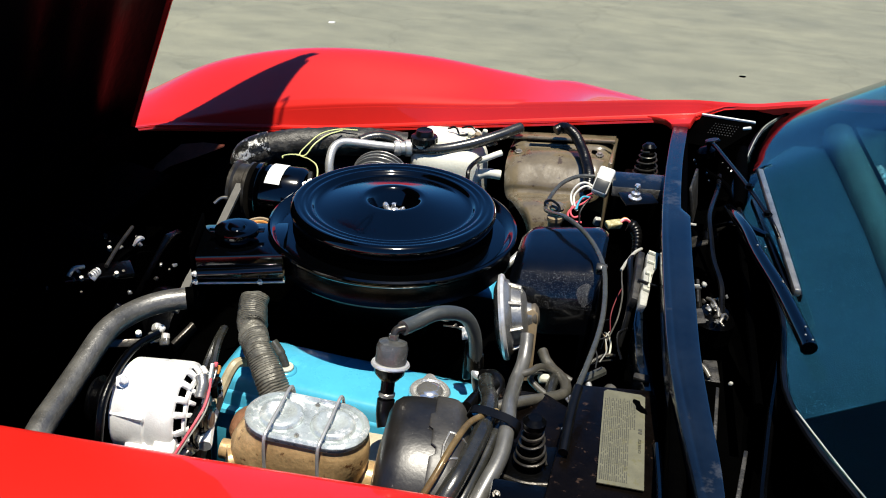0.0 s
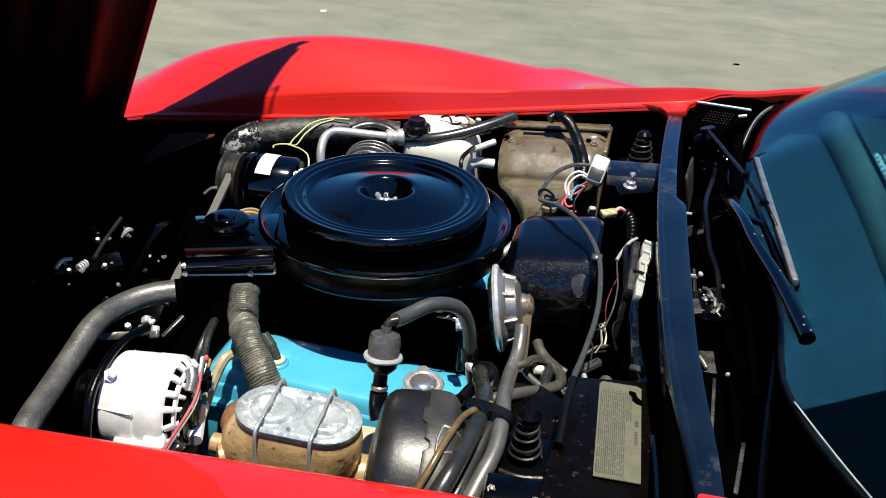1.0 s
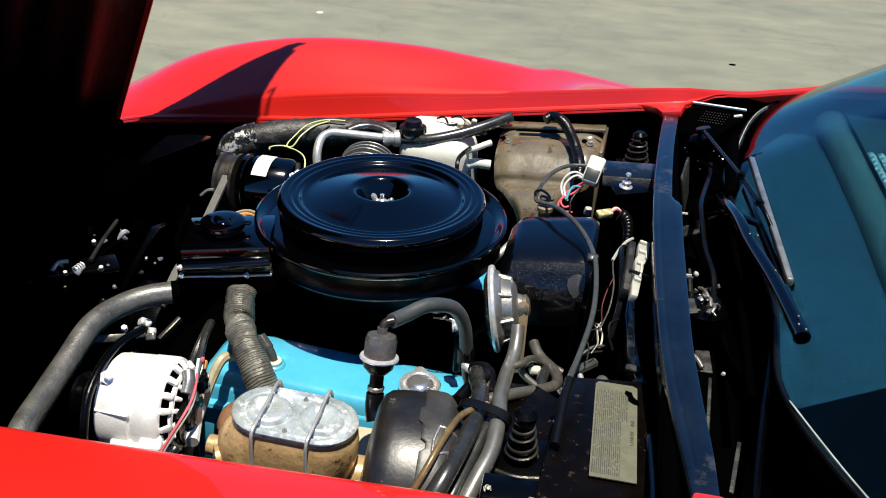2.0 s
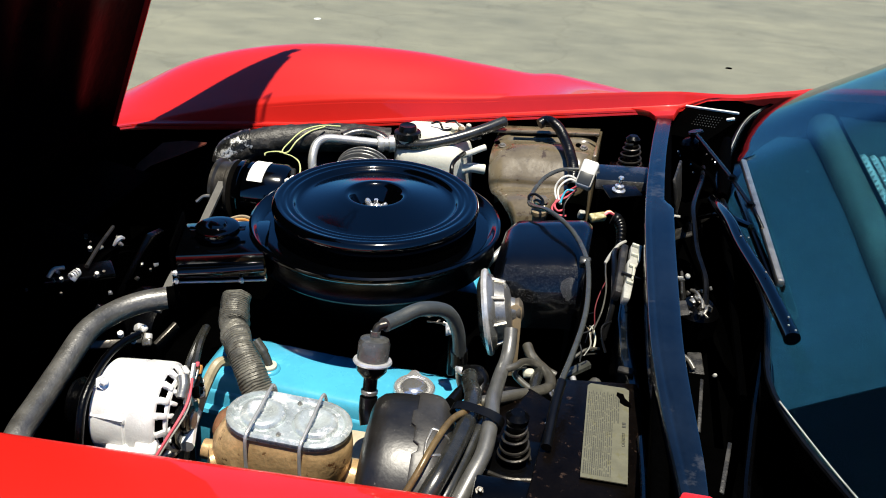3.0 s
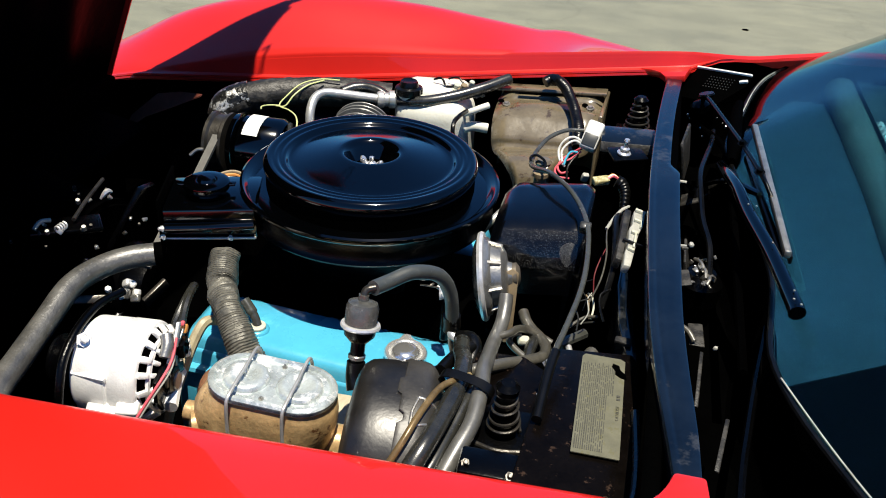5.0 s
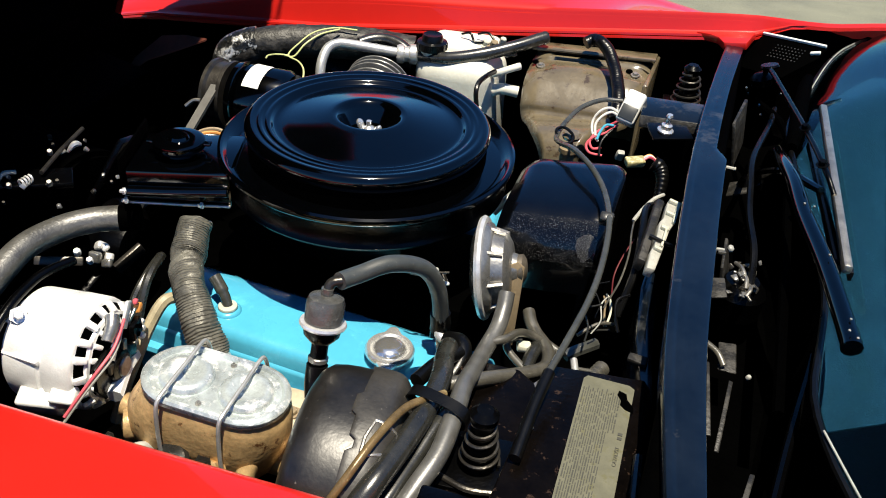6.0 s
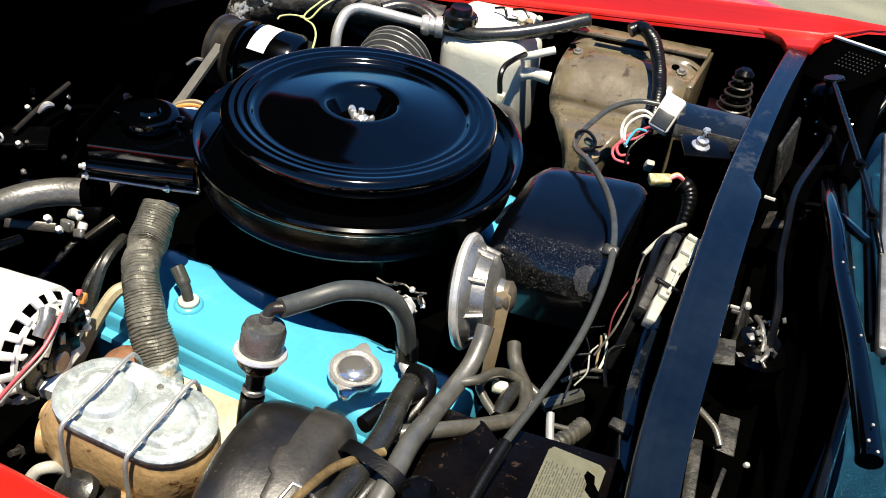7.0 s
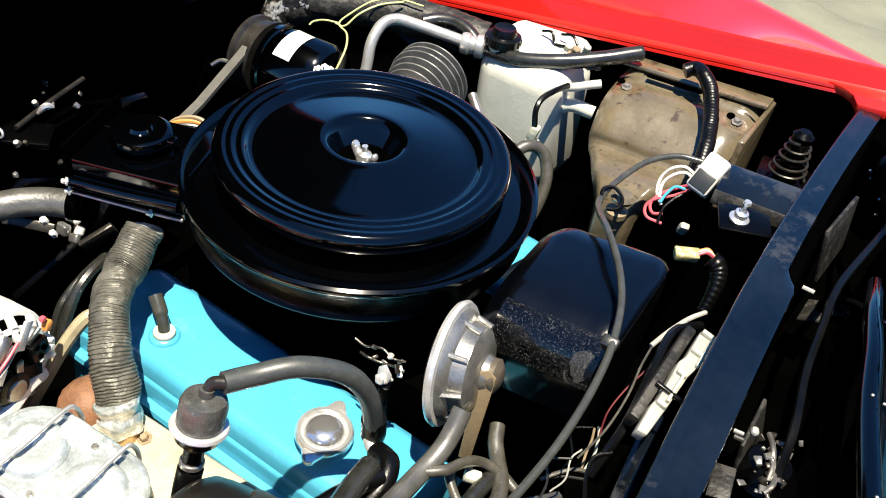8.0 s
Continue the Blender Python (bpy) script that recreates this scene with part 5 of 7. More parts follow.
part("hose_wall", crumple(tube([(-0.168, -0.176, 0.724), (-0.164, -0.192, 0.716), (-0.154, -0.222, 0.703), (-0.138, -0.246, 0.703), (-0.118, -0.272, 0.696), (-0.098, -0.292, 0.678), (-0.080, -0.304, 0.655), (-0.066, -0.314, 0.632)], lambda t: 0.0212 + 0.0012 * math.sin(t * 9) - 0.003 * max(0.0, 1 - abs(t - 0.30) / 0.08), 28, 8, ribs=0.0005, pitch=0.0036), 0.0034, 30), FOIL, hh)
part("rolled_end", lathe([(0.0175, 0.003), (0.0205, 0.004), (0.0222, 0.0), (0.021, -0.004)], (-0.168, -0.1765, 0.7235), (-0.10, 0.42, 0.9), 28), ZINC, hh, "frayed pale rim")
part("foil_end", crumple(tube([(-0.067, -0.316, 0.640), (-0.063, -0.3175, 0.631), (-0.060, -0.319, 0.622), (-0.055, -0.322, 0.606)], lambda t: 0.0222 + 0.0012 * math.sin(t * 11), 28, 6), 0.0032, 60), ZINC, hh, "torn silver foil end")
solo("exhaust_manifold", crumple(lathe([(0, -0.05), (0.030, -0.045), (0.034, -0.02), (0.032, 0.0), (0.024, 0.014), (0.012, 0.021), (0, 0.022)], (-0.116, -0.318, 0.602), (-0.2, -0.1, 1), 28), 0.003, 30), material("orange_rust", (0.22, 0.105, 0.055), 0.6, var=0.4, scale=40, bump=0.3, spots=(0.16, 0.06, 0.03), spot_scale=60, spot_cut=0.58), "rusty orange-brown exhaust manifold end", "manifold")
solo("exhaust_stub", tube([(-0.056, -0.321, 0.612), (-0.05, -0.325, 0.585), (-0.045, -0.33, 0.55)], 0.018, 16, 5), BRONZE, "rusty pipe below the heat hose", "pipe")
xs = thing("exhaust_shroud", (0.055, -0.335, 0.55), "tan heat shield beside the teal cover", "heat shield")
part("plate", block((0.36, 0.10, 0.03), (0.055, -0.335, 0.585), (14, -1, 2), 0.010), material("tan_heat_shield", (0.55, 0.48, 0.34), 0.5, metal=0.2, var=0.25, scale=20, bump=0.15), xs)
for k in range(3):
    part("bolt", hexbolt((-0.03 + 0.08 * k, -0.315 - 0.012 * k, 0.604), (0, -0.25, 1), 0.005, 0.005), TAN, xs)
rh = thing("radiator_hose", (-0.30, -0.36, 0.64), "thick grey radiator hose with a dusty sheen", "hose")
part("hose_wall", tube([(-0.272, -0.182, 0.708), (-0.310, -0.205, 0.7065), (-0.337, -0.240, 0.7045), (-0.349, -0.295, 0.703), (-0.346, -0.365, 0.6865), (-0.337, -0.430, 0.6785), (-0.325, -0.490, 0.676), (-0.310, -0.55, 0.66)], 0.0172, 20, 8), RADHOSE, rh)
part("cut_end", tube([(-0.256, -0.172, 0.7085), (-0.268, -0.180, 0.708), (-0.280, -0.187, 0.7077)], 0.0180, 20, 3), MATT, rh, "black sleeve at the hose's end")

# ---- surge tank with its cap ----
st = thing("surge_tank", (-0.19, -0.15, 0.70), "black metal coolant tank with a ribbed black cap", "coolant tank")
TK = Matrix.Translation((-0.208, -0.122, 0.006)) @ Euler((0, 0, radians(18.6))).to_matrix().to_4x4()


def tk(*q):
    return TK @ Vector(q)


bm = block((0.135, 0.110, 0.050), (0, 0, 0.763), (0, -2, 0), 0.004, segs=2)
bmesh.ops.transform(bm, matrix=TK, verts=bm.verts)
part("tank", bm, GLOSS, st)
part("seam", tube([tk(-0.070, -0.058, 0.741), tk(0.0, -0.058, 0.742), tk(0.066, -0.057, 0.743)], 0.0022, 8, 3), STEEL, st, "bright lower seam")
bm = block((0.004, 0.118, 0.078), (-0.071, 0.0, 0.765), (0, 0, 0), 0.0015)
bmesh.ops.transform(bm, matrix=TK, verts=bm.verts)
part("side_plate", bm, MATT, st)
part("pipe", tube([tk(-0.066, -0.061, 0.760), tk(0.0, -0.062, 0.763), tk(0.064, -0.060, 0.766)], 0.0072, 14, 4), GLOSS, st, "black pipe along the tank")
part("cap", lathe([(0.0, -0.004), (0.026, -0.004), (0.027, 0.006), (0.022, 0.009), (0.022, 0.016), (0.033, 0.018), (0.0345, 0.022), (0.0335, 0.028), (0.028, 0.031), (0.014, 0.030), (0.012, 0.034), (0, 0.035)], (-0.216, -0.127, 0.786), (0, 0, 1), 40), GLOSS, st, "gloss black pressure cap")
for s_ in (-1, 1):
    part("cap_ear", block((0.014, 0.012, 0.005), (-0.216 + s_ * 0.033, -0.127 + s_ * 0.012, 0.810), (0, 0, 20), 0.002), GLOSS, st)
for q in ((-0.066, -0.066, 0.762), (-0.066, -0.064, 0.747), (0.03, -0.060, 0.744)):
    part("bolt", hexbolt(tk(*q), (-0.4, -0.8, 0.3), 0.003, 0.005), GLINT, st)

# ---- ignition shield ----
sh = thing("ignition_shield", (0.27, 0.03, 0.56), "black moulded ignition shield with scuffed specks and painted sun glare", "shield")
prof = [(0.104, 0.60), (0.104, 0.752), (0.100, 0.762), (0.092, 0.766), (0.05, 0.765), (0.00, 0.762), (-0.025, 0.758), (-0.043, 0.750), (-0.056, 0.738), (-0.065, 0.722), (-0.070, 0.70), (-0.072, 0.66), (-0.072, 0.56)]
fine_sh = [tuple(a[i] + (b[i] - a[i]) * f for i in (0, 1)) for a, b in zip(prof, prof[1:]) for f in (0.0, 0.5)] + [prof[-1]]
rows = []
for k in range(23):
    t = k / 22
    x = 0.205 + 0.140 * t
    e = 0.010 * max(0, 1 - min(k, 22 - k) / 3.0) ** 2
    lift = 0.018 + 0.020 * t
    cut = 0.030 * max(0.0, 1 - t / 0.16)
    rows.append([(x, (y if y < 0.06 else y - cut * (y - 0.06) / 0.044) * (1 - e * 2), z + lift - e + noise.noise(Vector((x, y, z)) * 22) * 0.0015) for y, z in fine_sh])
part("cover", grid(rows, thick=0.004), SHIELD, sh)
for x, up in ((0.207, 0.016), (0.342, 0.034)):
    part("side_wall", slab([(-0.072, 0.56), (0.100, 0.56), (0.100, 0.735 + up), (0.085, 0.757 + up), (-0.035, 0.742 + up), (-0.068, 0.70 + up)], 0.004, Matrix.Translation((x, 0, 0)) @ Matrix(((0, 0, 1, 0), (1, 0, 0, 0), (0, 1, 0, 0), (0, 0, 0, 1))), 0.001), WORN, sh)

# sun glints painted along the front roll, then a highlight patch at its corner
rows = []
for k in range(25):
    t = k / 24
    x = 0.222 + 0.116 * t
    lift = 0.018 + 0.020 * (x - 0.205) / 0.140
    row = []
    for j in range(9):
        s = j / 8
        y = -0.040 - 0.030 * s
        i = max(n for n in range(len(prof) - 1) if prof[n][0] >= y)
        (ya, za), (yb, zb) = prof[i], prof[i + 1]
        f = (ya - y) / (ya - yb)
        row.append((x, y - 0.0006, za + (zb - za) * f + lift + 0.0008 + noise.noise(Vector((x * 40, s * 3, 0))) * 0.0006))
    rows.append(row)
part("glare_front", grid(rows), GLARE, sh, "rolled front edge with sun glints painted as pale specks")
random.seed(31)
for x0, w0, s0, s1 in ((0.312, 0.026, 0.50, 0.98),):
    rows = []
    for k in range(13):
        t = k / 12
        x = x0 + w0 * t
        lift = 0.018 + 0.020 * (x - 0.205) / 0.140
        row = []
        for j in range(9):
            s = s0 + (s1 - s0) * (0.5 + (j / 8 - 0.5) * math.sin(0.35 + 2.4 * t) * random.uniform(0.85, 1.0))
            y = -0.040 - 0.030 * s
            i = max(n for n in range(len(prof) - 1) if prof[n][0] >= y)
            (ya, za), (yb, zb) = prof[i], prof[i + 1]
            row.append((x, y - 0.0012, za + (zb - za) * (ya - y) / (ya - yb) + lift + 0.0016))
        rows.append(row)
    part("glare_patch", grid(rows), GLOW, sh, "whitish patch painted for the sun's highlight at the corner")

# ---- heater case ----
hc = thing("heater_case", (0.21, 0.45, 0.56), "brown painted heater case with a rounded front", "heater case")
prof = [(0.570, 0.60), (0.570, 0.764), (0.562, 0.770), (0.515, 0.770), (0.505, 0.764), (0.485, 0.766), (0.460, 0.762), (0.437, 0.752), (0.419, 0.737), (0.408, 0.722), (0.402, 0.711), (0.396, 0.706), (0.385, 0.705), (0.365, 0.709), (0.345, 0.711), (0.325, 0.710), (0.308, 0.703), (0.296, 0.692), (0.289, 0.674), (0.286, 0.64), (0.286, 0.56)]
XLEFT = [(0.24, 0.235), (0.254, 0.222), (0.281, 0.193), (0.323, 0.162), (0.372, 0.135), (0.405, 0.116), (0.44, 0.108), (0.6, 0.105)]
XRIGHT = [(0.28, 0.243), (0.30, 0.252), (0.36, 0.276), (0.41, 0.314), (0.45, 0.320)]
fineprof = [tuple(a[i] + (b[i] - a[i]) * f for i in (0, 1)) for a, b in zip(prof, prof[1:]) for f in (0.0, 0.34, 0.67)] + [prof[-1]]
rows = []
for k in range(49):
    t = k / 48
    e = max(0, 1 - min(k, 48 - k) / 7.5) ** 2
    row = []
    for y, z in fineprof:
        x = 0.105 + 0.215 * t
        dip = sum(math.exp(-((x - bx) ** 2 + (y - 0.482) ** 2) / 0.00022) for bx in (0.130, 0.295)) if z > 0.74 else 0.0
        swell = 0.006 * math.exp(-((z - 0.722) / 0.012) ** 2) * (1 if y < 0.44 else 0)
        front = 0.012 * e if y < 0.51 else 0.0
        yy = y + front - swell
        xl = lerp_table(XLEFT, y)
        x = xl + t * (lerp_table(XRIGHT, y) - xl)
        dent = noise.noise(Vector((x, yy, z)) * 26) * 0.0022 + noise.noise(Vector((x, yy, z)) * 70) * 0.0007
        row.append((x, yy + (dent if z < 0.752 else 0), z + 0.018 * t - 0.012 * e - 0.007 * dip + (dent * 0.6 if y < 0.5 else 0)))
    rows.append(row)
part("case", grid(rows, thick=0.004), BROWN, hc)
part("flange", block((0.225, 0.034, 0.006), (0.212, 0.538, 0.7855), (0, -4.8, 0), 0.002), BROWN, hc, "brown sheet flange")
for x, z in ((0.128, 0.760), (0.297, 0.776)):
    part("boss", lathe([(0.014, -0.012), (0.010, -0.003), (0.007, -0.001), (0, -0.001)], (x, 0.485, z), (0, -0.2, 1), 20), BROWN, hc)
    part("bolt", hexbolt((x, 0.485, z + 0.001), (0, -0.2, 1), 0.005, 0.004), STEEL, hc)
part("slot", block((0.085, 0.007, 0.004), (0.190, 0.508, 0.7835), (0, -4.8, 0), 0.001), MATT, hc, "dark slot in the flange")
part("end_lip", crumple(block((0.007, 0.15, 0.15), (0.324, 0.485, 0.715), (0, 0, 0), 0.003, segs=4), 0.006, 45), BROWN, hc, "bent end flange")
part("ridge", tube([(0.14, 0.520, 0.782), (0.20, 0.520, 0.787), (0.255, 0.520, 0.791)], 0.004, 8, 4), BROWN, hc, "pressed ridge")
for x, z in ((0.128, 0.762), (0.297, 0.778)):
    part("hole", lathe([(0, 0), (0.006, 0), (0.006, 0.0015), (0, 0.0015)], (x - 0.012, 0.492, z + 0.001), (0, -0.2, 1), 14), MATT, hc)

# ---- milky coolant bottle ----
wb = thing("washer_bottle", (-0.02, 0.43, 0.56), "milky white plastic fluid bottle with a black cap", "bottle")
part("bottle", crumple(block((0.150, 0.135, 0.205), (-0.016, 0.478, 0.659), (0, -2, -6), 0.034, segs=6), 0.003, 14), TANK, wb)
part("raised_back", crumple(block((0.140, 0.085, 0.20), (-0.024, 0.512, 0.678), (0, -2, 3), 0.022, segs=5), 0.003, 16), TANK, wb, "raised back of the bottle in the rim's shade")
part("neck", lathe([(0.023, 0), (0.023, 0.014), (0, 0.014)], (-0.068, 0.445, 0.756), (0, 0, 1), 24), TANK, wb)
cap = part("cap", lathe([(0.0265, 0), (0.0275, 0.003), (0.0275, 0.014), (0.020, 0.016), (0.0185, 0.024), (0.0165, 0.0275), (0.012, 0.026), (0, 0.026)], (-0.068, 0.445, 0.769), (0, 0, 1), 32), RUBBER, wb, "black screw cap")
for k in range(14):
    a = 2 * math.pi * k / 14
    part("grip", block((0.003, 0.004, 0.010), (-0.068 + 0.0275 * math.cos(a), 0.445 + 0.0275 * math.sin(a), 0.776), (0, 0, math.degrees(a)), 0.001), RUBBER, cap)
part("spout", tube([(0.040, 0.450, 0.690), (0.050, 0.448, 0.708), (0.068, 0.452, 0.716), (0.098, 0.459, 0.713)], 0.0105, 14, 5), TANK, wb)
part("spout", tube([(0.050, 0.440, 0.745), (0.066, 0.442, 0.752), (0.082, 0.452, 0.758), (0.096, 0.462, 0.762)], 0.0065, 12, 5), TANK, wb)
solo("wire", tube([(0.052, 0.352, 0.718), (0.049, 0.350, 0.745), (0.048, 0.366, 0.757), (0.053, 0.395, 0.760), (0.058, 0.430, 0.756)], 0.0045, 8, 8), RUBBER, "black wire bent over the bottle", "wire")
part("plug", block((0.014, 0.016, 0.026), (0.052, 0.353, 0.706), (0, 12, 10), 0.004), PALE, wb, "yellowed plug")
part("plug_foot", block((0.020, 0.020, 0.010), (0.052, 0.353, 0.690), (0, 12, 10), 0.003), PALE, wb)
for q, r, h, mt in (((0.036, 0.482, 0.776), 0.007, 0.016, TAN), ((0.050, 0.486, 0.780), 0.006, 0.020, PALE), ((0.062, 0.480, 0.774), 0.008, 0.012, STEEL), ((0.020, 0.492, 0.776), 0.007, 0.010, PALE), ((0.074, 0.486, 0.772), 0.005, 0.014, TAN)):
    part("fitting", hexbolt(q, (0.25, -0.25, 1), r, h), mt, wb)
for pts in ([(-0.030, 0.500, 0.786), (-0.012, 0.495, 0.792), (0.000, 0.488, 0.780), (0.024, 0.490, 0.784)], [(0.000, 0.505, 0.790), (0.020, 0.500, 0.797), (0.034, 0.492, 0.790)]):
    solo("wire", tube(pts, 0.0022, 8, 6), RUBBER, "thin black wire lying over the bottle", "wire")

# ---- air conditioning pipe and hose ----
ap = thing("refrigerant_line", (-0.1, 0.43, 0.70), "bright aluminium pipe joined to a black hose", "pipe")
part("pipe", tube([(-0.236, 0.315, 0.65), (-0.240, 0.335, 0.70), (-0.245, 0.350, 0.735), (-0.245, 0.375, 0.757), (-0.232, 0.395, 0.764), (-0.205, 0.405, 0.763), (-0.16, 0.420, 0.758), (-0.118, 0.432, 0.754)], 0.0090, 14, 8), PIPE, ap)
part("fitting", lathe([(0, 0), (0.015, 0), (0.017, 0.004), (0.017, 0.012), (0.014, 0.015), (0.014, 0.022), (0.018, 0.025), (0.018, 0.035), (0.012, 0.04), (0, 0.04)], (-0.128, 0.424, 0.755), (0.9, 0.35, 0), 12), PIPE, ap)
part("hose", tube([(-0.092, 0.436, 0.756), (-0.032, 0.432, 0.762), (0.028, 0.455, 0.774), (0.080, 0.490, 0.787), (0.108, 0.515, 0.795), (0.124, 0.530, 0.799)], lambda t: 0.0118 if t < 0.985 else 0.0106, 18, 8), HOSE, ap, "black hose")
part("hose_bore", lathe([(0, 0), (0.0072, 0), (0.0072, 0.0012), (0, 0.0012)], (0.1240, 0.5300, 0.7991), (0.64, 0.70, 0.2), 16), MATT, ap, "dark cut end of the hose")

# ---- compressor with its pulley ----
KX = Vector((1, 0.03, 0))
cp = thing("compressor", (-0.32, 0.25, 0.60), "black compressor with a pale sticker and belt pulley", "compressor")
KC = Vector((-0.420, 0.264, 0.684))
part("pulley", lathe([(0.0, 0), (0.018, 0.0), (0.05, 0.004), (0.060, 0.006), (0.060, 0.012), (0.055, 0.016), (0.055, 0.034), (0.060, 0.038), (0.060, 0.044), (0.02, 0.046), (0, 0.046)], KC, KX, 56), DARKSTEEL, cp, "worn dark pulley")
part("clutch", lathe([(0.0, 0.05), (0.052, 0.05), (0.062, 0.056), (0.064, 0.066), (0.058, 0.07), (0.0, 0.07)], KC, KX, 48), GLOSS, cp)
part("body", lathe([(0.0, 0.070), (0.050, 0.070), (0.061, 0.076), (0.062, 0.150), (0.056, 0.160), (0.0, 0.165)], KC, KX, 56), GLOSS, cp)
rows = []
for k in range(9):
    a = radians(44 + 60 * k / 8)
    rows.append([KC + Vector((x, 0.003 - 0.0632 * math.cos(a), 0.0632 * math.sin(a))) for x in (0.086, 0.118)])
part("sticker", grid(rows), WHITE, cp, "pale paper sticker")
random.seed(9)
for i in range(6):
    part("bolt", hexbolt((-0.246 + 0.007 * i, 0.222 + 0.006 * (i % 3), 0.737 + 0.005 * (i % 2)), (0.4, -0.6, 0.7), random.uniform(0.003, 0.006), random.uniform(0.006, 0.010)), GLINT if i % 2 else STEEL, cp)
rows = []
for q in ((0.264, 0.731), (0.236, 0.727), (0.215, 0.714), (0.12, 0.664), (0.0, 0.62), (-0.06, 0.588)):
    rows.append([(-0.394, q[0], q[1]), (-0.379, q[0], q[1])])
solo("drive_belt", grid(rows, thick=0.006, down=(0, 0.3, -1)), material("belt_rubber", (0.10, 0.097, 0.088), 0.5, var=0.2, scale=80), "worn grey drive belt running down to the crank", "belt")
solo("bracket_wire", tube([(-0.428, 0.19, 0.682), (-0.416, 0.198, 0.692), (-0.403, 0.20, 0.694)], 0.0035, 8, 6), STEEL, "pale metal tab beside the pulley", "bracket")

# finned housing
fh = thing("finned_pump", (-0.15, 0.33, 0.62), "dark finned pump housing with a red label", "pump")
FA = Vector((0.10, -0.98, -0.12)).normalized()
FB = Vector((-0.138, 0.372, 0.712))
part("housing", lathe([(0.0, -0.02), (0.030, -0.02)] + [(r - 0.0035 * max(0, k - 2), 0.004 + 0.0125 * k + d) for k in range(6) for r, d in ((0.043, -0.0012), (0.060, 0.0002), (0.061, 0.0015), (0.060, 0.0028), (0.043, 0.0042))] + [(0.044, 0.078), (0.0, 0.080)], FB, FA, 56), material("dull_fin_metal", (0.24, 0.24, 0.23), 0.34, metal=0.45, var=0.35, scale=40, bump=0.12), fh, smooth=18)
part("front_plate", lathe([(0, 0.079), (0.036, 0.079), (0.038, 0.083), (0.035, 0.090), (0, 0.092)], FB, FA, 40), WORN, fh, "black front plate")
FX = FA.cross(Vector((0, 0, 1))).normalized()
FU = FX.cross(FA).normalized()
fo = FB + FA * 0.0945 + FU * 0.022
label_m = Matrix(((FX.x, FU.x, FA.x, fo.x), (FX.y, FU.y, FA.y, fo.y), (FX.z, FU.z, FA.z, fo.z), (0, 0, 0, 1)))
part("label", slab([(-0.030, -0.012), (0.028, -0.014), (0.031, 0.006), (0.020, 0.013), (-0.022, 0.014), (-0.031, 0.004)], 0.002, label_m, 0.0006), REDLABEL, fh, "dark red label")
part("pipe", tube([(-0.040, 0.318, 0.745), (-0.022, 0.305, 0.735), (-0.008, 0.30, 0.720)], 0.007, 10, 5), STEEL, fh)
solo("pump_hose", tube([(-0.205, 0.43, 0.758), (-0.188, 0.446, 0.763), (-0.168, 0.454, 0.765), (-0.148, 0.455, 0.764), (-0.130, 0.452, 0.760), (-0.112, 0.447, 0.752)], 0.011, 12, 8), HOSE, "short black hose over the pump", "hose")

# fat insulated hose on the far side
ih = thing("insulated_hose", (-0.35, 0.42, 0.68), "fat black insulated hose with a silver wrapped end", "hose")
part("hose_wall", crumple(tube([(-0.43, 0.375, 0.715), (-0.38, 0.40, 0.735), (-0.30, 0.435, 0.742), (-0.20, 0.47, 0.742), (-0.12, 0.49, 0.735)], 0.031, 28, 14), 0.0022, 90), SPLASH, ih)
# silver spots on a dark base paint the glare of the foil wrap
part("wrapped_end", tube([(-0.445, 0.362, 0.69), (-0.438, 0.372, 0.715), (-0.415, 0.385, 0.728), (-0.395, 0.394, 0.733)], 0.0325, 20, 6), material("silver_wrap", (0.02, 0.02, 0.019), 0.3, metal=0.5, var=0.7, scale=40, bump=0.9, bump_scale=110, spots=(0.55, 0.55, 0.53), spot_scale=55, spot_cut=0.52), ih, "silver wrap mottled with painted glare")
for pts in ([(-0.215, 0.442, 0.777), (-0.255, 0.432, 0.777), (-0.285, 0.405, 0.772), (-0.302, 0.375, 0.757), (-0.312, 0.353, 0.741), (-0.284, 0.336, 0.741), (-0.252, 0.295, 0.748), (-0.238, 0.264, 0.740), (-0.240, 0.245, 0.715)],
            [(-0.245, 0.430, 0.777), (-0.268, 0.398, 0.774), (-0.285, 0.368, 0.762), (-0.298, 0.350, 0.743), (-0.318, 0.352, 0.739)],
            [(-0.312, 0.355, 0.740), (-0.333, 0.345, 0.741), (-0.334, 0.318, 0.748), (-0.326, 0.298, 0.753)]):
    solo("wire", tube(pts, 0.0016, 8, 8), YELLOW, "thin yellow-green wire looped over the compressor", "wire", "yellow-green wires")

# ---- relay, bracket and latch at the firewall ----
rl = thing("relay", (0.328, 0.30, 0.76), "bright metal-cased relay with coloured wires", "relay")
RM = Matrix.Translation((0.318, 0.286, 0.802)) @ Euler((radians(-36), radians(10), radians(-8))).to_matrix().to_4x4()
bm = block((0.030, 0.030, 0.052), (0, 0, 0), (0, 0, 0), 0.005, segs=3)
bmesh.ops.transform(bm, matrix=RM, verts=bm.verts)
part("can", bm, WHITE, rl, "white metal can")
bm = block((0.025, 0.003, 0.023), (0, -0.0146, -0.0105), (0, 0, 0), 0.002)
bmesh.ops.transform(bm, matrix=RM, verts=bm.verts)
part("face", bm, material("relay_face", (0.03, 0.034, 0.036), 0.4, var=0.2), rl, "dark grey face plate")
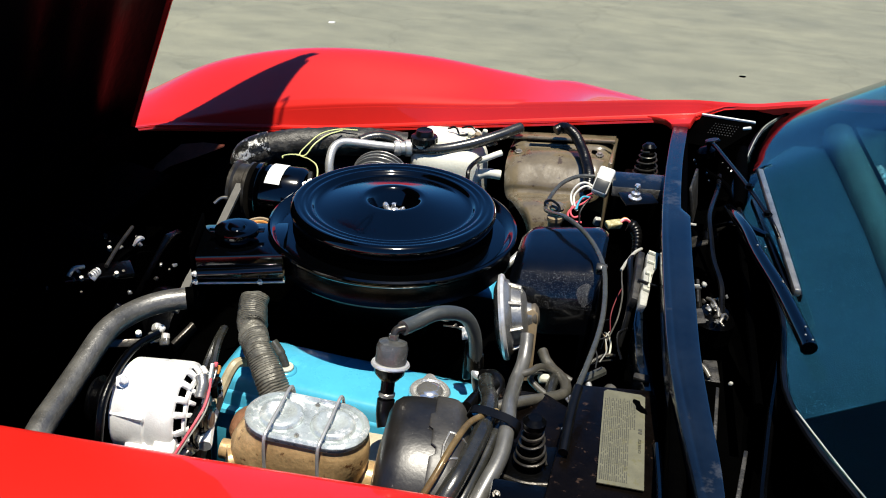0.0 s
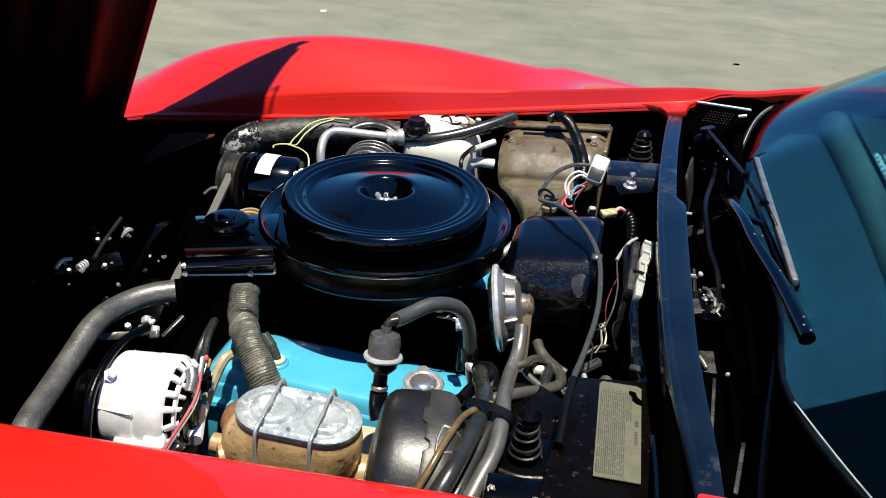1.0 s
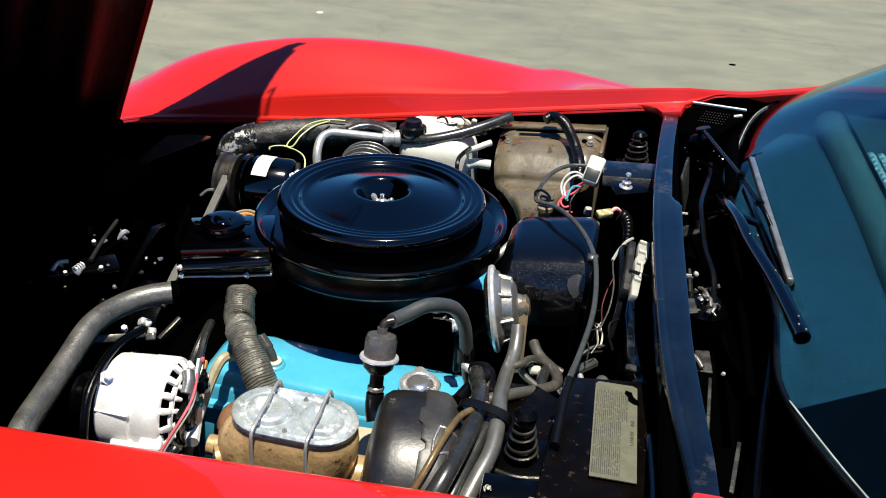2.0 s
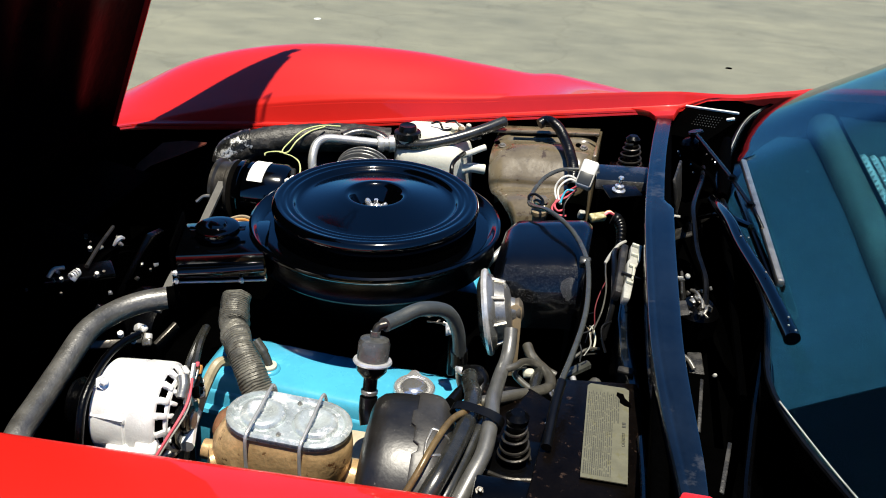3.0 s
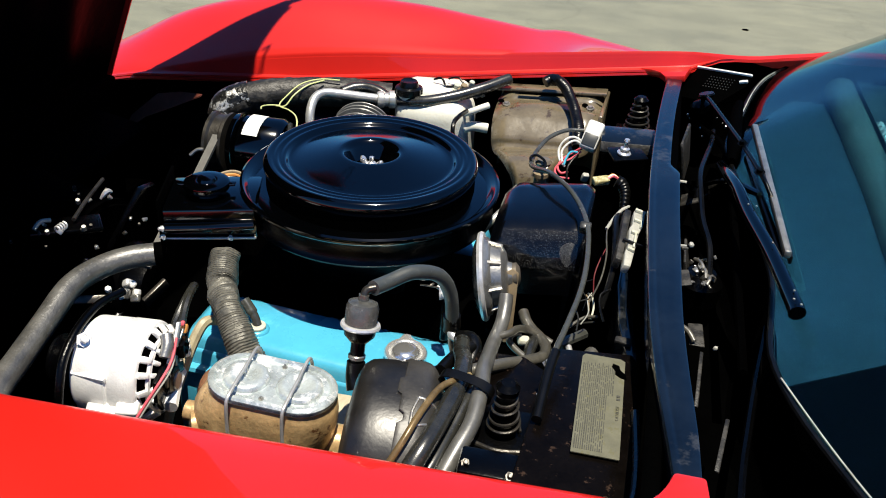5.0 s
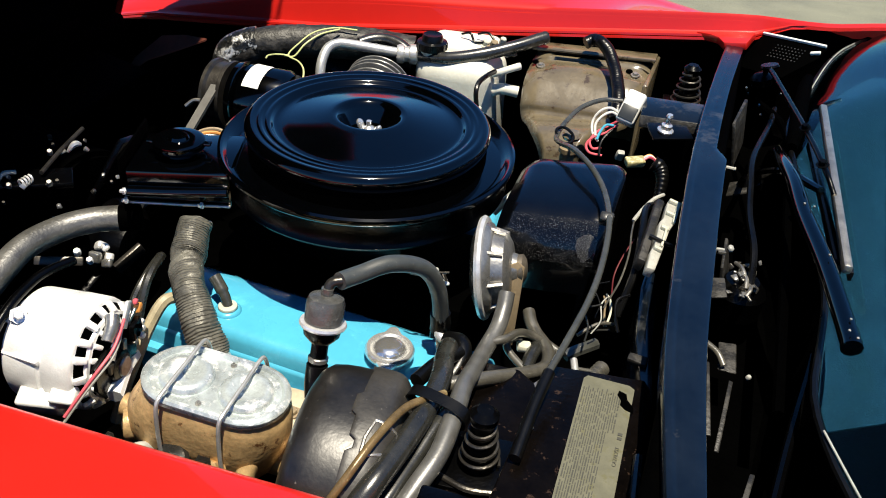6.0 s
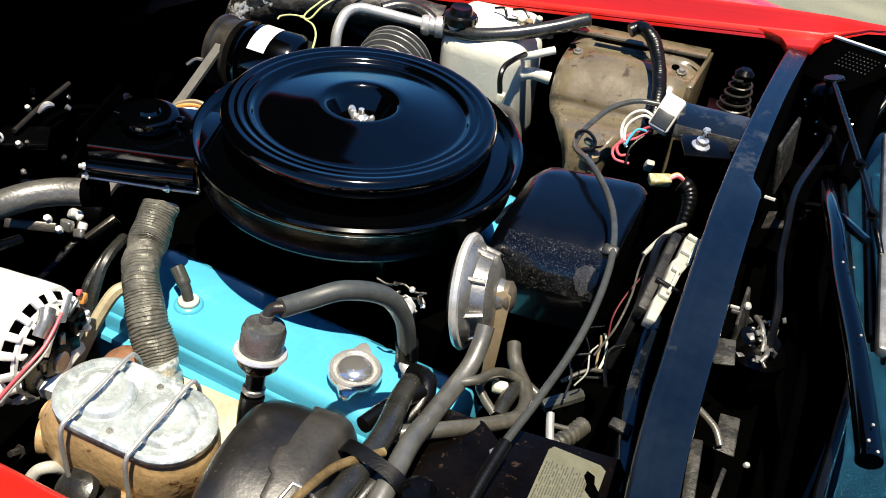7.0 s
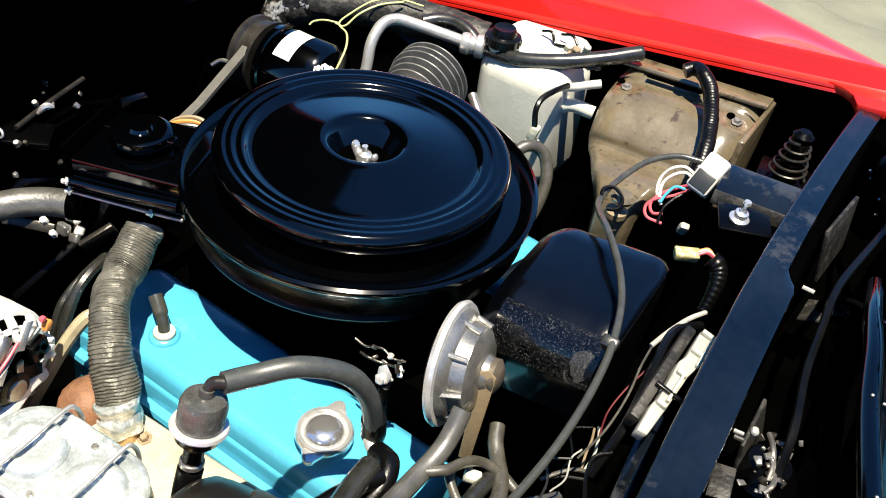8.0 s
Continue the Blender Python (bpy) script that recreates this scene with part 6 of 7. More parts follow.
RW = [(REDWIRE, [(0.300, 0.300, 0.770), (0.288, 0.300, 0.760), (0.272, 0.282, 0.752), (0.266, 0.266, 0.742), (0.274, 0.258, 0.735), (0.286, 0.262, 0.738)]),
      (REDWIRE, [(0.302, 0.296, 0.766), (0.286, 0.288, 0.752), (0.270, 0.272, 0.748), (0.262, 0.262, 0.738), (0.270, 0.252, 0.730), (0.290, 0.255, 0.728)]),
      (WHITE, [(0.300, 0.306, 0.782), (0.284, 0.304, 0.788), (0.270, 0.298, 0.782), (0.262, 0.292, 0.766), (0.266, 0.280, 0.752), (0.278, 0.272, 0.742)]),
      (WHITE, [(0.300, 0.302, 0.778), (0.288, 0.300, 0.783), (0.276, 0.294, 0.777), (0.268, 0.286, 0.764), (0.272, 0.274, 0.750)]),
      (TEAL, [(0.296, 0.294, 0.764), (0.284, 0.290, 0.764), (0.278, 0.280, 0.755), (0.276, 0.270, 0.746)]),
      (RUBBER, [(0.298, 0.288, 0.762), (0.290, 0.276, 0.756), (0.284, 0.262, 0.745), (0.286, 0.250, 0.730)])]
for mat, pts in RW:
    solo("wire", tube(pts, 0.0021, 8, 8), mat, "thin coloured wire looped below the relay", "wire", "relay wires")
solo("connector", crumple(block((0.012, 0.010, 0.018), (0.318, 0.255, 0.735), (20, 10, 20), 0.003), 0.002, 60), GRUBBY, "small grubby plastic plug below the relay", "connector")
bk = thing("coil_bracket", (0.37, 0.22, 0.76), "blue-black steel bracket with a bright bolt", "bracket")
part("plate", block((0.104, 0.060, 0.006), (0.386, 0.280, 0.814), (6, -2, 4), 0.002), BAND, bk)
part("edge", block((0.100, 0.006, 0.018), (0.386, 0.249, 0.805), (-20, -2, 4), 0.002), SPLASH, bk, "dusty turned-down front edge")
part("tab", block((0.060, 0.050, 0.005), (0.384, 0.218, 0.808), (2, -2, 22), 0.002), SATIN, bk, "black tab under the bolt")
part("front_face", block((0.085, 0.006, 0.06), (0.385, 0.236, 0.770), (0, -4, 4), 0.002), MATT, bk)
part("bolt", lathe([(0, 0), (0.012, 0), (0.012, 0.002), (0.008, 0.004), (0.008, 0.010), (0.0035, 0.012), (0.0035, 0.022), (0.005, 0.024), (0.004, 0.027), (0, 0.027)], (0.378, 0.212, 0.811), (0.08, -0.05, 1), 20), CAPMETAL, bk, "bright bolt")
solo("conduit", crumple(tube([(0.200, 0.500, 0.812), (0.212, 0.508, 0.818), (0.232, 0.492, 0.820), (0.249, 0.480, 0.806), (0.263, 0.455, 0.794), (0.276, 0.425, 0.780), (0.285, 0.395, 0.768), (0.290, 0.36, 0.745)], 0.0108, 14, 8, ribs=0.00012, pitch=0.005), 0.0014, 40), RUBBER, "ribbed black wiring conduit over the heater case", "conduit")


def latch(at, label, wide=1.0):
    """Hood pin with a coil spring on a plate."""
    x, y, z = at
    t = thing("hood_latch", at, label, "hood latch", "hood latches")
    part("base_plate", block((0.07, 0.075, 0.006), (x, y, z - 0.002), (0, 0, 6), 0.002), SATIN, t)
    part("pin", lathe([(0, 0), (0.016, 0), (0.015, 0.020), (0.012, 0.034), (0.011, 0.055), (0.013, 0.058), (0.014, 0.066), (0.008, 0.072), (0, 0.072)], (x, y, z), (0, 0, 1), 20), WORN, t)
    part("coil_spring", tube([(x + wide * (0.025 - 0.012 * k / 40) * math.cos(k * 0.75), y + wide * (0.026 - 0.012 * k / 40) * math.sin(k * 0.75), z + 0.004 + 0.055 * k / 40 + 0.0012 * math.sin(k * 0.31)) for k in range(41)], 0.0019, 6, 3), DARKSTEEL, t, "black coil spring with bright wear")
    part("wire_rod", tube([(x - 0.03, y - 0.03, z + 0.002), (x, y - 0.038, z + 0.004), (x + 0.032, y - 0.03, z + 0.003)], 0.003, 8, 5), DARKSTEEL, t)
    return t


latch((0.392, 0.400, 0.775), "black hood latch with a coil spring beside the heater case")
latch((0.300, -0.420, 0.722), "black hood latch with a coil spring beside the emission label", 0.8)

# ---- wiring along the firewall ----
tb = thing("fuse_block", (0.405, -0.05, 0.74), "grubby white terminal block with wires", "terminal block")
fm = Matrix.Translation((0.4095, -0.066, 0.8045)) @ Euler((radians(4.9), radians(14), 0)).to_matrix().to_4x4()
part("body", crumple(slab([(-0.003, 0.070), (0.013, 0.070), (0.012, 0.030), (0.009, 0.010), (0.008, -0.030), (0.005, -0.072), (-0.004, -0.074), (-0.006, -0.040), (-0.004, -0.030), (-0.006, 0.020), (-0.003, 0.030)], 0.014, fm @ Matrix.Translation((0, 0, -0.010)), 0.0015), 0.0014, 60), GRUBBY, tb)
for u, v, du, dv in ((0.010, 0.047, 0.004, 0.044), (0.005, 0.067, 0.016, 0.005), (0.004, 0.040, 0.012, 0.004), (0.002, 0.008, 0.010, 0.006), (0.001, -0.036, 0.010, 0.005), (0.004, -0.012, 0.003, 0.036)):
    b2 = block((du, dv, 0.006), (u, v, 0.006), (0, 0, 0), 0.0012)
    bmesh.ops.transform(b2, matrix=fm, verts=b2.verts)
    part("rib", b2, PALE, tb)
# dark strip stands in for the shadow on the block's left half
b2 = block((0.010, 0.13, 0.018), (-0.012, 0.002, -0.006), (0, 0, 0), 0.002)
bmesh.ops.transform(b2, matrix=fm, verts=b2.verts)
part("shaded_half", b2, SPLASH, tb, "dark strip painted for the block's shaded left half")
b2 = block((0.030, 0.004, 0.004), (0.002, -0.020, 0.007), (0, 0, 0), 0.001)
bmesh.ops.transform(b2, matrix=fm, verts=b2.verts)
part("clip", b2, RUBBER, tb)

cn = thing("connector", (0.362, 0.10, 0.77), "yellowed plastic plug with pink and white wires", "connector")
part("plug", crumple(block((0.028, 0.015, 0.012), (0.350, 0.136, 0.790), (14, -2, 30), 0.003, segs=3), 0.0022, 70), material("yellowed_plastic", (0.33, 0.29, 0.13), 0.4, var=0.35, scale=90, bump=0.2, spots=(0.62, 0.58, 0.36), spot_scale=90, spot_cut=0.55), cn)
part("boot", tube([(0.374, 0.152, 0.786), (0.384, 0.151, 0.782), (0.391, 0.143, 0.772), (0.393, 0.130, 0.757), (0.392, 0.118, 0.742)], lambda t: 0.0115 - 0.005 * t, 12, 6, ribs=0.0003, pitch=0.006), RUBBER, cn, "black ribbed boot")
for i, mat in enumerate((REDWIRE, WHITE, ORANGE)):
    part("lead", tube([(0.360, 0.143 + 0.004 * (i - 1), 0.794), (0.368, 0.149 + 0.003 * (i - 1), 0.797), (0.378, 0.152, 0.790)], 0.0022, 6, 5), mat, cn)
solo("cable", tube([(0.300, 0.312, 0.800), (0.270, 0.300, 0.800), (0.244, 0.268, 0.795), (0.230, 0.215, 0.788), (0.229, 0.165, 0.788), (0.243, 0.125, 0.800), (0.272, 0.075, 0.819), (0.305, 0.028, 0.822), (0.330, -0.017, 0.818), (0.347, -0.075, 0.817), (0.354, -0.122, 0.809), (0.357, -0.181, 0.805), (0.355, -0.235, 0.801), (0.348, -0.30, 0.797), (0.340, -0.36, 0.790), (0.338, -0.44, 0.777)], 0.0039, 10, 8), WIREGREY, "long grey cable looping from the relay over the shield", "cable")
solo("cable_clip", block((0.017, 0.013, 0.018), (0.344, -0.071, 0.812), (30, 0, 0), 0.003), HOSE, "small black plastic clip on the grey cable", "clip")
solo("cable_boot", tube([(0.342, -0.345, 0.792), (0.339, -0.39, 0.786), (0.338, -0.45, 0.776)], 0.0062, 10, 5), RUBBER, "black sleeve on the cable's lower end", "sleeve")
solo("wire", tube([(0.232, 0.160, 0.786), (0.226, 0.176, 0.794), (0.236, 0.188, 0.794), (0.250, 0.182, 0.788), (0.252, 0.166, 0.784), (0.242, 0.156, 0.784)], 0.0024, 8, 8), RUBBER, "small black wire loop on the shield", "wire")
HARN = [([(0.400, 0.06, 0.79), (0.390, 0.03, 0.797), (0.380, 0.0, 0.795), (0.373, -0.022, 0.789)], 0.0026, GRUBBY),
        ([(0.374, -0.020, 0.788), (0.376, -0.055, 0.790), (0.380, -0.090, 0.783), (0.378, -0.125, 0.765), (0.368, -0.150, 0.740)], 0.0012, DUSTY),
        ([(0.402, 0.05, 0.78), (0.385, 0.00, 0.80), (0.388, -0.06, 0.80), (0.392, -0.12, 0.78), (0.385, -0.16, 0.74)], 0.0045, RUBBER),
        ([(0.380, -0.03, 0.768), (0.372, -0.06, 0.758), (0.368, -0.085, 0.744), (0.371, -0.10, 0.725)], 0.0010, DARKRED),
        ([(0.361, -0.079, 0.705), (0.366, -0.10, 0.712), (0.368, -0.115, 0.708), (0.372, -0.130, 0.698)], 0.0013, TAN),
        ([(0.364, -0.075, 0.706), (0.371, -0.095, 0.712), (0.375, -0.111, 0.706), (0.374, -0.128, 0.698)], 0.0015, PALE),
        ([(0.345, -0.163, 0.700), (0.356, -0.148, 0.704), (0.368, -0.136, 0.706), (0.383, -0.126, 0.702)], 0.0022, DUSTY),
        ([(0.346, -0.158, 0.696), (0.360, -0.146, 0.699), (0.380, -0.134, 0.698)], 0.0016, HOSE),
        ([(0.340, -0.206, 0.700), (0.350, -0.196, 0.703), (0.358, -0.188, 0.704), (0.369, -0.172, 0.702)], 0.0072, WIREGREY)]
random.seed(21)
for k in range(4):
    x, y, z = 0.382 + random.uniform(-0.02, 0.012), -0.13 - 0.012 * k, 0.765 - 0.003 * k
    HARN.append(([(x, y, z), (x - random.uniform(0.004, 0.02), y - 0.012, z - 0.004), (x - random.uniform(-0.006, 0.01), y - 0.026, z - 0.016), (x - random.uniform(0, 0.012), y - 0.036, z - 0.03)], random.choice((0.0009, 0.0012, 0.0020)), (RUBBER, RUBBER, GRUBBY, HOSE, RUBBER, WIREGREY, TAN)[k]))
for pts, r, mat in HARN:
    solo("wire", tube(pts, r, 8, 8), mat, "loose wire of the harness along the firewall", "wire", "firewall harness")
for pts, r, mat, lab in (([(0.258, -0.235, 0.715), (0.272, -0.220, 0.714), (0.279, -0.196, 0.706), (0.288, -0.178, 0.694), (0.306, -0.168, 0.682), (0.326, -0.170, 0.674)], 0.0052, DUSTY, "bent grey-green pipe arching between the hoses"),
                         ([(0.276, -0.122, 0.684), (0.284, -0.138, 0.680), (0.295, -0.152, 0.677), (0.312, -0.175, 0.680), (0.321, -0.200, 0.684), (0.320, -0.226, 0.690), (0.305, -0.256, 0.702), (0.278, -0.299, 0.722), (0.255, -0.322, 0.728), (0.225, -0.345, 0.728)], 0.0082, DUSTY, "dusty grey hose curling round to the booster"),
                         ([(0.282, -0.184, 0.690), (0.272, -0.192, 0.692), (0.270, -0.205, 0.690), (0.279, -0.214, 0.686), (0.297, -0.226, 0.682)], 0.0048, DUSTY, "small curled grey tube by the firewall"),
                         ([(0.300, -0.226, 0.680), (0.300, -0.208, 0.682), (0.301, -0.190, 0.681), (0.302, -0.172, 0.676)], 0.0085, HOSE, "short dusty black hose"),
                         ([(0.352, -0.222, 0.712), (0.358, -0.238, 0.708), (0.366, -0.256, 0.702)], 0.0042, PIPE, "pale metal stay by the firewall"),
                         ([(0.355, -0.230, 0.706), (0.370, -0.224, 0.703), (0.386, -0.216, 0.700)], 0.0028, DUSTY, "thin metal stay by the firewall"),
                         ([(0.205, -0.235, 0.70), (0.225, -0.245, 0.708), (0.232, -0.27, 0.70), (0.222, -0.30, 0.685)], 0.011, RUBBER, "black rubber elbow hose"),
                         ([(0.228, -0.262, 0.71), (0.216, -0.30, 0.722), (0.205, -0.34, 0.725)], 0.0085, RUBBER, "short black hose beside the booster")):
    solo("hose", tube(pts, r, 10, 8), mat, lab, "hose", "small hoses by the firewall")

solo("connector", crumple(block((0.018, 0.012, 0.010), (0.288, -0.190, 0.684), (10, 10, 30), 0.003), 0.002, 60), PALE, "small pale plastic connector among the hoses", "connector")
solo("flexible_conduit", tube([(0.362, -0.250, 0.694), (0.370, -0.240, 0.697), (0.378, -0.224, 0.698), (0.384, -0.205, 0.696)], 0.0085, 12, 6, ribs=0.0012, pitch=0.006), DUSTY, "ribbed grey conduit behind the label panel", "conduit")

# ---- black panel with the emission label ----
pn = thing("wheelhouse_panel", (0.35, -0.40, 0.56), "black moulded panel carrying an aged emission label", "panel")
ol = [(0.252, -0.330), (0.252, -0.262), (0.30, -0.258), (0.345, -0.285), (0.352, -0.300), (0.432, -0.288), (0.440, -0.30), (0.448, -0.48), (0.452, -0.565), (0.33, -0.575), (0.325, -0.53), (0.327, -0.40)]
part("top", slab([(0.335, -0.305), (0.432, -0.288), (0.440, -0.30), (0.448, -0.48), (0.450, -0.560), (0.325, -0.580)], 0.16, Matrix.Translation((0, 0, 0.607)), 0.002), PANEL, pn)
part("shelf", slab([(0.235, -0.345), (0.240, -0.275), (0.30, -0.270), (0.334, -0.292), (0.334, -0.580), (0.235, -0.585)], 0.14, Matrix.Translation((0, 0, 0.578)), 0.002), PANEL, pn)
part("bent_tube", tube([(0.442, -0.40, 0.772), (0.448, -0.48, 0.773), (0.448, -0.53, 0.773), (0.440, -0.555, 0.773), (0.425, -0.562, 0.77)], 0.0045, 8, 6), HOSE, pn, "thin bent grey-black tube")
for q in ((0.276, -0.520, 0.760), (0.324, -0.526, 0.760)):
    part("bolt", crumple(hexbolt(q, (0.2, -0.5, 0.9), 0.003, 0.005), 0.0008, 90), DARKSTEEL, pn)
for q in ((0.332, -0.555, 0.768), (0.337, -0.40, 0.768), (0.335, -0.34, 0.767)):
    part("screw", hexbolt(q, (0, 0, 1), 0.004, 0.005), STEEL, pn)
part("front_bracket", block((0.064, 0.040, 0.05), (0.300, -0.512, 0.735), (0, 0, 3), 0.004), SATIN, pn, "black metal bracket")
part("duct", slab([(0.404, -0.030), (0.420, -0.060), (0.432, -0.190), (0.447, -0.300), (0.438, -0.302), (0.412, -0.190), (0.402, -0.090)], 0.10, Matrix.Translation((0, 0, 0.640)), 0.003), BAND, pn, "dark blue-black duct along the firewall")
part("duct_cap", crumple(block((0.022, 0.014, 0.006), (0.421, -0.232, 0.744), (0, 0, -6), 0.002), 0.0015, 60), SPLASH, pn, "dusty grey seam on the duct")
LBL = Matrix.Translation((0.402, -0.397, 0.7705)) @ Euler((0, 0, radians(90 + 2))).to_matrix().to_4x4()
lb = thing("emission_label", LBL.translation, "aged yellow-grey emission label printed in small dark type", "label")
part("paper", slab([(-0.084, -0.0255), (0.084, -0.0255), (0.088, -0.02), (0.088, 0.022), (0.083, 0.0255), (-0.084, 0.0255)], 0.0012, LBL, 0.0), PAPER, lb)
random.seed(4)
for line in range(17):
    v = 0.0228 - line * 0.00225
    u = -0.078
    b = bmesh.new()
    while u < 0.07:
        w = random.uniform(0.002, 0.011)
        if u + w > 0.076:
            break
        if line < 14 or u > 0.012:
            b2 = block((w, 0.0009 if line % 4 else 0.0013, 0.0004), (u + w / 2, v, 0.0015), (0, 0, 0), 0)
            bmesh.ops.transform(b2, matrix=LBL, verts=b2.verts)
            merge(b, b2)
        u += w + random.choice((0.0012, 0.0015, 0.004))
    part("print_line", b, INK, lb)


def lettering(text, size, m, mat, name, parent):
    """Raised printed word in the built-in font."""
    c = bpy.data.curves.new(name, 'FONT')
    c.body, c.size, c.extrude, c.align_x, c.align_y = text, size, 0.0002, 'CENTER', 'CENTER'
    tmp = bpy.data.objects.new(name, c)
    scene.collection.objects.link(tmp)
    me = bpy.data.meshes.new_from_object(tmp.evaluated_get(bpy.context.evaluated_depsgraph_get()))
    bpy.data.objects.remove(tmp)
    b3 = bmesh.new()
    b3.from_mesh(me)
    bpy.data.meshes.remove(me)
    bmesh.ops.transform(b3, matrix=m, verts=b3.verts)
    return part(name, b3, mat, parent)


lettering("CATALYST", 0.0052, LBL @ Matrix.Translation((-0.012, -0.0200, 0.0016)), INK, "word", lb)
for k in range(2):
    part("print_bar", slab([(0, 0), (0.0035, 0), (0.0035, 0.0042), (0, 0.0042)], 0.0005, LBL @ Matrix.Translation((0.010 + 0.0055 * k, -0.0222, 0.0014)), 0.0), INK, lb, "short dark printed bar")
TEAR = [(-0.016, -0.003), (-0.007, -0.006), (0.002, -0.004), (0.010, -0.0062), (0.016, -0.001), (0.011, 0.003), (0.003, 0.0025), (-0.003, 0.0055), (-0.010, 0.003)]
part("tear", slab(TEAR, 0.0006, LBL @ Matrix.Translation((0.062, -0.018, 0.0014)) @ Euler((0, 0, 0.5)).to_matrix().to_4x4(), 0.0), MATT, lb, "dark torn patch")

# ---- dark front of the bay ----
fs = thing("fan_shroud", (-0.55, CY, 0.40), "matt black fan shroud in deep shade", "fan shroud")
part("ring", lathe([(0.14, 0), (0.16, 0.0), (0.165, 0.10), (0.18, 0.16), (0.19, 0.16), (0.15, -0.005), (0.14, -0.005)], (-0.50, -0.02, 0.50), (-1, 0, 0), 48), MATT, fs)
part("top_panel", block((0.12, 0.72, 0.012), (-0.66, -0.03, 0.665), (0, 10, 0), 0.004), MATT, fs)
solo("hood_hinge_plate", grid([[(-0.676, 0.35, 0.627), (-0.665, 0.37, 0.660)], [(-0.62, 0.35, 0.672), (-0.605, 0.385, 0.712)], [(-0.55, 0.35, 0.705), (-0.545, 0.375, 0.728)], [(-0.485, 0.35, 0.737), (-0.483, 0.354, 0.739)]], thick=0.003), RUSTRED, "thin reddish-brown hinge plate in the dark nose", "hinge plate")
fan = thing("fan_clutch", (-0.45, -0.02, 0.42), "black fan clutch hub with bright bolts", "fan")
part("hub", lathe([(0, 0), (0.05, 0.0), (0.06, 0.02), (0.075, 0.03), (0.075, 0.05), (0, 0.05)], (-0.40, -0.02, 0.52), (-1, 0, 0), 32), SATIN, fan)
for k in range(5):
    a = 2 * math.pi * k / 5
    part("blade", block((0.012, 0.13, 0.06), (-0.455, -0.02 + 0.12 * math.cos(a), 0.52 + 0.12 * math.sin(a)), (math.degrees(a), 25, 0), 0.003), SATIN, fan)
hs = thing("headlight_linkage", (-0.47, -0.10, 0.62), "black headlight linkage with small bright bolts and springs", "linkage")
part("arm", block((0.11, 0.05, 0.010), (-0.475, -0.13, 0.688), (0, 4, 40), 0.003), SATIN, hs)
part("rod", tube([(-0.462, -0.125, 0.700), (-0.480, -0.06, 0.702), (-0.495, 0.009, 0.704)], 0.0035, 8, 6), DARKSTEEL, hs)
part("tab", tube([(-0.403, -0.128, 0.750), (-0.396, -0.120, 0.760), (-0.392, -0.112, 0.757)], lambda t: 0.0018 + 0.003 * math.sin(t * 3), 8, 5), PIPE, hs)
part("bracket", tube([(-0.503, -0.170, 0.697), (-0.500, -0.156, 0.705), (-0.492, -0.142, 0.702)], 0.0038, 8, 5), STEEL, hs)
part("spring", tube([(-0.465 + 0.006 * math.cos(k * 0.9), -0.163 + 0.0008 * k, 0.700 + 0.006 * math.sin(k * 0.9)) for k in range(24)], 0.0016, 6, 3), GLINT, hs)
for q, r in (((-0.474, -0.175, 0.698), 0.0055), ((-0.487, -0.075, 0.700), 0.006), ((-0.427, -0.148, 0.700), 0.006), ((-0.418, -0.142, 0.703), 0.0045), ((-0.521, -0.035, 0.700), 0.005), ((-0.503, -0.050, 0.698), 0.004), ((-0.447, -0.215, 0.700), 0.0035), ((-0.505, -0.22, 0.70), 0.0035), ((-0.36, -0.10, 0.695), 0.0035)):
    part("bolt", hexbolt(q, (0.25, -0.35, 0.9), r * 0.7, r * 1.5, washer=False), STEEL if r > 0.005 else DARKSTEEL, hs)
random.seed(53)
for k, (x, y) in enumerate(((-0.498, -0.153), (-0.458, -0.165), (-0.430, -0.147), (-0.379, -0.094), (-0.357, -0.087), (-0.363, -0.136), (-0.523, -0.033), (-0.478, -0.059), (-0.472, -0.017), (-0.451, -0.039), (-0.380, -0.187), (-0.483, -0.181))):
    part("link_end", crumple(block((random.uniform(0.004, 0.010), random.uniform(0.004, 0.009), random.uniform(0.003, 0.007)), (x, y, 0.700), (random.uniform(-50, 50), random.uniform(-50, 50), random.uniform(0, 180)), 0.001), 0.0022, 110), (STEEL, SERVO, DARKSTEEL)[k % 3], hs)
for pts in ([(-0.17, -0.33, 0.62), (-0.16, -0.36, 0.625), (-0.145, -0.40, 0.62)],):
    solo("bracket", tube(pts, 0.01, 8, 6), ALU, "bright cast bracket behind the alternator", "bracket")
wp = thing("water_pump_housing", (-0.39, -0.10, 0.54), "bright cast pump housing in the dark front of the bay", "housing")
random.seed(5)
for k in range(6):
    part("casting", crumple(block((random.uniform(0.011, 0.019), random.uniform(0.008, 0.014), random.uniform(0.010, 0.019)), (-0.384 + 0.0045 * k, -0.130 + random.uniform(-0.012, 0.012), 0.583 + random.uniform(-0.010, 0.012)), (random.uniform(-40, 40), random.uniform(-40, 40), random.uniform(-40, 40)), 0.004, segs=3), 0.0015, 70), (GLINT, SERVO, ALU, DARKSTEEL)[k % 4], wp)
part("bolt", hexbolt((-0.400, -0.150, 0.590), (0.2, -0.4, 0.9), 0.0055, 0.010, washer=False), ALU, wp)
part("bolt", hexbolt((-0.372, -0.158, 0.588), (0.2, -0.4, 0.9), 0.005, 0.010, washer=False), ALU, wp)
part("strip", block((0.008, 0.050, 0.022), (-0.332, -0.122, 0.585), (25, 10, -20), 0.002), DARKSTEEL, wp, "grey strap in sunlight")
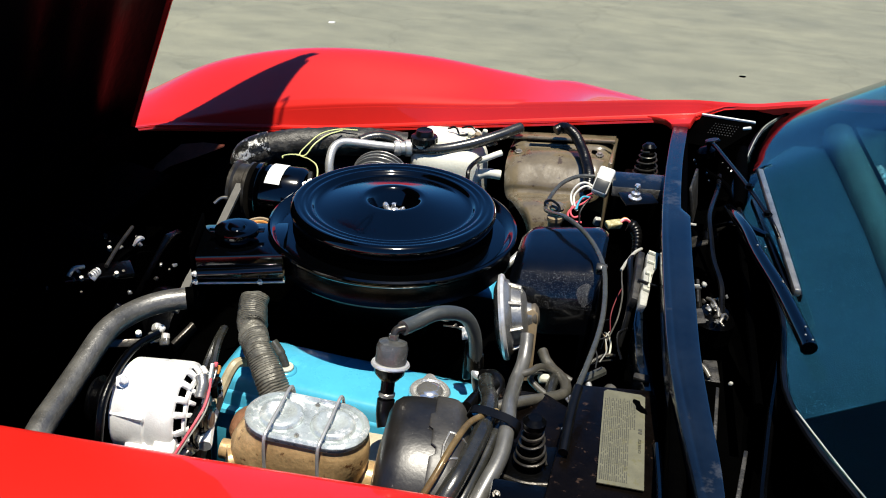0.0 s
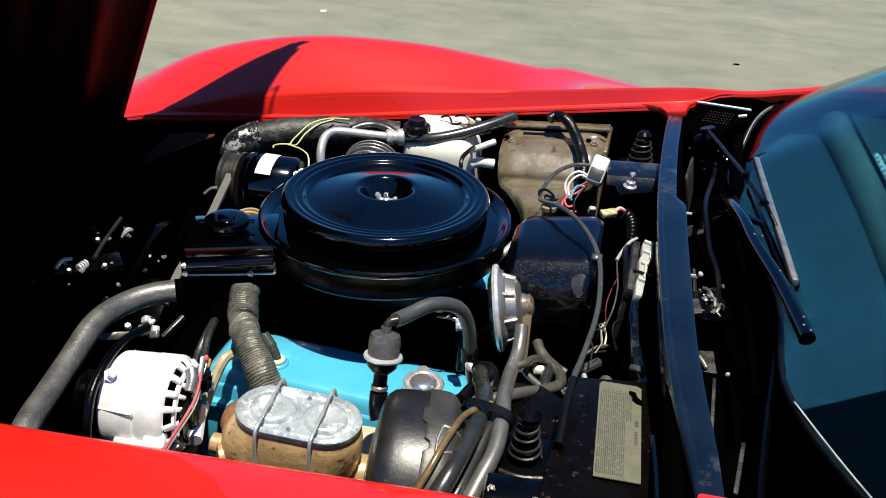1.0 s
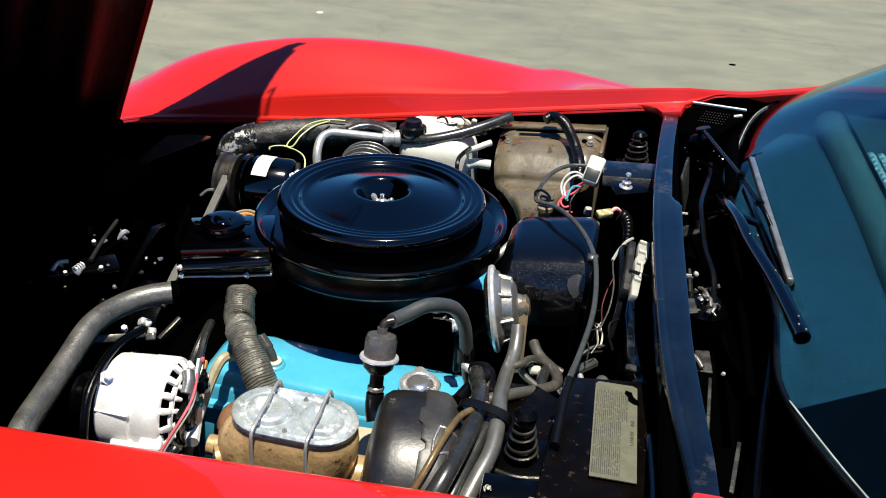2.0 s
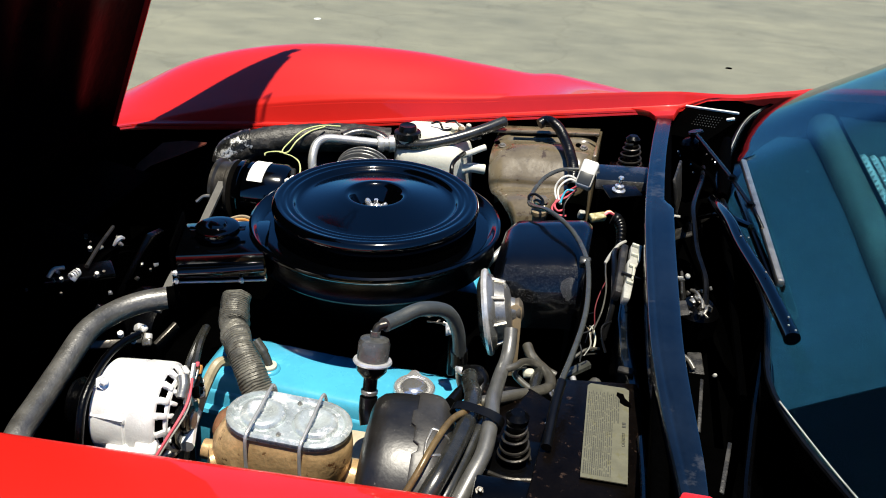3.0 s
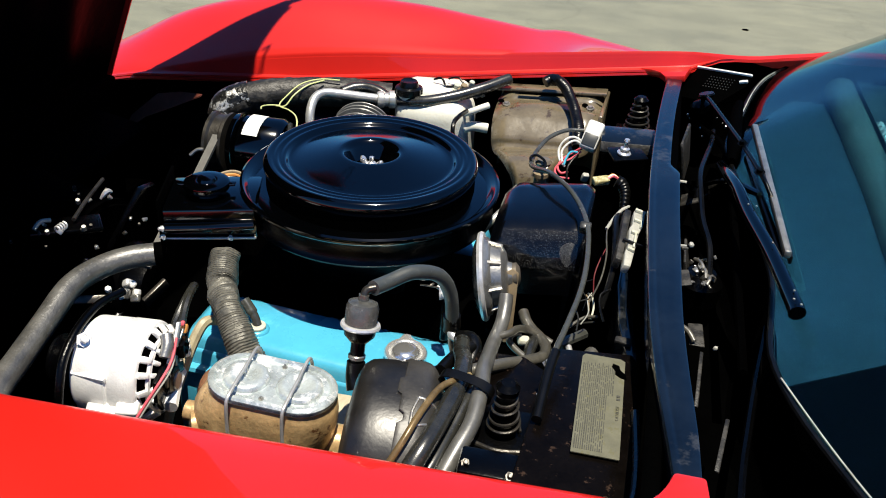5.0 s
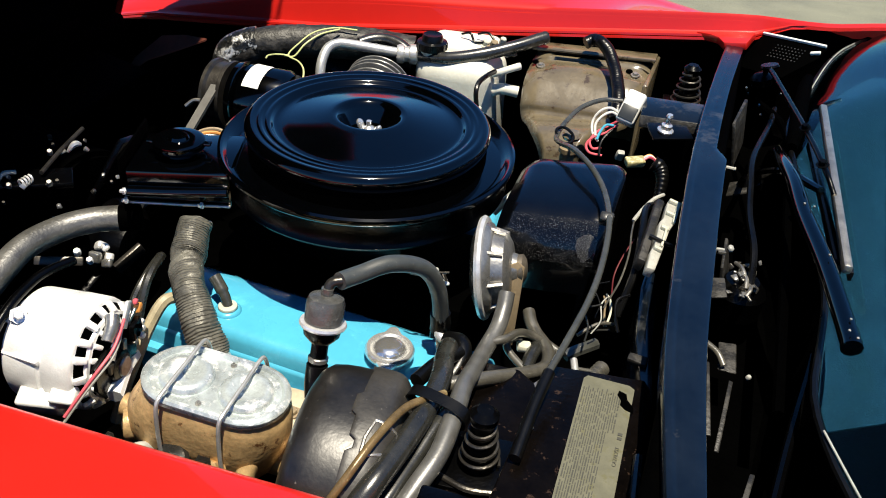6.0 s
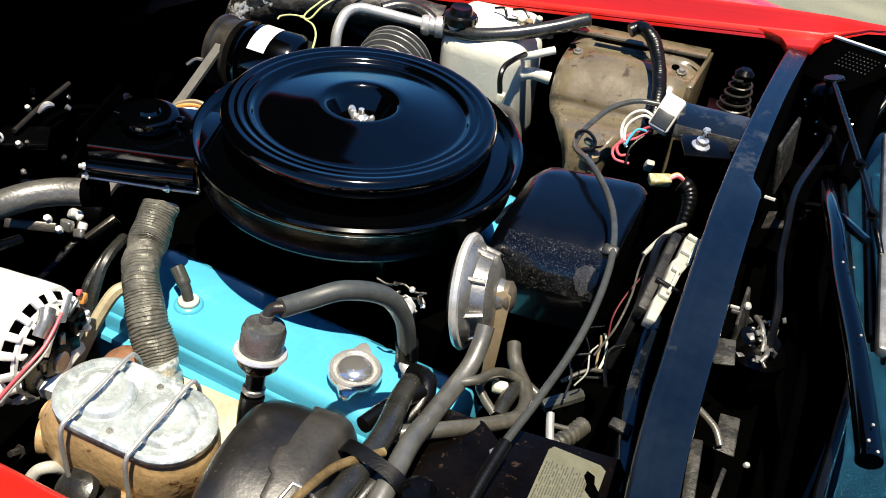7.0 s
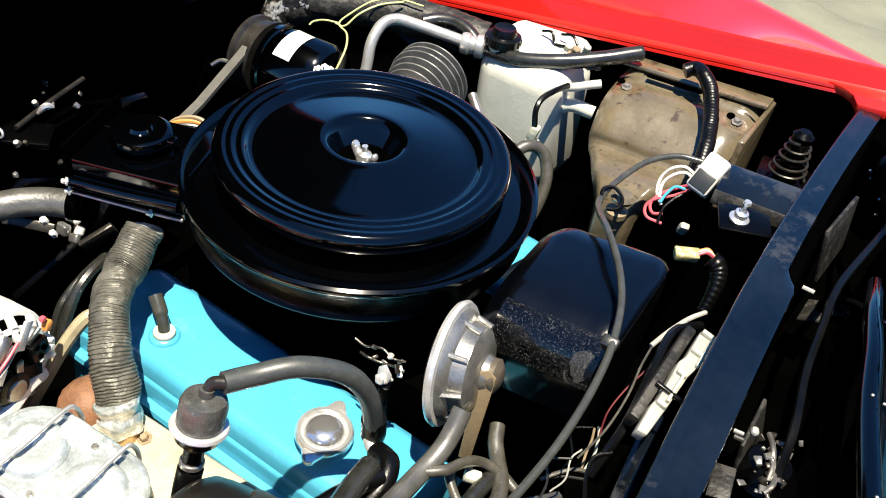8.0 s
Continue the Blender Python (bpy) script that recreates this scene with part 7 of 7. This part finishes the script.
part("strip", block((0.070, 0.008, 0.014), (-0.440, -0.150, 0.565), (-40, 5, 30), 0.002), DARKSTEEL, wp, "dark steel strap")

# ---- small pieces round the air cleaner ----
for k, mat in enumerate((TAN, ORANGE, HOSE)):
    solo("wire", tube([(-0.245, -0.078 - 0.004 * k, 0.765), (-0.236, -0.060 - 0.004 * k, 0.786 - 0.003 * k), (-0.215, -0.045 - 0.003 * k, 0.792 - 0.004 * k), (-0.195, -0.040, 0.783 - 0.004 * k), (-0.175, -0.035, 0.755)], 0.003, 8, 8), mat, "tan and orange wire arched beside the coolant cap", "wire", "loom beside the cap")
lk = thing("throttle_linkage", (0.17, -0.19, 0.66), "small bright throttle linkage beside the air cleaner", "linkage")
part("rod", tube([(0.118, -0.160, 0.735), (0.132, -0.160, 0.733), (0.148, -0.155, 0.737), (0.162, -0.156, 0.733), (0.176, -0.152, 0.734)], 0.0012, 8, 5), DARKSTEEL, lk)
part("rod", tube([(0.130, -0.166, 0.728), (0.142, -0.168, 0.730), (0.155, -0.163, 0.727), (0.172, -0.160, 0.730)], 0.0013, 8, 5), DARKSTEEL, lk)
random.seed(17)
for k in range(11):
    q = (0.160 + random.uniform(-0.022, 0.022), -0.166 + random.uniform(-0.016, 0.014), 0.728 + random.uniform(-0.008, 0.010))
    part("link", crumple(block((random.uniform(0.003, 0.010), random.uniform(0.003, 0.007), random.uniform(0.002, 0.005)), q, (random.uniform(-50, 50), random.uniform(-50, 50), random.uniform(0, 180)), 0.0008), 0.001, 120), (GLINT, SERVO, DARKSTEEL, ALU)[k % 4], lk)
part("lever", slab([(-0.006, -0.010), (0.006, -0.008), (0.009, 0.002), (0.001, 0.012), (-0.006, 0.008)], 0.002, Matrix.Translation((0.166, -0.176, 0.728)) @ Euler((radians(60), 0, radians(20))).to_matrix().to_4x4(), 0.001), PIPE, lk, "bright cast lever")
part("bolt", hexbolt((0.168, -0.182, 0.730), (0.3, -0.8, 0.4), 0.004, 0.007), GLINT, lk)
part("bracket", block((0.012, 0.02, 0.07), (0.170, -0.175, 0.685), (0, 0, 20), 0.003), SATIN, lk)
solo("heater_hose", tube([(0.050, 0.275, 0.70), (0.066, 0.308, 0.713), (0.086, 0.325, 0.700), (0.104, 0.312, 0.670), (0.108, 0.285, 0.63), (0.10, 0.25, 0.60)], 0.0090, 14, 8), DUSTY, "dusty tan-grey heater hose bent beside the air cleaner", "hose")
solo("vacuum_pipe", tube([(0.172, 0.06, 0.70), (0.190, 0.075, 0.722), (0.203, 0.105, 0.728), (0.205, 0.13, 0.715)], 0.006, 10, 6), PIPE, "short pale metal vacuum pipe", "pipe")
ts = thing("temperature_sender", (0.243, 0.192, 0.72), "brass sender with a round brown cap", "sender")
part("body", lathe([(0, 0), (0.011, 0), (0.011, 0.016), (0.014, 0.017), (0.014, 0.024), (0.009, 0.026), (0, 0.026)], (0.244, 0.196, 0.736), (0, 0, 1), 20), TAN, ts)
part("cap", lathe([(0, 0), (0.004, 0), (0.004, 0.008), (0.013, 0.012), (0.015, 0.017), (0.011, 0.022), (0, 0.023)], (0.246, 0.199, 0.762), (0, 0, 1), 24), BROWN, ts, "round brown cap")
